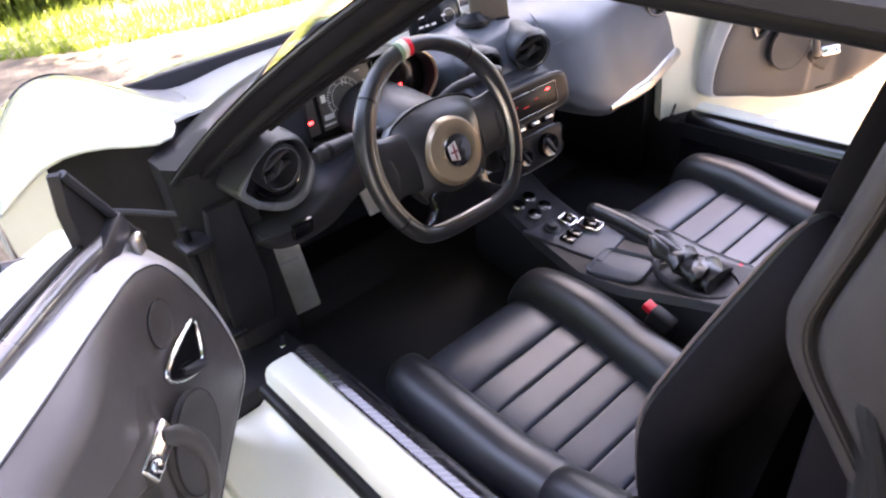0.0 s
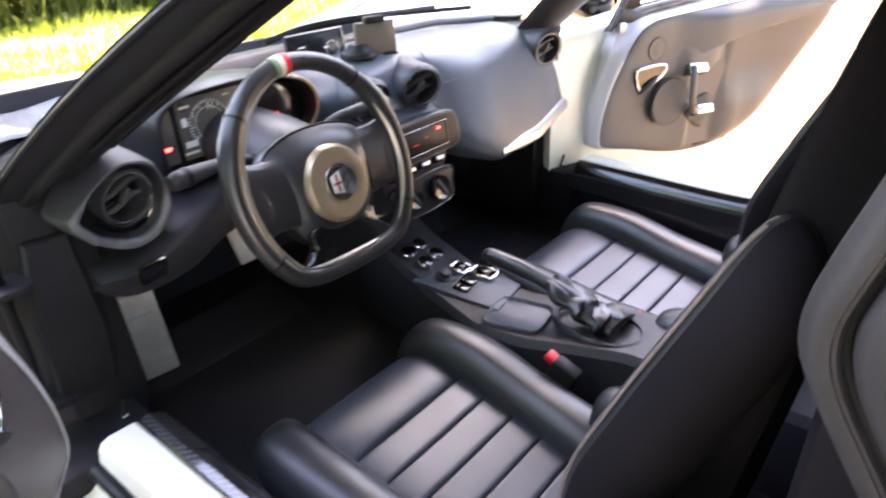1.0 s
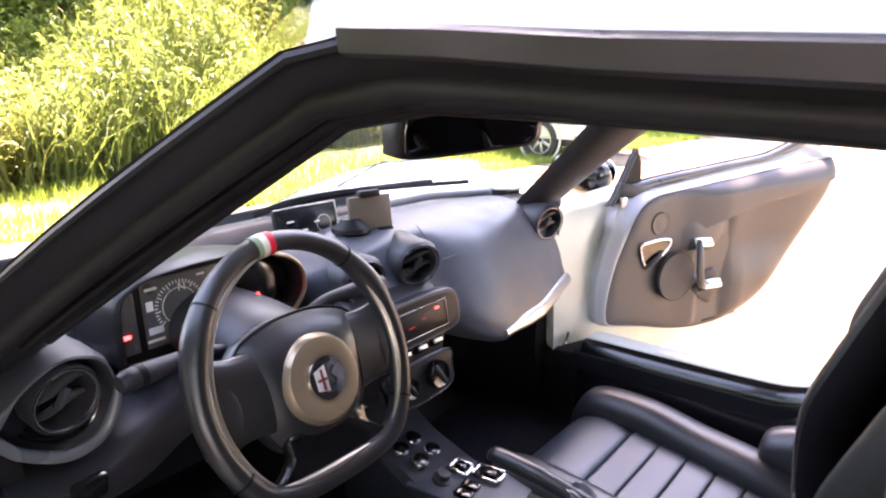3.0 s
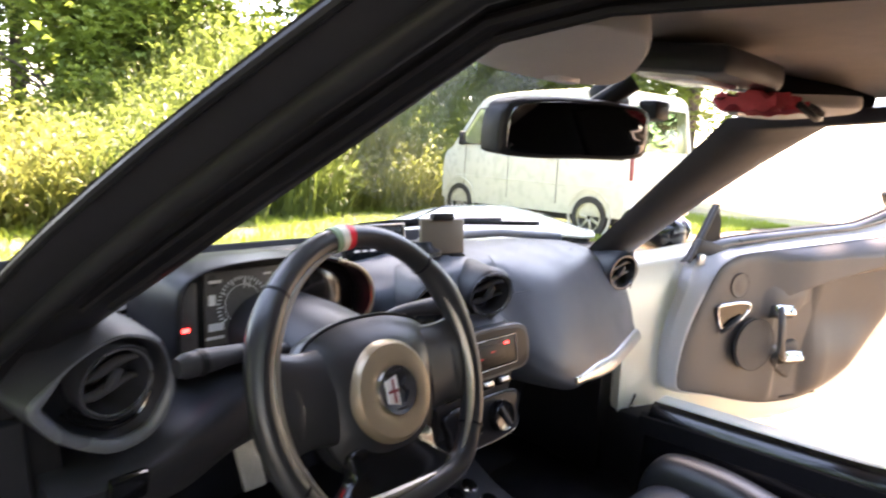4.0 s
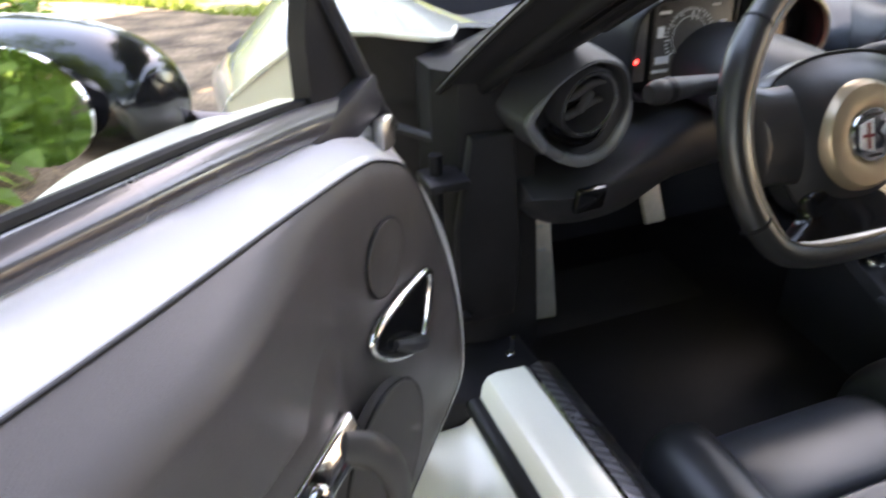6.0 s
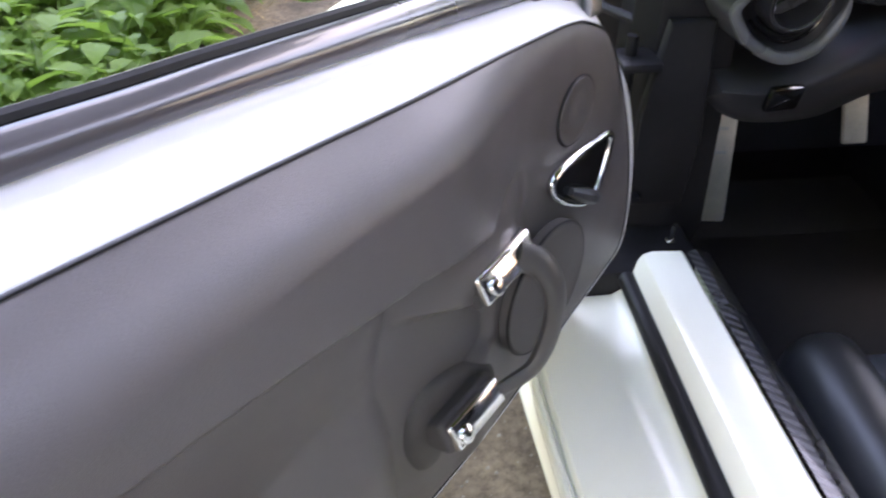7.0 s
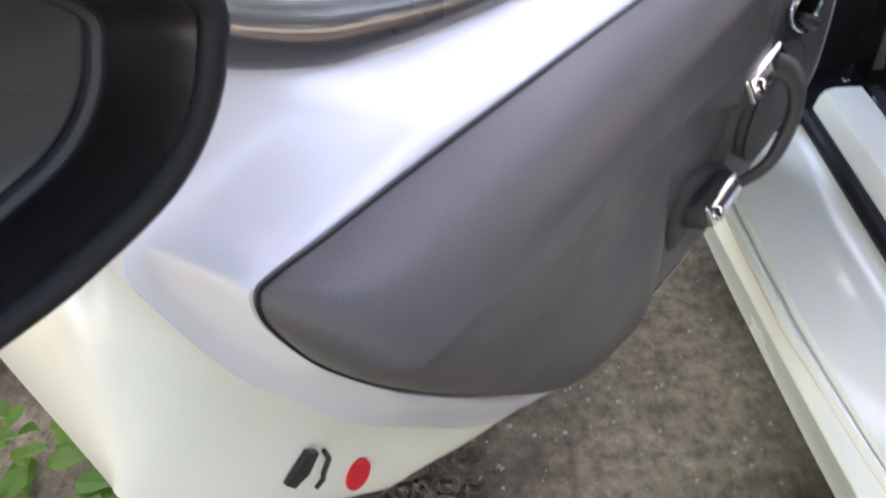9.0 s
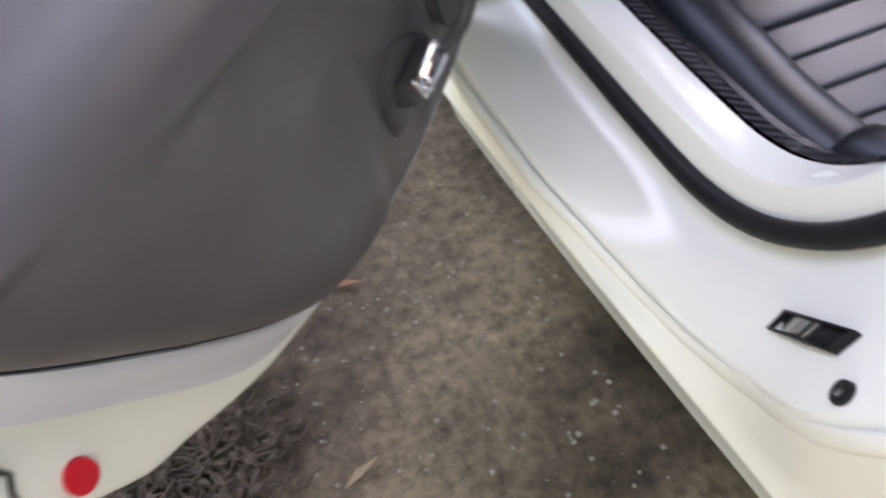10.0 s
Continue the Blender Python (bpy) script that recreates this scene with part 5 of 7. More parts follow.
part("boot_frame", tube([(0.036 + 0.056 * math.cos(a), 0.46 + 0.085 * math.sin(a), 0.298) for a in [2 * math.pi * k / 40 for k in range(40)]], 0.006, 8, closed=True), DASHD, hb)


# ---- seats ----
# backrest wing: y, z, half width, half depth, distance from the seat's middle
WING = [(0.162, 0.29, 0.0255, 0.024, 0.17), (0.1668, 0.335, 0.0357, 0.0336, 0.182), (0.182, 0.43, 0.0408, 0.0372, 0.19), (0.182, 0.55, 0.0408, 0.0396, 0.192), (0.1492, 0.65, 0.0391, 0.0384, 0.187), (0.1054, 0.76, 0.0374, 0.0348, 0.172), (0.096, 0.795, 0.029, 0.027, 0.162), (0.092, 0.815, 0.018, 0.017, 0.154), (0.090, 0.823, 0.006, 0.006, 0.149), (0.090, 0.825, 0.0004, 0.0004, 0.149)]


def seat(side, ahead=0.0, back=0.0):
    cx = side * 0.325 - 0.75 * ahead
    st = part("seat", smooth_loft([[(cx + 0.20 * sx, y, z) for sx, y, z in ((-1, 0.70, 0.14), (-1.05, 0.45, 0.14), (-1, 0.10, 0.15), (1, 0.10, 0.15), (1.05, 0.45, 0.14), (1, 0.70, 0.14))],
                                   [(cx + 0.20 * sx, y, z) for sx, y, z in ((-1, 0.715, 0.20), (-1.05, 0.45, 0.20), (-1, 0.12, 0.20), (1, 0.12, 0.20), (1.05, 0.45, 0.20), (1, 0.715, 0.20))]], 4, 40), LEATHER, car, "black leather bucket seat with ribbed cushion")

    def top(y):
        return float(np.interp(y, [0.18, 0.30, 0.45, 0.60, 0.70, 0.735], [0.196, 0.212, 0.232, 0.252, 0.258, 0.244]))

    hw = lambda y: 0.142 - 0.02 * smooth(0.55, 0.2, y)
    # smooth front pad, rolled over the front edge
    rows = []
    for u, y in enumerate((0.606, 0.612, 0.64, 0.68, 0.71, 0.732, 0.745, 0.75, 0.746)):
        z0 = (top(0.606) - 0.012, top(0.612), top(0.64) + 0.006, top(0.68) + 0.007, top(0.71) + 0.004, 0.246, 0.228, 0.205, 0.16)[u]
        w = hw(min(y, 0.7)) + 0.006
        rows.append([(cx + w * a, y, z0 - 0.012 * abs(a) ** 6) for a in np.linspace(-1, 1, 21)])
    part("front_pad", thick(smooth_loft(rows, 28, 21, False, False), (0, -0.004, -0.03)), LEATHERG, st, "smooth worn front pad", 60)
    edges = [0.604, 0.543, 0.483, 0.424, 0.366, 0.309, 0.253, 0.195]
    for a, b in zip(edges, edges[1:]):
        rows = []
        for t in (0, 0.03, 0.08, 0.16, 0.3, 0.5, 0.7, 0.84, 0.92, 0.97, 1):
            y = lerp(a - 0.0015, b + 0.0015, t)
            lift = 0.0032 * (1 - abs(2 * t - 1) ** 14) + 0.0016 * (1 - smooth(0.0, 0.12, t))
            rows.append([(cx + hw(y) * q, y, top(y) + lift - 0.008 * abs(q) ** 6 - 0.003 * (1 - q * q)) for q in np.linspace(-1, 1, 15)])
        part("cushion_rib", thick(loft(rows, False, False), (0, 0, -0.025)), LEATHERG, st, "", 60)
    for s in (-1, 1):
        rr = []
        for y, z, w, h, dx in ((0.756, 0.190, 0.028, 0.030, 0.158), (0.750, 0.220, 0.040, 0.048, 0.164), (0.71, 0.243, 0.048, 0.060, 0.176), (0.60, 0.243, 0.052, 0.060, 0.182), (0.48, 0.226, 0.053, 0.056, 0.174), (0.36, 0.214, 0.053, 0.056, 0.160), (0.25, 0.198, 0.05, 0.046, 0.150), (0.18, 0.19, 0.045, 0.040, 0.145)):
            rr.append([(cx + s * (dx + w * math.copysign(abs(math.cos(a)) ** 0.85, math.cos(a))), y, z + h * math.copysign(abs(math.sin(a)) ** 0.9, math.sin(a)) - (0.10 if math.sin(a) < -0.5 else 0)) for a in [2 * math.pi * k / 14 for k in range(14)]])
        part("side_bolster", smooth_loft(rr, 36, 32), LEATHER, st, "", 70)
        # backrest wing
        def arc(a0, a1):
            return [[(cx + s * (dx + w * math.cos(a)), y + back - 0.25 * d + d * math.sin(a), z + 0.3 * d * math.sin(a)) for a in np.linspace(radians(a0), radians(a1), 12)] for y, z, w, d, dx in WING]
        part("backrest_wing", smooth_loft(arc(48, 262), 44, 26, False, False), LEATHER, st, "", 70)
        part("wing_side", smooth_loft(arc(-98, 48), 44, 20, False, False), TRIM, st, "matte dark side of the backrest wing", 70)
        sl = [(cx + s * (dx + w * 0.55), y + back + d * 0.64, z + 0.3 * d + 0.001) for y, z, w, d, dx in WING[2:8]]
        part("seam", tube(spline(sl, 24), 0.0014, 6), STITCH, st, "stitched seam")
    for s in (-1, 1):
        hip = [[(cx + s * (0.186 + w * math.cos(a)), y, z + h * math.sin(a)) for a in [2 * math.pi * k / 14 for k in range(14)]] for y, z, w, h in ((0.366, 0.272, 0.020, 0.018), (0.356, 0.272, 0.038, 0.042), (0.32, 0.274, 0.046, 0.058), (0.25, 0.280, 0.048, 0.068), (0.16, 0.29, 0.044, 0.066))]
        part("hip_bolster", smooth_loft(hip, 24, 32), LEATHER, st, "", 70)
    bk = []
    for y, z, w in ((0.17, 0.20, 0.155), (0.162, 0.32, 0.165), (0.146, 0.45, 0.170), (0.128, 0.60, 0.168), (0.109, 0.74, 0.150), (0.088, 0.86, 0.130), (0.071, 0.94, 0.116), (0.061, 0.975, 0.095)):
        bk.append([(cx + w * q, y + back + dy, z + 0.2 * dy) for q, dy in ((-1.0, 0.01), (-0.7, 0.006), (0, 0.0), (0.7, 0.006), (1.0, 0.01), (0.98, -0.036), (0.9, -0.046), (0, -0.050), (-0.9, -0.046), (-0.98, -0.036))])
    part("backrest", smooth_loft(bk, 36, 44), TRIM, st, "", 70)
    for k in range(5):
        z = 0.36 + 0.075 * k
        y = float(np.interp(z, [0.32, 0.45, 0.60, 0.74], [0.162, 0.146, 0.128, 0.112])) + 0.004
        part("backrest_rib", rbox((0.24 - 0.012 * k, 0.022, 0.068), 0.009, pose(cx, y + back, z, -20, 0, 0), 3), LEATHERG, st)
    st.location.y = ahead
    return st


seat(-1)
seat(1, 0.02, 0.035)
# belt buckles and belts
for s in (-1, 1):
    bu = part("belt_buckle", rbox((0.030, 0.05, 0.07), 0.006, pose(s * 0.098 + (0.05 if s > 0 else 0), 0.455 - (0.05 if s > 0 else 0), 0.262 - (0.03 if s > 0 else 0), 20, 0, 0)), BLACK, car, "black belt buckle")
    part("buckle_button", rbox((0.024, 0.030, 0.012), 0.003, pose(s * 0.098 + (0.05 if s > 0 else 0), 0.472 - (0.05 if s > 0 else 0), 0.296 - (0.03 if s > 0 else 0), 25, 0, 0)), REDM, bu, "bright red release button")
    belt = [(s * 0.56, -0.02, 0.90), (s * 0.575, -0.03, 0.78), (s * 0.585, -0.02, 0.60), (s * 0.585, 0.02, 0.42), (s * 0.575, 0.06, 0.26)]
    bl = part("seat_belt", tube(spline(belt, 22), 0.023, 10, flat=0.10, up=(0, 1, 0)), BLACK, car, "black webbing seat belt")
    part("belt_tongue", joined(rbox((0.004, 0.05, 0.020), 0.002, pose(s * 0.578, 0.03, 0.40, 12, 0, 0)), rbox((0.008, 0.055, 0.022), 0.003, pose(s * 0.578, 0.026, 0.425, 12, 0, 0))), CHROME, bl, "chrome belt tongue")
    part("belt_anchor", revolve([(0.016, 0), (0.016, 0.010), (0.010, 0.014), (0.001, 0.014)], 20, pose(s * 0.56, -0.03, 0.91, 0, -s * 90, 0)), CHROME, bl)

# ---- loose things on the dash ----
ph = tagged(new("phone_holder"), "phone clamped in a black suction holder on the dashboard", "phone holder")
pm = pose(0.074, 1.027, 0.748, 84, 0, -17)
part("phone", rbox((0.092, 0.066, 0.009), 0.006, pm, 3), GREYM, ph, "small phone in a brown-grey case")
part("clamp_top", rbox((0.044, 0.014, 0.020), 0.004, pm @ pose(0.0, 0.036, 0.0)), BLACK, ph)
part("clamp_back", rbox((0.060, 0.050, 0.012), 0.004, pm @ pose(0.0, 0, -0.012)), BLACK, ph)
part("clamp_foot", rbox((0.034, 0.012, 0.020), 0.004, pm @ pose(0.028, -0.037, 0.0)), BLACK, ph)
part("ball_joint", revolve([(0.001, -0.013), (0.010, -0.009), (0.013, 0), (0.010, 0.009), (0.001, 0.013)], 20, pose(0.050, 1.045, 0.735)), BLACK, ph)
part("stem", tube([(0.045, 1.045, 0.712), (0.050, 1.045, 0.735), (0.064, 1.040, 0.752)], 0.009, 10), BLACK, ph)
part("suction_cup", revolve([(0.038, 0.0), (0.036, 0.008), (0.024, 0.014), (0.018, 0.024), (0.001, 0.026)], 32, pose(0.040, 1.045, 0.716)), BLACK, ph)
gd = tagged(new("gauge_display"), "small black add-on display standing on the dashboard", "display")
gm = pose(0.005, 1.135, 0.722, 80, 0, -4)
part("housing", rbox((0.142, 0.078, 0.016), 0.006, gm, 3), BLACK, gd)
part("screen", rbox((0.128, 0.062, 0.002), 0.001, gm @ pose(0, 0, 0.0085)), SCREEN, gd, "dark screen with pale digits")
part("bezel_edge", joined(rbox((0.142, 0.003, 0.004), 0.001, gm @ pose(0, 0.038, 0.007)), rbox((0.003, 0.076, 0.004), 0.001, gm @ pose(0.07, 0, 0.007))), SATIN, gd)
for bar in [(-0.045, -0.008, 0.012, 0.004), (-0.028, -0.008, 0.010, 0.004), (-0.010, -0.008, 0.012, 0.004), (0.020, 0.004, 0.012, 0.003), (-0.040, 0.012, 0.016, 0.003)]:
    part("digit_bar", bars([bar], gm @ pose(0, 0, 0.0098)), BLUE, gd)
part("digit_ring", revolve([(0.016, 0.0098), (0.0165, 0.0104), (0.017, 0.0098)], 32, gm @ pose(0.036, -0.002, 0)), BLUE, gd)
part("foot", rbox((0.06, 0.05, 0.012), 0.004, pose(0.005, 1.155, 0.702)), BLACK, gd)



# ---- doors ----
# door coordinates: s rearwards from the hinge, z up, n towards the cabin
PANEL = [(0.225, 0.708), (0.260, 0.716), (0.35, 0.724), (0.45, 0.731), (0.55, 0.740), (0.65, 0.7485), (0.74, 0.7555), (0.82, 0.7615), (0.88, 0.765), (0.906, 0.767), (0.915, 0.764), (0.916, 0.748), (0.905, 0.712), (0.890, 0.680),
         (0.862, 0.630), (0.825, 0.570), (0.775, 0.492), (0.725, 0.425), (0.68, 0.380), (0.62, 0.345), (0.55, 0.325), (0.47, 0.318), (0.38, 0.322), (0.29, 0.338), (0.20, 0.362), (0.12, 0.380), (0.080, 0.395), (0.074, 0.440), (0.086, 0.500),
         (0.108, 0.560), (0.145, 0.630), (0.182, 0.684)]
SHELL = [(0.055, 0.42), (0.055, 0.50), (0.076, 0.575), (0.110, 0.645), (0.150, 0.702), (0.20, 0.724), (0.26, 0.732), (0.38, 0.746), (0.57, 0.764), (0.67, 0.772), (0.74, 0.781), (0.80, 0.795), (0.86, 0.818), (0.880, 0.834), (0.892, 0.828),
         (0.906, 0.814), (0.924, 0.797), (0.940, 0.772), (0.938, 0.742), (0.926, 0.69), (0.907, 0.65), (0.877, 0.585), (0.838, 0.515), (0.788, 0.430), (0.742, 0.372), (0.690, 0.340), (0.62, 0.333), (0.55, 0.318), (0.47, 0.312), (0.38, 0.316),
         (0.29, 0.332), (0.20, 0.355), (0.12, 0.370), (0.065, 0.388)]
MID = np.array((0.50, 0.55))


def hollow(s, z):
    """The door bends in towards the cabin at its upper rear end."""
    return 0.038 * min(1, max(0, (s - 0.26) / 0.66)) * smooth(0.35, 0.70, z)


def panel_relief(s, z, t):
    """Soft trim panel: a rolled upper edge, a crease that fades to the rear, a hand hollow and a hump low down that tucks under."""
    crease = float(np.interp(s, [0.20, 0.30, 0.38, 0.456, 0.497, 0.56, 0.62, 0.68, 0.74, 0.78, 0.92], [0.560, 0.580, 0.606, 0.630, 0.642, 0.653, 0.666, 0.680, 0.693, 0.700, 0.712]))
    top = float(np.interp(s, [0.20, 0.35, 0.55, 0.74, 0.92], [0.716, 0.726, 0.741, 0.756, 0.767]))
    band = float(np.interp(s, [0.30, 0.45, 0.60, 0.75, 0.90], [0.030, 0.034, 0.040, 0.050, 0.056]))
    rear = smooth(0.30, 0.48, s)
    full = 0.030 * (0.06 + 0.94 * rear)
    v = min(1.0, max(0.0, top - z) / band)
    n = full * (1 - (1 - v) ** 1.6)
    below = crease - z
    fade = 1 - smooth(0.58, 0.84, s)
    sink = 0.021 * smooth(0.40, 0.46, s) * fade + 0.014 * smooth(0.385, 0.41, s) * (1 - smooth(0.47, 0.53, s)) + 0.045 * smooth(0.37, 0.395, s) * (1 - smooth(0.475, 0.505, s)) * smooth(0.470, 0.495, z)
    n -= sink * smooth(0.0, lerp(0.007, 0.026, smooth(0.56, 0.80, s)), below) + 0.008 * rear * smooth(0.0, 0.12, below)
    n += 0.027 * smooth(0.565, 0.425, z) * smooth(0.46, 0.57, s) * (1 - smooth(0.64, 0.80, s))
    # the rounded foot of the upper grab handle bracket
    n = max(n, 0.0185 * math.exp(-((s - 0.405) / 0.070) ** 4) * smooth(0.549, 0.562, z - 0.45 * max(0.0, s - 0.42)) * (1 - 0.7 * smooth(0.600, 0.66, z)))
    n += 0.009 * smooth(0.55, 0.80, s)
    edge = 1 - t ** lerp(10, 18, smooth(0.6, 0.85, s)) if below > 0 else 1 - t ** 40
    return hollow(s, z) + 0.003 + n * edge - 0.004 * t ** 30


PFINE = spline(PANEL, 260, True) - np.array((0.50, 0.555))
PANG = np.arctan2(PFINE[:, 1], PFINE[:, 0])
PORD = np.argsort(PANG)


def panel_n(s, z):
    """The panel's surface at a place inside its outline."""
    v = np.array((s - 0.50, z - 0.555))
    r1 = float(np.interp(math.atan2(v[1], v[0]), PANG[PORD], np.linalg.norm(PFINE, axis=1)[PORD], period=math.tau))
    return panel_relief(s, z, min(1, float(np.linalg.norm(v)) / r1))


def belt_z(s):
    return float(np.interp(s, [0.0, 0.15, 0.25, 0.34, 0.47, 0.55, 0.61, 0.656, 0.70, 0.75, 0.79, 0.83, 0.86, 0.89, 0.92, 1.0], [0.700, 0.716, 0.731, 0.742, 0.755, 0.763, 0.768, 0.771, 0.775, 0.784, 0.793, 0.804, 0.819, 0.836, 0.845, 0.86]))


def door(side, angle, hx=0.70, hy=0.86, dz=0.0):
    a = radians(angle)
    d = Vector((side * math.sin(a), -math.cos(a), 0))
    nn = Vector((-side * math.cos(a), -math.sin(a), 0))
    o = Vector((side * hx, hy, 0))

    def at(s, z, n):
        p = o + d * s + nn * n
        return (p.x, p.y, z + dz)

    def fr(s, z, n):
        """Local x rearwards, y up, z into the cabin (mirrored doors stay right-handed)."""
        if side < 0:
            return frame_at(at(s, z, n), -d, (0, 0, 1))
        return frame_at(at(s, z, n), d, (0, 0, 1))
    fx = 1 if side > 0 else -1
    dr = part("door", shield(spline(PANEL, 260, True), (0.50, 0.555), panel_relief, [1, 0.992, 0.975, 0.955, 0.935] + [0.92 - 0.0105 * k for k in range(87)], at, -0.012), DOORP, car, "open door with grey grained trim panel in a white frame", 60)
    part("panel_joint", tube([at(q[0], q[1], hollow(*q) - 0.0002) for q in spline(PANEL, 200, True)], 0.0009, 6, closed=True), RUBBER, dr)
    # white inner frame: from the trim edge out to the flange
    inner = spline(PANEL, 160, True)
    shell = spline(SHELL, 400, True) - MID
    ang = np.arctan2(shell[:, 1], shell[:, 0])
    order = np.argsort(ang)
    rad = np.linalg.norm(shell, axis=1)[order]
    ang = ang[order]
    rings = []
    for k, dn in ((-0.10, -0.036), (0.0, -0.003), (0.06, 0.001), (0.14, 0.001), (0.24, 0.001), (0.36, -0.12), (0.5, -0.30), (0.65, -0.55), (0.8, -0.80), (0.95, -0.95), (1.0, -1.0), (1.0, -2.2), (0.9, -2.6)):
        ring = []
        for s, z in inner:
            v = np.array((s, z)) - MID
            r0 = np.linalg.norm(v)
            th = math.atan2(v[1], v[0])
            r1 = max(r0 + 0.002, float(np.interp(th, ang, rad, period=math.tau)))
            p = MID + v / r0 * lerp(r0, r1, k)
            top = smooth(0.10, 0.45, math.sin(th))
            depth = lerp(0.020, 0.046, top)
            n = dn if dn > -0.04 else dn * depth
            if top > 0 and 0.05 < k < 1:
                n = lerp(n, -depth * min(1, (k - 0.04) / 0.62) ** 0.75, top)
            ring.append(at(p[0], p[1], hollow(*p) + n))
        rings.append(ring)
    part("inner_frame", loft(rings, True, False), PAINT_IN_SHADE, dr, "white painted inner door frame, toned lavender grey for shade", 60)
    # outer skin: shoulder, scalloped side, rear return
    sk = []
    for s in np.linspace(0.10 if side < 0 else -0.06, 0.994, 32):
        b = belt_z(s) - 0.012 - 0.034 * smooth(0.34, 0.54, s)
        bul = 0.050 * math.exp(-((s - 0.02) / 0.20) ** 2)
        drop = float(np.interp(s, [-0.06, 0.1, 0.5, 0.60, 0.70, 0.75, 0.81, 0.85, 0.895, 0.93, 0.96, 0.985, 0.994], [0.31, 0.28, 0.262, 0.27, 0.300, 0.325, 0.365, 0.390, 0.450, 0.513, 0.556, 0.600, 0.632]))
        topz = float(np.interp(s, [0.0, 0.80, 0.87, 0.90, 0.95, 0.970, 0.982, 0.994], [belt_z(0) - 0.012, belt_z(0.80) - 0.042, 0.79, 0.815, 0.800, 0.770, 0.735, 0.69])) if s > 0.78 else b
        h = lambda k: hollow(s, lerp(topz, drop, k)) * smooth(0.4, 0.7, s)
        sh = float(np.interp(s, [-0.06, 0.22, 0.32, 0.40, 0.50, 0.60, 0.70, 0.80, 1.0], [0.197, 0.190, 0.165, 0.140, 0.118, 0.108, 0.104, 0.104, 0.108]))
        sk.append([at(s, topz + 0.004, -0.090), at(s, topz + 0.006, lerp(-0.090, -sh, 0.6)), at(s, topz - 0.010, -sh), at(s, lerp(topz, drop, 0.25), -sh - 0.016 - bul * 0.4), at(s, lerp(topz, drop, 0.50), -0.125), at(s, lerp(topz, drop, 0.75), -0.090 + h(0.75)), at(s, drop, -0.056 + h(1)),
                   at(s, drop + 0.003, -0.044 + h(1)), at(s, lerp(topz, drop, 0.75), -0.045 + h(0.75)), at(s, lerp(topz, drop, 0.4), -0.050 + h(0.4)), at(s, topz - 0.03, -0.070 + h(0))])
    skin = part("outer_skin", smooth_loft(sk, 70, 44), PAINT, dr, "white outer door skin", 60)
    # belt: grey rail, black lip, window glass edge
    ss = np.linspace(0.19, 0.895, 40)
    rh = lambda s: float(np.interp(s, [0.2, 0.4, 0.6, 0.7, 0.8, 0.9], [0.018, 0.014, 0.010, 0.012, 0.020, 0.026]))
    hb = lambda s: hollow(s, belt_z(s))
    rail = [[at(s, belt_z(s) - 0.006, -0.043 + hb(s)), at(s, belt_z(s) + rh(s) * 0.25, -0.040 + hb(s)), at(s, belt_z(s) + rh(s) * 0.8, -0.045 + hb(s)), at(s, belt_z(s) + rh(s), -0.054 + hb(s)), at(s, belt_z(s) - 0.006, -0.062 + hb(s))] for s in ss]
    part("belt_rail", smooth_loft(rail, 60, 24), RAILM, dr, "dark grey belt moulding", 50)
    part("belt_seal", tube([at(s, belt_z(s) + rh(s) + 0.0005, -0.060 + hb(s)) for s in ss], 0.0042, 8), RUBBER, dr, "black rubber window seal")
    part("outer_belt_seal", tube([at(s, belt_z(s) + rh(s) - 0.004, -0.073 + hb(s)) for s in ss], 0.0040, 8), RUBBER, dr)
    gl = part("window_glass", loft([[at(s, belt_z(s) - 0.05, -0.066 + hb(s)), at(s, belt_z(s) + rh(s) - 0.001, -0.066 + hb(s)), at(s, belt_z(s) + rh(s) - 0.001, -0.070 + hb(s)), at(s, belt_z(s) - 0.05, -0.070 + hb(s))] for s in ss]), TINTG, dr, "edge of the lowered window")
    gl.visible_shadow = False
    # moulded black rear corner piece of the door
    cov = [(0.886, 0.872), (0.890, 0.852), (0.903, 0.835), (0.921, 0.823), (0.946, 0.816), (0.975, 0.812), (1.03, 0.812), (1.075, 0.83), (1.085, 0.86), (1.05, 0.895), (0.98, 0.902), (0.92, 0.896)]
    cc = np.array((0.985, 0.858))
    rp = [[at(*(cc + (q - cc) * k), 0.040 + n) for q in spline(cov, 60, True)] for k, n in ((1.0, -0.12), (1.0, -0.020), (0.985, -0.006), (0.95, 0.0), (0.84, 0.001), (0.78, -0.008), (0.70, -0.030), (0.4, -0.036))]
    rear = part("rear_corner_cover", loft(rp), COVERM, dr, "black moulded rear corner cover", 40)
    part("corner_seal", tube([at(*(cc + (q - cc) * 0.90), 0.040) for q in spline(cov, 60, True)[:34]], 0.0045, 10), RUBBER, rear, "glossy black seal loop")
    part("cover_lip", tube([at(*(cc + (q - cc) * 0.70), 0.012) for q in spline(cov, 60, True)], 0.0030, 8, closed=True), DASHD, rear)
    # tweeter and speaker grilles
    def disc(s, z, r, n, mt, name, lab, k=1.0):
        mm = fr(s, z, n)
        g = part(name, revolve([(r, -0.008), (r, 0.0005), (r * 0.97, 0.0025), (r * 0.9, 0.0018), (r * 0.5, 0.0035), (0.001, 0.004)], 48, mm @ Matrix.Diagonal((k, 1, 1, 1))), mt, dr, lab, 50)
        part("grille_ring", tube([mm @ Vector((k * r * math.cos(q), r * math.sin(q), 0.0008)) for q in [2 * math.pi * j / 60 for j in range(60)]], 0.0013, 6, closed=True), BLACK, g)
        return g
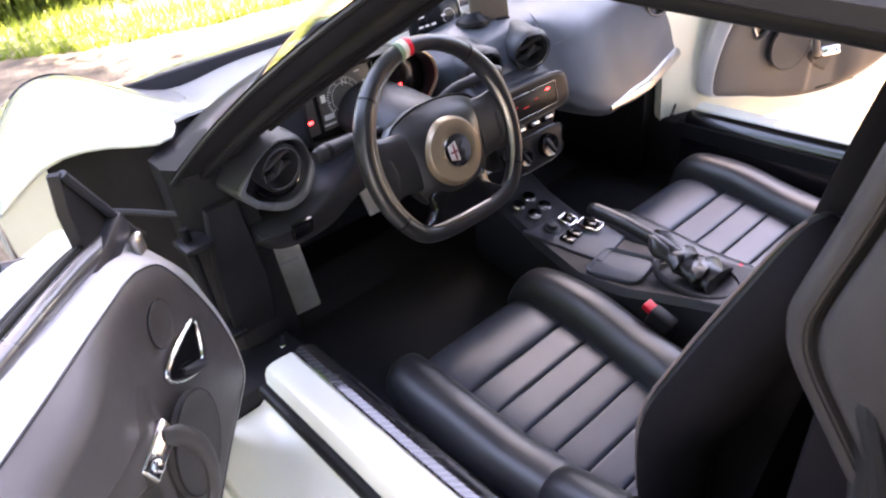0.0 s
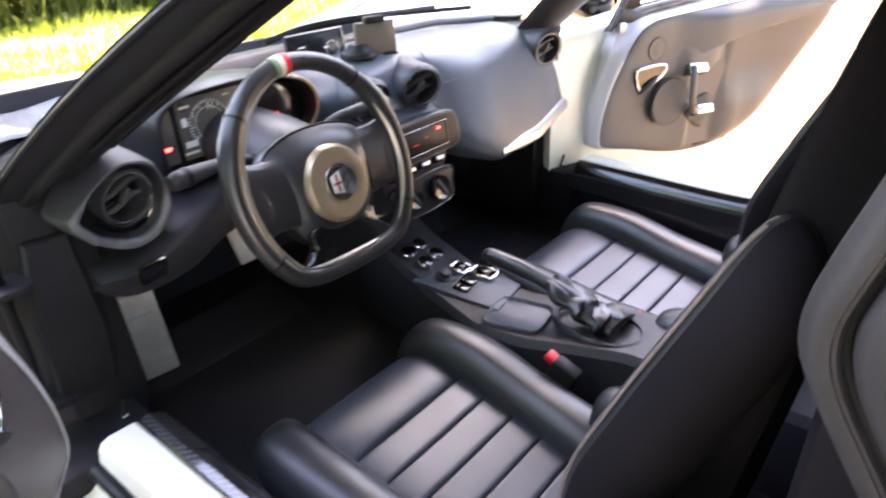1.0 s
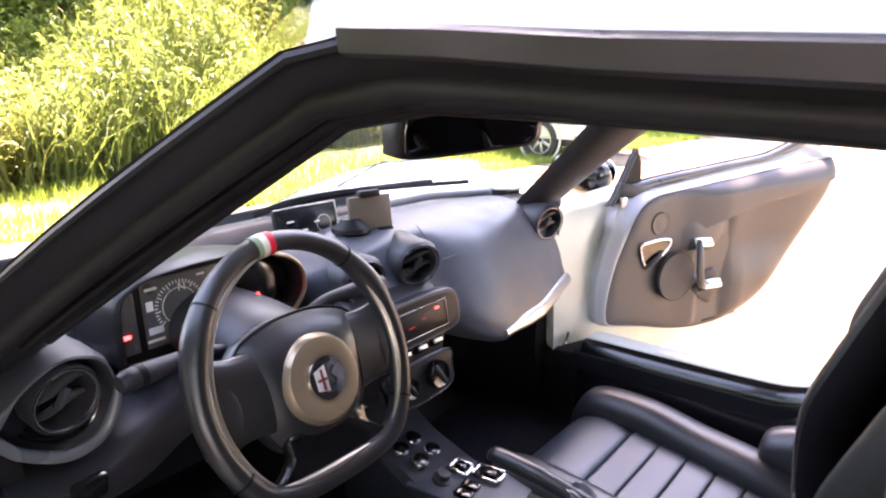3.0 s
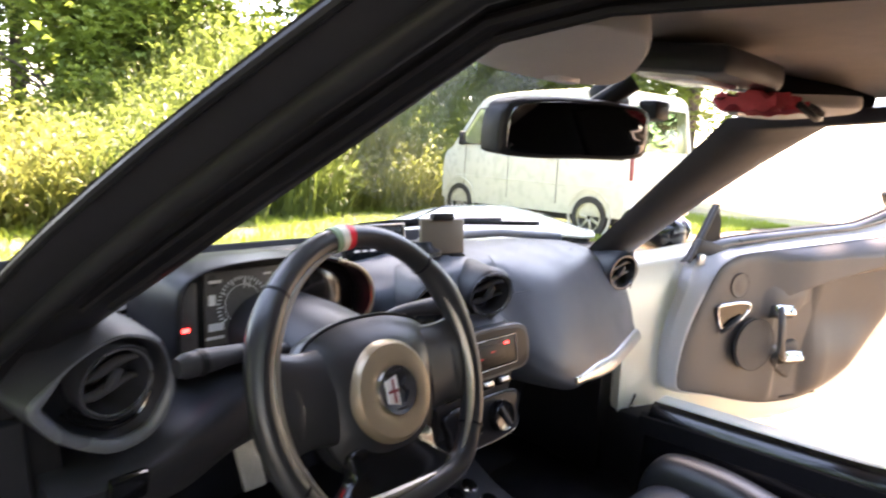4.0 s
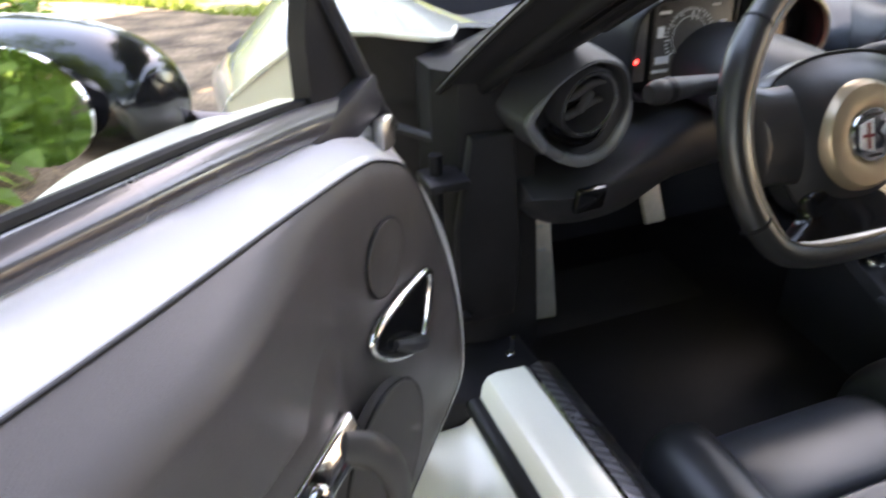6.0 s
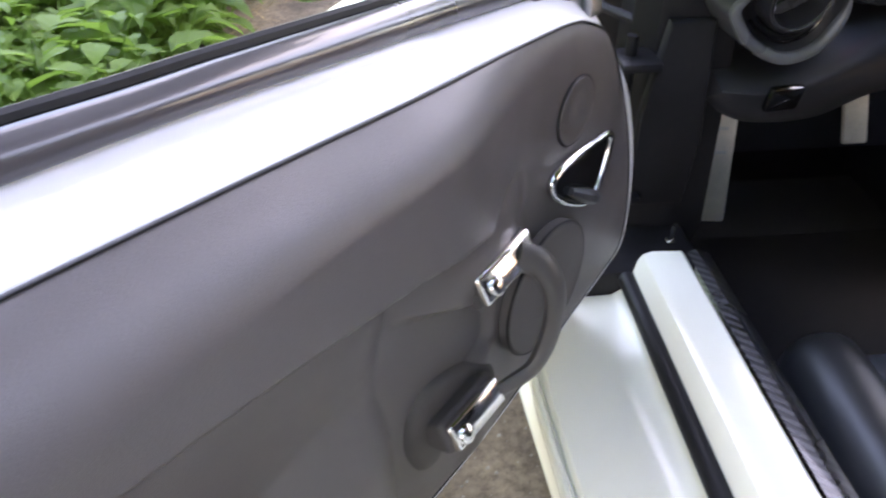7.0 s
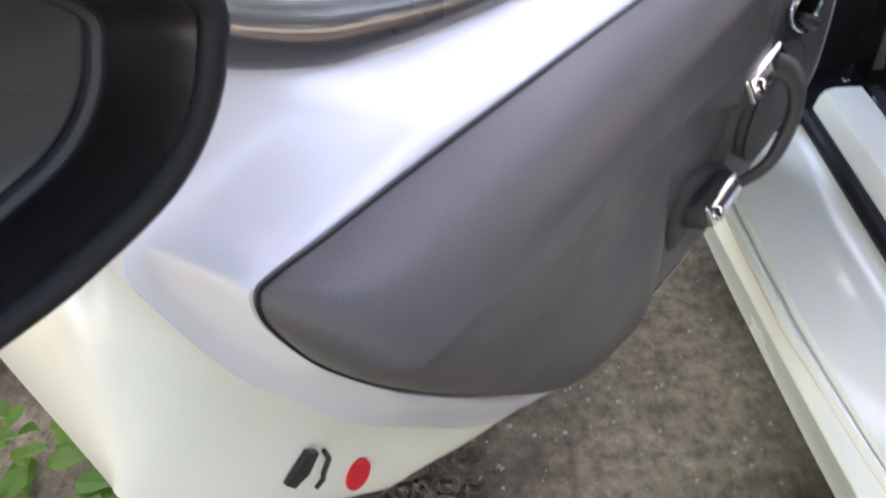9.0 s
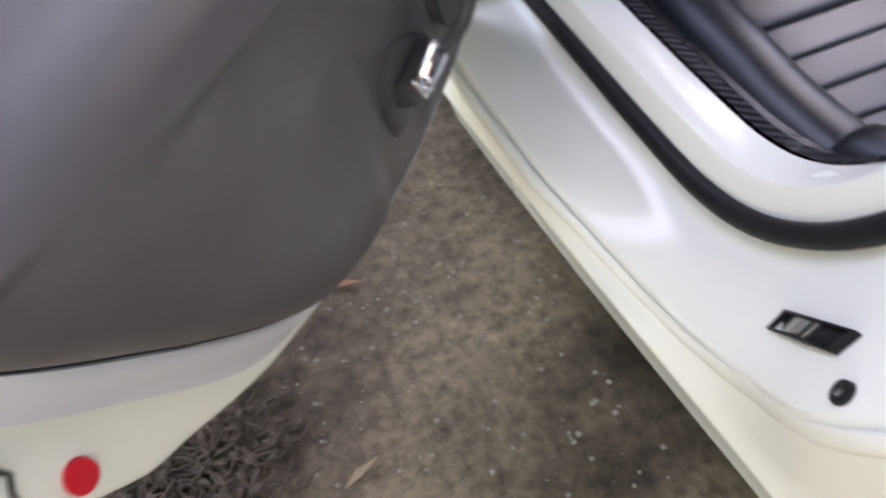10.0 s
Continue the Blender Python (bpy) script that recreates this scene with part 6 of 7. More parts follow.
    disc(0.245, 0.640, 0.030, panel_n(0.245, 0.640) + 0.0006, DOORP, "tweeter_grille", "small round tweeter grille")
    disc(0.300, 0.490, 0.066, 0.0225, DOORD, "speaker_grille", "round speaker grille")
    # door release: bright triangular surround, dark bowl, lever
    tri = [(0.180, 0.592), (0.205, 0.595), (0.236, 0.597), (0.268, 0.596), (0.283, 0.590), (0.278, 0.575), (0.252, 0.554), (0.222, 0.537), (0.203, 0.532), (0.190, 0.541), (0.181, 0.560), (0.175, 0.580)]
    tro = spline(tri, 60, True)
    part("release_surround", tube([at(s, z, 0.0095) for s, z in tro], 0.0042, 10, closed=True), CHROME, dr, "polished triangular surround")
    tc = np.mean(tro, 0)
    bowl = part("release_bowl", loft([[at(*(tc + (q - tc) * k), n) for q in tro] for k, n in ((1.0, 0.0105), (0.94, 0.0085), (0.84, 0.0080), (0.6, 0.0075))], True, True), GLOSSB, dr)
    lv = [at(0.190, 0.526, 0.012), at(0.210, 0.540, 0.016), at(0.232, 0.553, 0.016), at(0.252, 0.566, 0.012)]
    part("release_lever", tube(spline(lv, 14), [0.004 + 0.004 * math.sin(math.pi * k / 13) for k in range(14)], 8), DASHD, bowl, "black pull lever")
    # grab handle: polished bracket feet and a curved leather strap between them
    f1, f2 = (0.386, 0.576, 0.031), (0.430, 0.453, 0.036)
    for (s, z, n), w, lean in ((f1, 0.070, 5), (f2, 0.066, 3)):
        fm = fr(s, z, n) @ pose(0, 0, 0, -24, 0, -fx * lean)
        ft = part("handle_foot", rbox((w, 0.027, 0.010), 0.004, fm, 3), CHROME, dr, "polished metal handle foot")
        part("foot_seat", rbox((w + 0.006, 0.032, 0.030), 0.006, fm @ pose(0, -0.001, -0.018), 3), DOORD, ft)
        part("handle_bolt", revolve([(0.0075, 0.0), (0.0075, 0.003), (0.005, 0.0045), (0.001, 0.0045)], 18, fm @ pose(fx * 0.020, -0.003, 0.005)), CHROME, ft)
    strap = spline([at(0.372, 0.577, 0.032), at(0.357, 0.566, 0.046), at(0.349, 0.536, 0.056), at(0.352, 0.497, 0.057), at(0.368, 0.464, 0.052), at(0.398, 0.452, 0.038)], 30)
    strap_r = 0.0120
    part("grab_strap", tube(strap, [strap_r] * 20 + [strap_r - 0.0004 * k for k in range(10)], 14, flat=0.62, up=tuple(nn)), LEATHERB, dr, "black leather-wrapped grab strap")
    # low rounded escutcheon behind the lower foot
    pk = spline([(0.372, 0.445), (0.395, 0.468), (0.430, 0.486), (0.462, 0.491), (0.483, 0.474), (0.487, 0.440), (0.479, 0.408), (0.464, 0.382), (0.445, 0.384), (0.415, 0.402), (0.385, 0.424)], 72, True)
    part("handle_escutcheon", shield(pk, (0.43, 0.44), lambda x, y, t: panel_n(x, y) + 0.0085 - 0.012 * t ** 12, [1, 0.985, 0.96, 0.93, 0.88, 0.8, 0.65, 0.5, 0.35, 0.2, 0.1], at), DOORD, dr, "", 60)
    # mirror sail with outer mirror
    sail = [(0.226, 0.735), (0.224, 0.790), (0.211, 0.832), (0.205, 0.834), (0.172, 0.775), (0.130, 0.705), (0.115, 0.690), (0.20, 0.712)]
    sl = part("mirror_sail", loft([[at(s, z, n) for s, z in sail] for n in (-0.068, -0.056, -0.053)]), RUBBER, dr, "black triangular mirror sail", 30)
    part("sail_edge", tube([at(0.206, 0.832, -0.053), at(0.172, 0.775, -0.049), at(0.136, 0.716, -0.046), at(0.118, 0.694, -0.044)], 0.006, 8), DASHD, sl)
    part("sail_foot", rbox((0.105, 0.036, 0.022), 0.006, fr(0.195, 0.722, -0.050) @ pose(0, 0, 0, 0, 0, -fx * 12)), DASHD, sl)
    part("sail_clip", rbox((0.022, 0.028, 0.012), 0.004, fr(0.150, 0.700, -0.036)), SATIN, sl)
    hs = []
    for u, sc in ((-0.100, 0.25), (-0.092, 0.62), (-0.06, 0.90), (-0.01, 1.0), (0.05, 0.97), (0.095, 0.80), (0.108, 0.4)):
        hs.append([at(0.235 - 0.052 * math.cos(q) * sc - 0.012, 0.738 + 0.058 * math.sin(q) * sc + 0.06 * u, -0.285 - u) for q in [2 * math.pi * k / 18 for k in range(18)]])
    mir2 = part("outer_mirror", smooth_loft(hs, 26, 40), GLOSSB, dr, "gloss black outer mirror", 60)
    ms = [at(0.279, 0.738 + 0.047 * math.sin(q) - 0.07 * math.cos(q) * 0.08, -0.282 - 0.078 * math.cos(q)) for q in [2 * math.pi * k / 36 for k in range(36)]]
    part("mirror_glass", loft([ms, [tuple(Vector(p) + d * 0.003) for p in ms]]), MIRRORM, mir2)
    part("mirror_arm", tube([at(0.180, 0.700, -0.15), at(0.196, 0.704, -0.19), at(0.218, 0.712, -0.24)], 0.016, 10, flat=0.7), GLOSSB, mir2)
    # lower vent slots and stickers
    if side > 0:
        for s in (0.47, 0.55):
            part("drain_slot", rbox((0.060, 0.006, 0.004), 0.001, fr(s, 0.330, 0.002)), BLACK, dr)
    else:
        def on(p, n):
            return at(p[0], p[1], hollow(*p) * smooth(0.4, 0.7, p[0]) + n)
        part("red_dot", loft([[on((0.879 + 0.0115 * math.cos(q), 0.472 + 0.021 * math.sin(q)), n) for q in [2 * math.pi * k / 28 for k in range(28)]] for n in (-0.047, -0.0405)]), REDM, dr, "round red sticker")
        part("black_mark", loft([[on(q, n) for q in ((0.930, 0.563), (0.926, 0.548), (0.914, 0.548), (0.903, 0.562), (0.909, 0.573))] for n in (-0.050, -0.0405)]), STICKB, dr, "black sticker")
        part("mark_stroke", tube([on(q, -0.042) for q in ((0.899, 0.556), (0.897, 0.540), (0.904, 0.528), (0.906, 0.520), (0.913, 0.518))], 0.0018, 6), STICKB, dr)
    return dr


door(-1, 41.3)
door(1, 68.0, 0.646, 0.857, -0.030)



# ---- ground ----
def gz(x, y):
    """The yard falls gently away from the car."""
    return -0.023 * min(40, max(0, math.hypot(x + 0.8, y - 0.2) - 3.2))


gv, gf = [], []
gx = [-400, -100, -30, -12, -8, -6, -5, -4, -3, -2.4, -2, -1.6, -1.2, -0.8, -0.4, 0, 0.5, 1, 1.5, 2, 3, 4, 5, 6, 8, 12, 30, 100, 400]
gy = [-400, -100, -30, -12, -6, -3, -1, -0.5, 0, 0.5, 1, 1.5, 2, 3, 4, 5, 6, 7, 8, 10, 14, 20, 40, 100, 400]
for y in gy:
    for x in gx:
        gv.append((x, y, gz(x, y)))
for j in range(len(gy) - 1):
    for i in range(len(gx) - 1):
        k = j * len(gx) + i
        gf.append((k, k + 1, k + 1 + len(gx), k + len(gx)))
tagged(raw("ground", gv, gf, CONCRETE), "weathered stained concrete yard", "ground", kind="structure")


def lawn_edge(x):
    return float(np.interp(x, [-9, -3, -1.7, -0.8, 0.2, 1.0, 2.5, 4.0, 6.0, 9, 14], [9.6, 8.8, 7.7, 6.3, 5.3, 5.0, 4.9, 4.6, 4.4, 4.2, 4.0]))


lv2, lf2 = [], []
for i in range(60):
    x = -14 + 34 * i / 59
    e = lawn_edge(x) + 0.12 * noise.noise((x * 1.7, 0, 0))
    for k, (dy, dz) in enumerate(((0, 0.004), (0.25, 0.02), (3, 0.05), (8, 0.1), (30, 0.2))):
        lv2.append((x, e + dy, dz + gz(x, e + dy)))
for i in range(59):
    for k in range(4):
        a = i * 5 + k
        lf2.append((a, a + 5, a + 6, a + 1))
tagged(raw("lawn", lv2, lf2, SOIL), "sunlit rough lawn beyond the yard", "lawn", kind="structure")


class Leafage:
    """Collects leaves and blades for one mesh."""

    def __init__(self, seed):
        self.v, self.f, self.r = [], [], random.Random(seed)

    def leaf(self, p, d, length, width, droop=0.2):
        """A pointed leaf, folded along its rib."""
        d = Vector(d).normalized()
        side = d.cross(Vector((0.13, 0.2, 1))).normalized()
        up = side.cross(d)
        k = len(self.v)
        p = Vector(p)
        m = p + d * length * 0.45 + up * length * 0.06
        t = p + d * length - Vector((0, 0, length * droop))
        self.v += [tuple(p), tuple(m + side * width * 0.5 + up * width * 0.16), tuple(m), tuple(m - side * width * 0.5 + up * width * 0.16), tuple(t)]
        self.f += [(k, k + 1, k + 2), (k, k + 2, k + 3), (k + 2, k + 1, k + 4), (k + 2, k + 4, k + 3)]

    def blade(self, p, lean, h, w):
        k = len(self.v)
        a = self.r.uniform(0, math.tau)
        sx, sy = math.cos(a) * w / 2, math.sin(a) * w / 2
        x, y, z = p
        lx, ly = lean
        self.v += [(x - sx, y - sy, z), (x + sx, y + sy, z), (x + lx * 0.35 + sx * 0.7, y + ly * 0.35 + sy * 0.7, z + h * 0.6), (x + lx * 0.35 - sx * 0.7, y + ly * 0.35 - sy * 0.7, z + h * 0.6), (x + lx, y + ly, z + h)]
        self.f += [(k, k + 1, k + 2, k + 3), (k + 3, k + 2, k + 4)]

    def stem(self, p, q, w):
        k = len(self.v)
        p, q = Vector(p), Vector(q)
        for a in (0, 2.1, 4.2):
            o = Vector((math.cos(a) * w, math.sin(a) * w, 0))
            self.v += [tuple(p + o), tuple(q + o * 0.4)]
        self.f += [(k, k + 2, k + 3, k + 1), (k + 2, k + 4, k + 5, k + 3), (k + 4, k, k + 1, k + 5)]

    def broad(self, p, d, length, width, droop=0.2):
        """An ovate leaf with a sunk rib and a curved blade."""
        d = Vector(d).normalized()
        side = d.cross(Vector((0.13, 0.2, 1))).normalized()
        up = side.cross(d)
        k = len(self.v)
        p = Vector(p)
        curl = self.r.uniform(0.06, 0.20)
        for u, w in ((0.0, 0.0), (0.12, 0.30), (0.30, 0.50), (0.52, 0.46), (0.76, 0.26), (1.0, 0.0)):
            c = p + d * length * u - Vector((0, 0, length * droop * u * u))
            if w == 0:
                self.v.append(tuple(c))
            else:
                j = 1 + self.r.uniform(-0.10, 0.10)
                self.v += [tuple(c + side * width * w * j + up * width * curl), tuple(c), tuple(c - side * width * w * j + up * width * curl)]
        self.f += [(k, k + 1, k + 2), (k, k + 2, k + 3)]
        for i in range(3):
            a = k + 1 + 3 * i
            self.f += [(a, a + 3, a + 4, a + 1), (a + 1, a + 4, a + 5, a + 2)]
        self.f += [(k + 10, k + 13, k + 11), (k + 11, k + 13, k + 12)]

    def way(self, up=0.4):
        a = self.r.uniform(0, math.tau)
        return Vector((math.cos(a), math.sin(a), self.r.uniform(-0.2, 1.0) * up + 0.1))


# lawn grass
L = Leafage(11)
for _ in range(52000):
    x = L.r.uniform(-5, 13)
    y = lawn_edge(x) + 4.5 * L.r.random() ** 1.7 - 0.08
    if noise.noise((x * 0.9, y * 0.9, 3)) < -0.28:
        continue
    h = L.r.uniform(0.05, 0.17) * (1 + 0.8 * max(0, noise.noise((x * 0.5, y * 0.5, 0)))) * (0.5 + 0.5 * smooth(0, 0.8, y - lawn_edge(x)))
    L.blade((x, y, gz(x, y)), (L.r.gauss(0, 0.05), L.r.gauss(0, 0.05)), h, L.r.uniform(0.006, 0.014))
tagged(raw("lawn_grass", L.v, L.f, GRASS), "bright yellow-green mown grass in full sun", "grass", kind="stuff")


# tall weeds behind the lawn: a ragged bank of stalks with leaves
def bank_front(x):
    return lawn_edge(x) + float(np.interp(x, [-9, -3, -1, 1, 3, 6, 9, 14], [0.3, 0.5, 1.2, 2.0, 2.6, 3.4, 4.0, 4.5])) + 0.5 * noise.noise((x * 0.8, 5, 0))


L = Leafage(23)
G = Leafage(24)
for _ in range(3000):
    x = L.r.uniform(-9, 17)
    t = L.r.random()
    y = bank_front(x) + 4.0 * t ** 1.3
    z0 = gz(x, y)
    base = 0.65 + (0.75 + 1.3 * smooth(2.0, 5.0, x)) * smooth(0.0, 0.6, t) + 0.7 * noise.noise((x * 0.35, y * 0.35, 7))
    h = max(0.35, base * L.r.uniform(0.65, 1.15))
    lx, ly = L.r.gauss(0, 0.14), L.r.gauss(0, 0.14) - 0.1
    gold = noise.noise((x * 0.55, y * 0.3, 19)) > 0.16
    S = G if gold else L
    S.stem((x, y, z0), (x + lx, y + ly, z0 + h), 0.008)
    n = int(16 + 14 * h)
    for k in range(n):
        u = (k + 0.5) / n
        p = (x + lx * u + L.r.gauss(0, 0.10), y + ly * u + L.r.gauss(0, 0.10), z0 + h * (0.08 + 0.95 * u))
        S.leaf(p, L.way(1.3), L.r.uniform(0.12, 0.28), L.r.uniform(0.016, 0.050), 0.35)
    if L.r.random() < 0.8:
        for k in range(16):
            S.blade((x + L.r.gauss(0, 0.1), y + L.r.gauss(0, 0.1), z0), (L.r.gauss(0, 0.3), L.r.gauss(0, 0.3)), h * L.r.uniform(0.6, 1.1), 0.022)
tagged(raw("tall_weeds", L.v, L.f, WEED), "dense bank of tall green weeds", "weeds", kind="stuff")
tagged(raw("golden_weeds", G.v, G.f, GOLD), "sunlit yellow flowering weeds in the bank", "weeds", kind="stuff")

# weeds close beside the yard on the driver's side
L = Leafage(31)
for _ in range(1500):
    x = -1.80 - 2.6 * L.r.random() ** 1.2 + 0.15 * L.r.gauss(0, 1)
    y = L.r.uniform(0.9, 5.0)
    if x > -1.70 - 0.10 * noise.noise((y * 2, 0, 0)):
        x -= 0.3
    h = L.r.uniform(0.14, 0.42) * (1 + 2.2 * smooth(2.1, 3.6, -x))
    lx, ly = L.r.gauss(0, 0.08), L.r.gauss(0, 0.08)
    L.stem((x, y, 0), (x + lx, y + ly, h), 0.004)
    n = L.r.randint(9, 18)
    big = 2.3 if L.r.random() < 0.22 else 1.15
    for k in range(n):
        u = (k + 0.7) / n
        w = L.way(0.6)
        p = Vector((x + lx * u, y + ly * u, h * u))
        q = p + w * L.r.uniform(0.02, 0.07)
        L.stem(p, q, 0.0015)
        ln = L.r.uniform(0.04, 0.085) * big
        L.broad(q, w, ln, ln * L.r.uniform(0.5, 0.85), L.r.uniform(0.2, 0.6))
for _ in range(420):
    x, y = -1.72 - 1.6 * L.r.random() ** 1.5, L.r.uniform(0.8, 4.2)
    for k in range(5):
        L.blade((x + L.r.gauss(0, 0.02), y + L.r.gauss(0, 0.02), 0), (L.r.gauss(0, 0.14), L.r.gauss(0, 0.14)), L.r.uniform(0.12, 0.34), L.r.uniform(0.006, 0.012))
for x0, y0 in ((-1.62, 0.30), (-1.72, 0.36), (-1.68, 0.45), (-1.62, 0.10), (-1.55, 0.22), (-1.70, 0.30), (-1.72, 0.02), (-1.60, -0.1), (-1.50, 0.04), (-1.8, 0.2), (-1.9, 0.5), (-1.85, 0.7)):
    for k in range(22):
        w = L.way(0.7)
        p = Vector((x0 + L.r.gauss(0, 0.05), y0 + L.r.gauss(0, 0.05), L.r.uniform(0.02, 0.12)))
        ln = L.r.uniform(0.04, 0.08)
        L.broad(p, w, ln, ln * 0.6, 0.3)
tagged(raw("yard_edge_weeds", L.v, L.f, WEEDN), "leafy green weeds at the yard's edge", "weeds", kind="stuff")
L = Leafage(33)
for _ in range(420):
    y = L.r.uniform(1.3, 4.5)
    x = -1.66 + L.r.gauss(0, 0.08) - 0.12 * noise.noise((y * 2, 0, 0))
    a = L.r.uniform(0, math.tau)
    L.blade((x, y, 0.003), (math.cos(a) * 0.12, math.sin(a) * 0.12), L.r.uniform(0.01, 0.06), 0.005)
tagged(raw("dry_straw", L.v, L.f, STRAW), "dry straw along the edge of the concrete", "straw", kind="stuff")
L = Leafage(35)
curls = []
for _ in range(260):
    x, y = -1.395 + L.r.gauss(0, 0.065), 0.425 + L.r.gauss(0, 0.045)
    a, z, bend = L.r.uniform(0, math.tau), 0.003, L.r.uniform(-1.3, 1.3)
    p = Vector((x, y, 0.004))
    path = [p]
    for k in range(7):
        q = p + Vector((math.cos(a) * 0.013, math.sin(a) * 0.013, L.r.uniform(-0.004, 0.009)))
        q.z = max(0.003, q.z)
        path.append(q)
        p, a = q, a + bend * 0.6 + L.r.gauss(0, 0.25)
    if L.r.random() < 0.35:
        L.leaf(p, L.way(0.4), 0.022, 0.009, 0.2)
    curls.append(tube(path, 0.0019, 5))
wv, wf = joined(*curls)
n0 = len(wv)
wv, wf = list(wv) + list(L.v), list(wf) + [tuple(i + n0 for i in q) for q in L.f]
tagged(raw("withered_weeds", wv, wf, DARKW), "dark withered weeds lying on the concrete", "dead weeds", kind="stuff")
# fallen leaves and grit
for k, (x, y, ln, mt, lab) in enumerate(((-1.140, 0.632, 0.060, DEADL, "curled brown fallen leaf"), (-0.972, 0.596, 0.018, STRAW, "tiny yellow fallen leaf"), (-1.205, 0.318, 0.062, STRAW, "yellowed fallen leaf"))):
    L = Leafage(40 + k)
    L.leaf((x, y, 0.006), (0.9, -0.25 + 0.3 * k, 0.05), ln, ln * (0.26, 0.5, 0.20)[k], -0.05)
    tagged(raw("fallen_leaf", L.v, L.f, mt), lab + " on the concrete", "leaf", "fallen leaves")
L = Leafage(45)
gvv, gff = [], []
for _ in range(1400):
    x, y = L.r.uniform(-1.7, -0.8), L.r.uniform(0.0, 1.2)
    r = 0.0007 + 0.0035 * L.r.random() ** 3 ** 1.0
    k = len(gvv)
    gvv += [(x - r, y - r, 0), (x + r, y - r * 0.7, 0), (x + r * 0.8, y + r, 0), (x - r, y + r * 0.8, 0), (x, y, r * 1.3)]
    gff += [(k, k + 1, k + 4), (k + 1, k + 2, k + 4), (k + 2, k + 3, k + 4), (k + 3, k, k + 4)]
GRIT = mat("pale_grit", (0.26, 0.235, 0.19), 0.9, vary=0.3, scale=30)
tagged(raw("grit", gvv, gff, GRIT), "pale grit scattered on the concrete", "grit", kind="stuff")


# ---- trees ----
def tree(x, y, height, crown_r, crown_z, seed, leaves=5000, leaf=0.16, name="tree", label="", flat=0.7, crown_mat=None):
    r = random.Random(seed)
    t = tagged(new(name), label, name)
    t.location = (x, y, gz(x, y) - 0.05)
    tr = [(0, 0, 0), (r.gauss(0, 0.06), r.gauss(0, 0.06), height * 0.3), (r.gauss(0, 0.15), r.gauss(0, 0.15), height * 0.65), (r.gauss(0, 0.2), r.gauss(0, 0.2), height * 0.95)]
    rad = height * 0.018 + 0.05
    sp = spline(tr, 14)
    pieces = [tube(sp, [rad * (1 - 0.8 * k / 13) for k in range(14)], 10)]
    tips = []
    for k in range(14):
        b = Vector(sp[r.randint(4, 12)])
        a = r.uniform(0, math.tau)
        ln = crown_r * r.uniform(0.6, 1.05)
        e = b + Vector((math.cos(a) * ln, math.sin(a) * ln, ln * r.uniform(0.05, 0.5)))
        pieces.append(tube([b, b.lerp(e, 0.5) + Vector((0, 0, 0.1)), e], [rad * 0.3, rad * 0.18, rad * 0.05], 6))
        tips += [b.lerp(e, 0.6), e]
    part("trunk", joined(*pieces), BARK, t, "dark rough trunk with limbs")
    C = Leafage(seed + 1)
    centre = Vector((0, 0, crown_z))
    clumps = [centre + Vector((r.gauss(0, 1), r.gauss(0, 1), r.gauss(0, 1) * flat)).normalized() * crown_r * r.uniform(0.25, 0.95) * Vector((1, 1, flat)).length / 1.73 for _ in range(46)] + tips
    for _ in range(leaves):
        c = r.choice(clumps)
        p = c + Vector((r.gauss(0, 1), r.gauss(0, 1), r.gauss(0, 0.7))) * crown_r * 0.16
        C.leaf(p, C.way(0.8), r.uniform(0.6, 1.3) * leaf, leaf * r.uniform(0.4, 0.6), 0.3)
    ob = raw("crown", C.v, C.f, crown_mat or CROWN, t)
    return t


far = "tall dark tree standing beyond the weeds"
for k, (x, y, h) in enumerate(((1.2, 17.5, 11), (2.6, 19, 13), (0.0, 21, 12), (4.3, 22, 13), (-2.4, 19, 12), (-4.5, 17, 11), (7.8, 24, 12), (-7, 19, 12), (12, 25, 11), (16, 22, 10), (20, 16, 10))):
    tree(x, y, h, 2.3, h * 0.72, 100 + 7 * k, 3200, 0.34, "tree", far, 1.5)
rf2 = random.Random(9)
for k in range(9):
    ang, far_d = radians(5 + 2.6 * k), rf2.uniform(15.5, 24)
    tree(-0.8 + far_d * math.sin(ang), 0.2 + far_d * math.cos(ang), rf2.uniform(10, 13), 1.25, rf2.uniform(4.2, 6.5), 900 + 5 * k, 2600, 0.26, "tree", "slender dark tree in the row beyond the weeds", 2.6)
for k in range(12):
    ang, far_d = radians(-16 + 3.7 * k), rf2.uniform(13.0, 15.0)
    tree(-0.8 + far_d * math.sin(ang), 0.2 + far_d * math.cos(ang), rf2.uniform(1.9, 2.6), 1.4, rf2.uniform(1.1, 1.4), 1500 + 5 * k, 3600, 0.17, "bush", "leafy green bush behind the tall weeds", 0.7, CROWN_LIT)
bright = "leafy green tree in the sun behind the parked van"
for k, (x, y, h, cr) in enumerate(((7.6, 13.5, 3.4, 1.8), (10.2, 13.0, 7.5, 2.8), (13.2, 11.0, 7.5, 2.8), (15.0, 7.0, 8.0, 3.0), (5.4, 14.5, 6.0, 2.2))):
    tree(x, y, h, cr, h * 0.52, 500 + 9 * k, 9000, 0.30, "tree", bright, 1.1, CROWN_LIT)
for k in (0, 1, 2, 3, 9, 10, 11, 12, 13, 14):
    ang, far_d = radians(38 + 6.0 * k), rf2.uniform(20, 27)
    tree(far_d * math.sin(ang), far_d * math.cos(ang), rf2.uniform(14, 18), 3.6, rf2.uniform(5.5, 8.0), 1200 + 5 * k, 5200, 0.55, "tree", "leafy tree in the wood edge beyond the yard", 1.5)
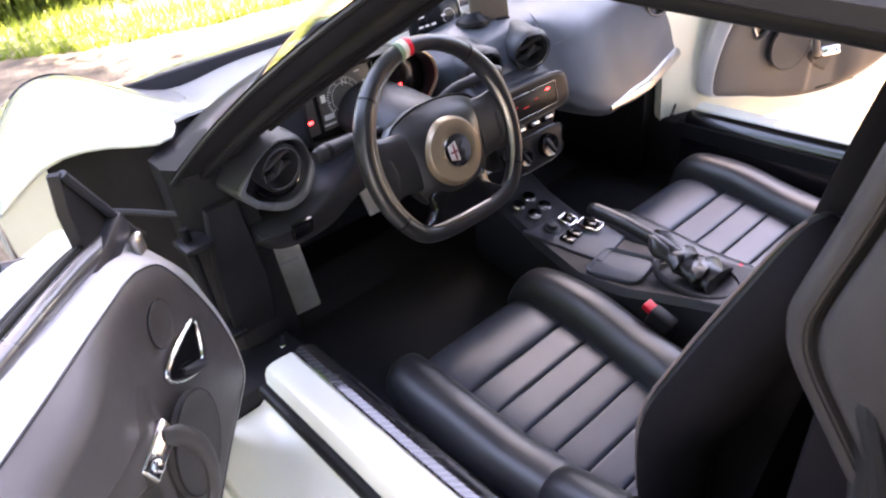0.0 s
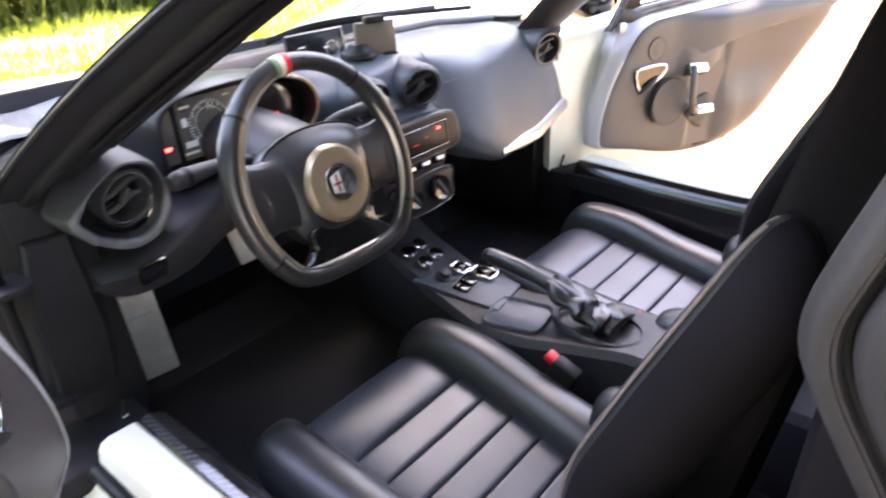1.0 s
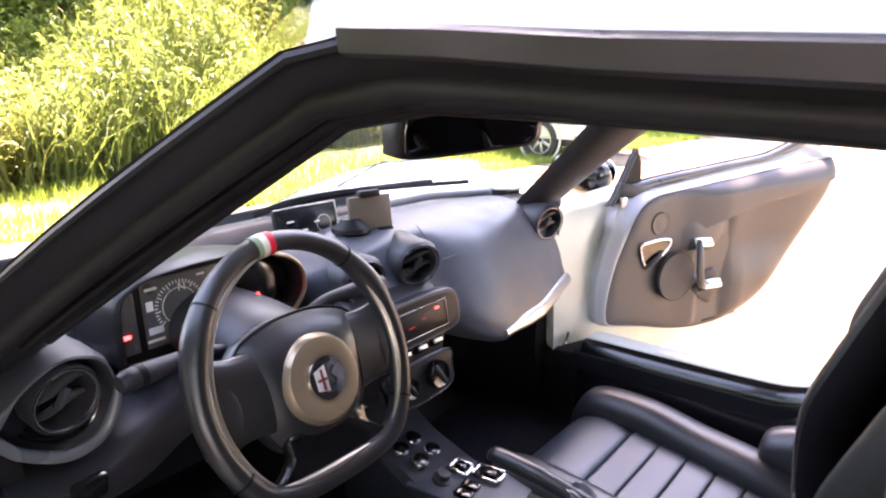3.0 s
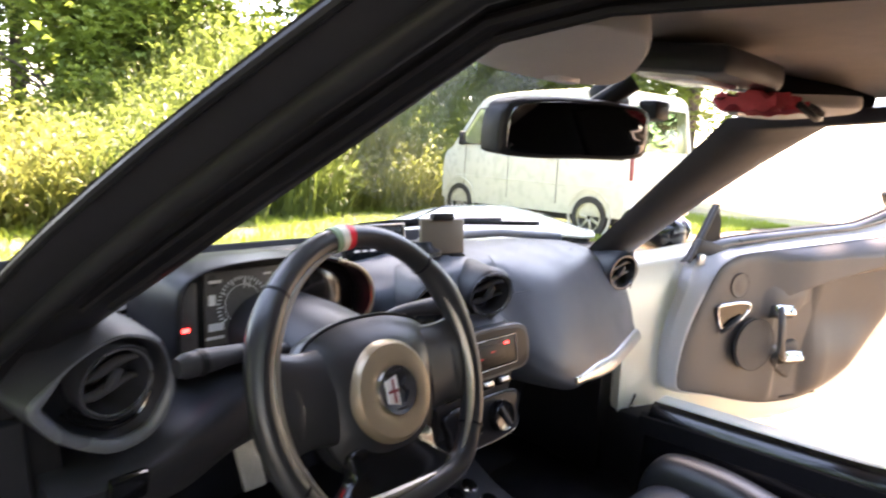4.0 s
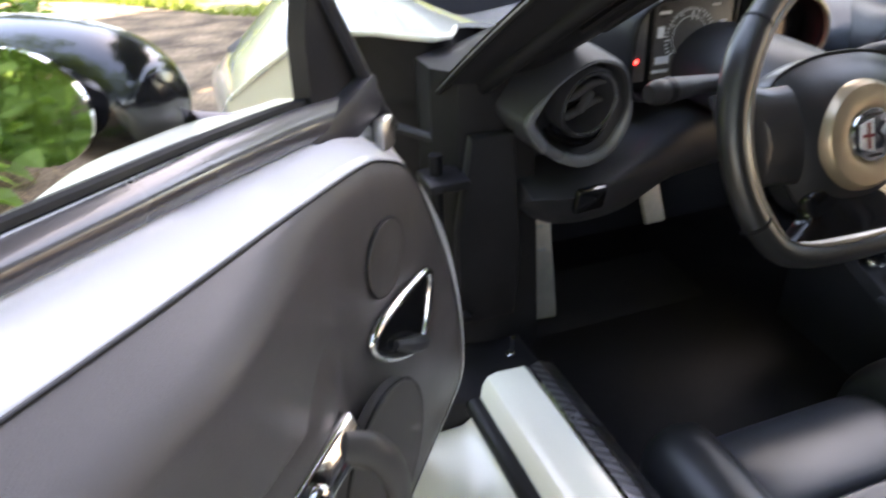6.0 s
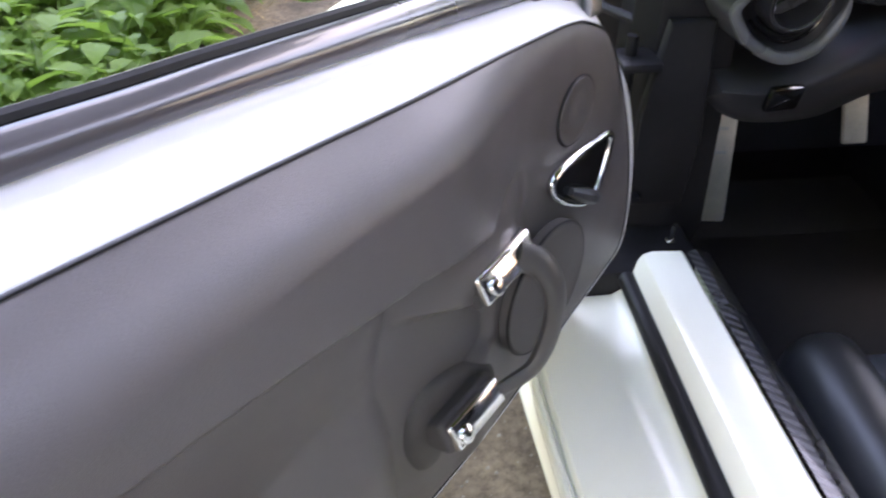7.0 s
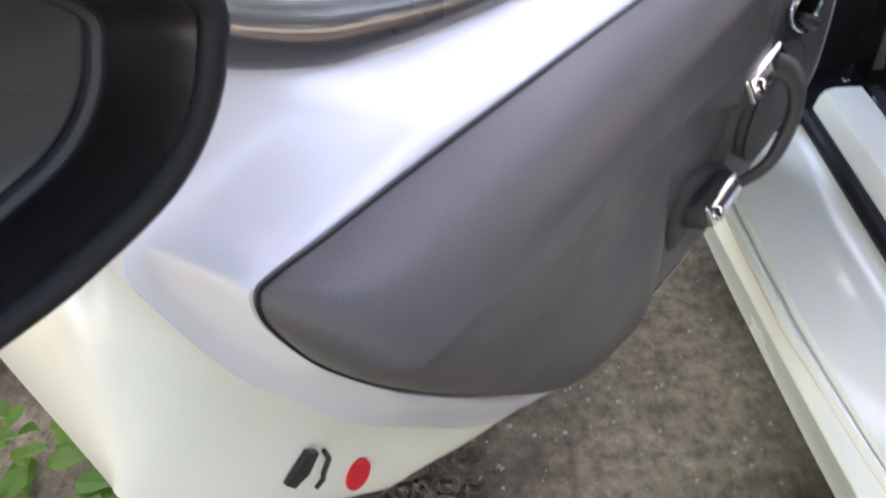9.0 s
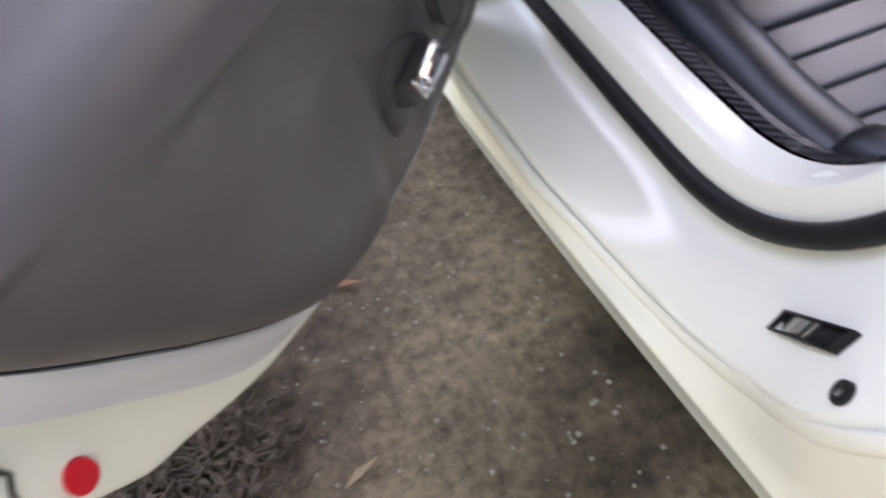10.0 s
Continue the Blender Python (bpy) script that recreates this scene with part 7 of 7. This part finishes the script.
# unseen trees left of and behind the car, added to cut the sky light
for k, (x, y, h, cr) in enumerate(((-5.4, -0.6, 7.0, 2.6), (-4.6, -4.2, 7.5, 2.6), (-1.2, -6.0, 7.0, 2.6), (-6.8, 2.4, 6.5, 2.4), (-8.0, 5.6, 6.5, 2.6), (2.6, -6.4, 7.0, 2.6))):
    tree(x, y, h, cr, h * 0.50, 700 + 9 * k, 6000, 0.30, "tree", "unseen leafy tree left of or behind the sports car, added to block sky light", 1.2)
# unseen broad tree behind the passenger's side, limbs added to shade the car
yard = tagged(new("yard_shade_tree"), "unseen leafy tree overhanging the parked car, added to shade it", "tree")
ry = random.Random(77)
limbs = [tube(spline([(3.4, -2.2, -0.05), (3.2, -2.0, 2.2), (2.9, -1.2, 4.4), (2.5, 1.2, 6.0), (2.0, 5.4, 6.5)], 20), [0.17 - 0.007 * k for k in range(20)], 10)]
Y = Leafage(78)
clumps = []
for k in range(240):
    c = Vector((ry.uniform(-1.4, 2.85), ry.uniform(-1.6, 8.6), ry.uniform(5.7, 7.0)))
    if c.y > 5.0 and k % 5 < 3:
        c.y -= 4.2
    if 90 < k <= 110:
        c = Vector((ry.uniform(1.2, 2.9), ry.uniform(0.8, 3.3), ry.uniform(5.9, 6.7)))
    if k > 150:
        c = Vector((ry.uniform(-2.2, 2.4), ry.uniform(-3.4, 3.4), ry.uniform(4.8, 6.4)))
    elif k > 110:
        c = Vector((ry.uniform(-1.3, 1.6), ry.uniform(-1.8, 2.4), ry.uniform(5.2, 6.2)))
    if c.x < 0.35 + 0.25 * math.sin(c.y):
        c.x += 1.6
    clumps.append(c)
    b = Vector((lerp(2.7, 2.1, c.y / 5), min(c.y * 0.8, 5.2), 6.1))
    limbs.append(tube([b, b.lerp(c, 0.5) + Vector((0, 0, 0.12)), c], [0.04, 0.022, 0.006], 6))
part("trunk", joined(*limbs), BARK, yard, "dark rough trunk with limbs")
for _ in range(135000):
    c = ry.choice(clumps)
    p = c + Vector((ry.gauss(0, 0.30), ry.gauss(0, 0.34), ry.gauss(0, 0.22)))
    Y.leaf(p, Y.way(0.5), ry.uniform(0.16, 0.30), ry.uniform(0.09, 0.15), 0.25)
raw("crown", Y.v, Y.f, CROWN, yard)


# ---- the van ----
def van():
    f = Vector((0.112, 0.994, 0)).normalized()
    rear_axle = Vector((6.78, 4.60, gz(6.9, 5.8)))
    right = Vector((f.y, -f.x, 0))
    base = rear_axle + right * 0.66
    m = Matrix((right, f, Vector((0, 0, 1)))).transposed().to_4x4()
    m.translation = base
    v = tagged(new("van"), "cream-white boxy microvan parked on the grass", "van")
    v.matrix_world = m
    W = 0.735
    prof = [(-0.50, 0.30), (-0.52, 0.60), (-0.50, 1.10), (-0.46, 1.62), (-0.36, 1.84), (0.0, 1.89), (1.2, 1.89), (1.95, 1.84), (2.20, 1.70), (2.62, 1.15), (2.82, 1.00), (2.88, 0.75), (2.87, 0.42), (2.80, 0.26)]
    fine = spline(prof, 60)
    fine = [tuple(p) for p in fine]


    def tuckv(z):
        return 1 - 0.10 * smooth(1.0, 1.9, z)

    def slab(ring, name, label, wid=1.0):
        """A length of the body with its side edges rounded."""
        c = np.mean(ring, 0)
        rows = []
        for x, g in ((-W, 0.035), (-W * 0.993, 0.012), (-W * 0.96, 0.0), (W * 0.96, 0.0), (W * 0.993, 0.012), (W, 0.035)):
            rows.append([(x * wid * tuckv(z), y + (c[0] - y) / max(0.2, abs(c[0] - y)) * g * min(1, abs(c[0] - y)), z - g * (1 if z > 1.8 else 0)) for y, z in ring])
        return part(name, loft(rows), VANP, v, label, 30)

    low = [q for q in fine if q[1] < 1.13]
    cut = next(k for k in range(len(low) - 1) if abs(low[k + 1][0] - low[k][0]) > 1)
    slab(low[:cut + 1] + [(-0.49, 1.13), (2.64, 1.13)] + low[cut + 1:], "body", "cream-white lower body")
    high = [q for q in fine if q[1] > 1.68]
    slab([(-0.44, 1.67)] + high + [(2.20, 1.67)], "roof", "cream-white roof")
    for s in (-1, 1):
        for (y0, w0), (y1, w1) in (((2.60, 0.09), (2.16, 0.08)), ((1.46, 0.13), (1.46, 0.12)), ((0.56, 0.11), (0.57, 0.10)), ((-0.42, 0.16), (-0.37, 0.13))):
            post = [[(s * (W * tuckv(z) - t), y + e, z) for t, e in ((0.0, -w / 2), (0.0, w / 2), (0.07, w / 2), (0.07, -w / 2))] for y, w, z in ((y0, w0, 1.12), (lerp(y0, y1, 0.5), (w0 + w1) / 2, 1.40), (y1, w1, 1.70))]
            part("pillar", loft(post), VANP, v)
        st = part("front_seat", joined(rbox((0.46, 0.14, 0.62), 0.05, pose(s * 0.34, 1.40, 1.02, -8, 0, 0)), rbox((0.24, 0.09, 0.18), 0.03, pose(s * 0.34, 1.36, 1.42))), DARKS, v, "dark cloth seat")
    part("cabin_floor", rbox((1.30, 2.9, 0.04), 0.01, pose(0, 1.0, 1.10)), DARKS, v)
    for s in (-1, 1):
        def side_pane(pts, name="side_window"):
            o = []
            for y, z in pts:
                inn = smooth(1.0, 1.9, z) * 0.10
                o.append((s * (W * (1 - inn) + 0.004), y, z))
            w = part(name, loft([o, [(x - s * 0.006, y, z) for x, y, z in o]]), VANG, v, "clear side window")
            w.visible_shadow = False
            part("window_frame", tube(o, 0.012, 6, closed=True), BLACK, w)
            return w
        side_pane([(1.54, 1.14), (2.52, 1.14), (2.14, 1.66), (1.54, 1.67)], "front_window")
        side_pane([(0.63, 1.14), (1.38, 1.14), (1.38, 1.67), (0.64, 1.67)])
        side_pane([(-0.32, 1.14), (0.49, 1.14), (0.51, 1.67), (-0.28, 1.67)])
        for y in (0.56, 1.46, 2.36):
            part("door_gap", tube([(s * (W + 0.001), y, 0.40), (s * (W + 0.001), y, 1.10)], 0.005, 5), BLACK, v)
        part("slide_rail", rbox((0.008, 1.0, 0.022), 0.003, pose(s * (W + 0.002), 0.05, 1.02)), BLACK, v)
        part("lower_crease", rbox((0.008, 2.9, 0.020), 0.004, pose(s * (W + 0.001), 1.15, 0.66)), VANP, v)
        for y in (0.68, 1.56):
            part("door_handle", rbox((0.022, 0.15, 0.030), 0.008, pose(s * (W + 0.010), y, 0.98)), VANP, v)
        wm = part("wing_mirror", rbox((0.10, 0.08, 0.20), 0.03, pose(s * (W + 0.10), 2.34, 1.22), 3), BLACK, v)
        part("mirror_arm", tube([(s * W, 2.36, 1.16), (s * (W + 0.08), 2.34, 1.16)], 0.015, 6), BLACK, wm)
        part("tail_lamp", rbox((0.06, 0.04, 0.30), 0.012, pose(s * (W - 0.09), -0.515, 0.92)), DARKRED, v)
        part("head_lamp", rbox((0.20, 0.06, 0.18), 0.03, pose(s * 0.55, 2.83, 0.80)), LENSM, v)
        for y in (0.0, 2.45):
            part("wheel_arch", revolve([(0.315, -0.02), (0.335, 0.0), (0.335, 0.016), (0.31, 0.012)], 36, pose(s * W, y, 0.30, 0, s * 90, 0)), VANP, v)
            wh = part("wheel", revolve([(0.15, -0.08), (0.262, -0.078), (0.274, -0.05), (0.274, 0.05), (0.262, 0.07), (0.19, 0.07), (0.185, 0.05), (0.02, 0.04)], 40, pose(s * (W - 0.055), y, 0.274, 0, s * 90, 0)), TYRE, v)
            for k in range(7):
                q = math.tau * k / 7
                part("spoke", rbox((0.020, 0.130, 0.036), 0.006, pose(s * (W - 0.01), y, 0.274) @ pose(0, 0, 0, math.degrees(q), 0, 0) @ pose(0, 0.095, 0)), SATIN, wh)
            part("rim", revolve([(0.165, 0.045), (0.172, 0.066), (0.186, 0.066), (0.186, 0.045)], 36, pose(s * (W - 0.055), y, 0.274, 0, s * 90, 0)), SATIN, wh)
    part("windscreen", loft([[(-0.60, 2.19, 1.67), (0.60, 2.19, 1.67), (0.68, 2.63, 1.14), (-0.68, 2.63, 1.14)], [(-0.60, 2.18, 1.66), (0.60, 2.18, 1.66), (0.68, 2.62, 1.13), (-0.68, 2.62, 1.13)]]), VANG, v).visible_shadow = False
    part("front_bumper", rbox((1.44, 0.10, 0.22), 0.04, pose(0, 2.86, 0.40), 3), VANP, v)
    part("rear_bumper", rbox((1.44, 0.10, 0.18), 0.04, pose(0, -0.52, 0.40), 3), VANP, v)
    part("rear_window", rbox((1.18, 0.012, 0.54), 0.004, pose(0, -0.465, 1.40, -5, 0, 0)), VANG, v).visible_shadow = False
    part("skirt", rbox((1.38, 3.1, 0.12), 0.02, pose(0, 1.18, 0.26)), BLACK, v)


van()
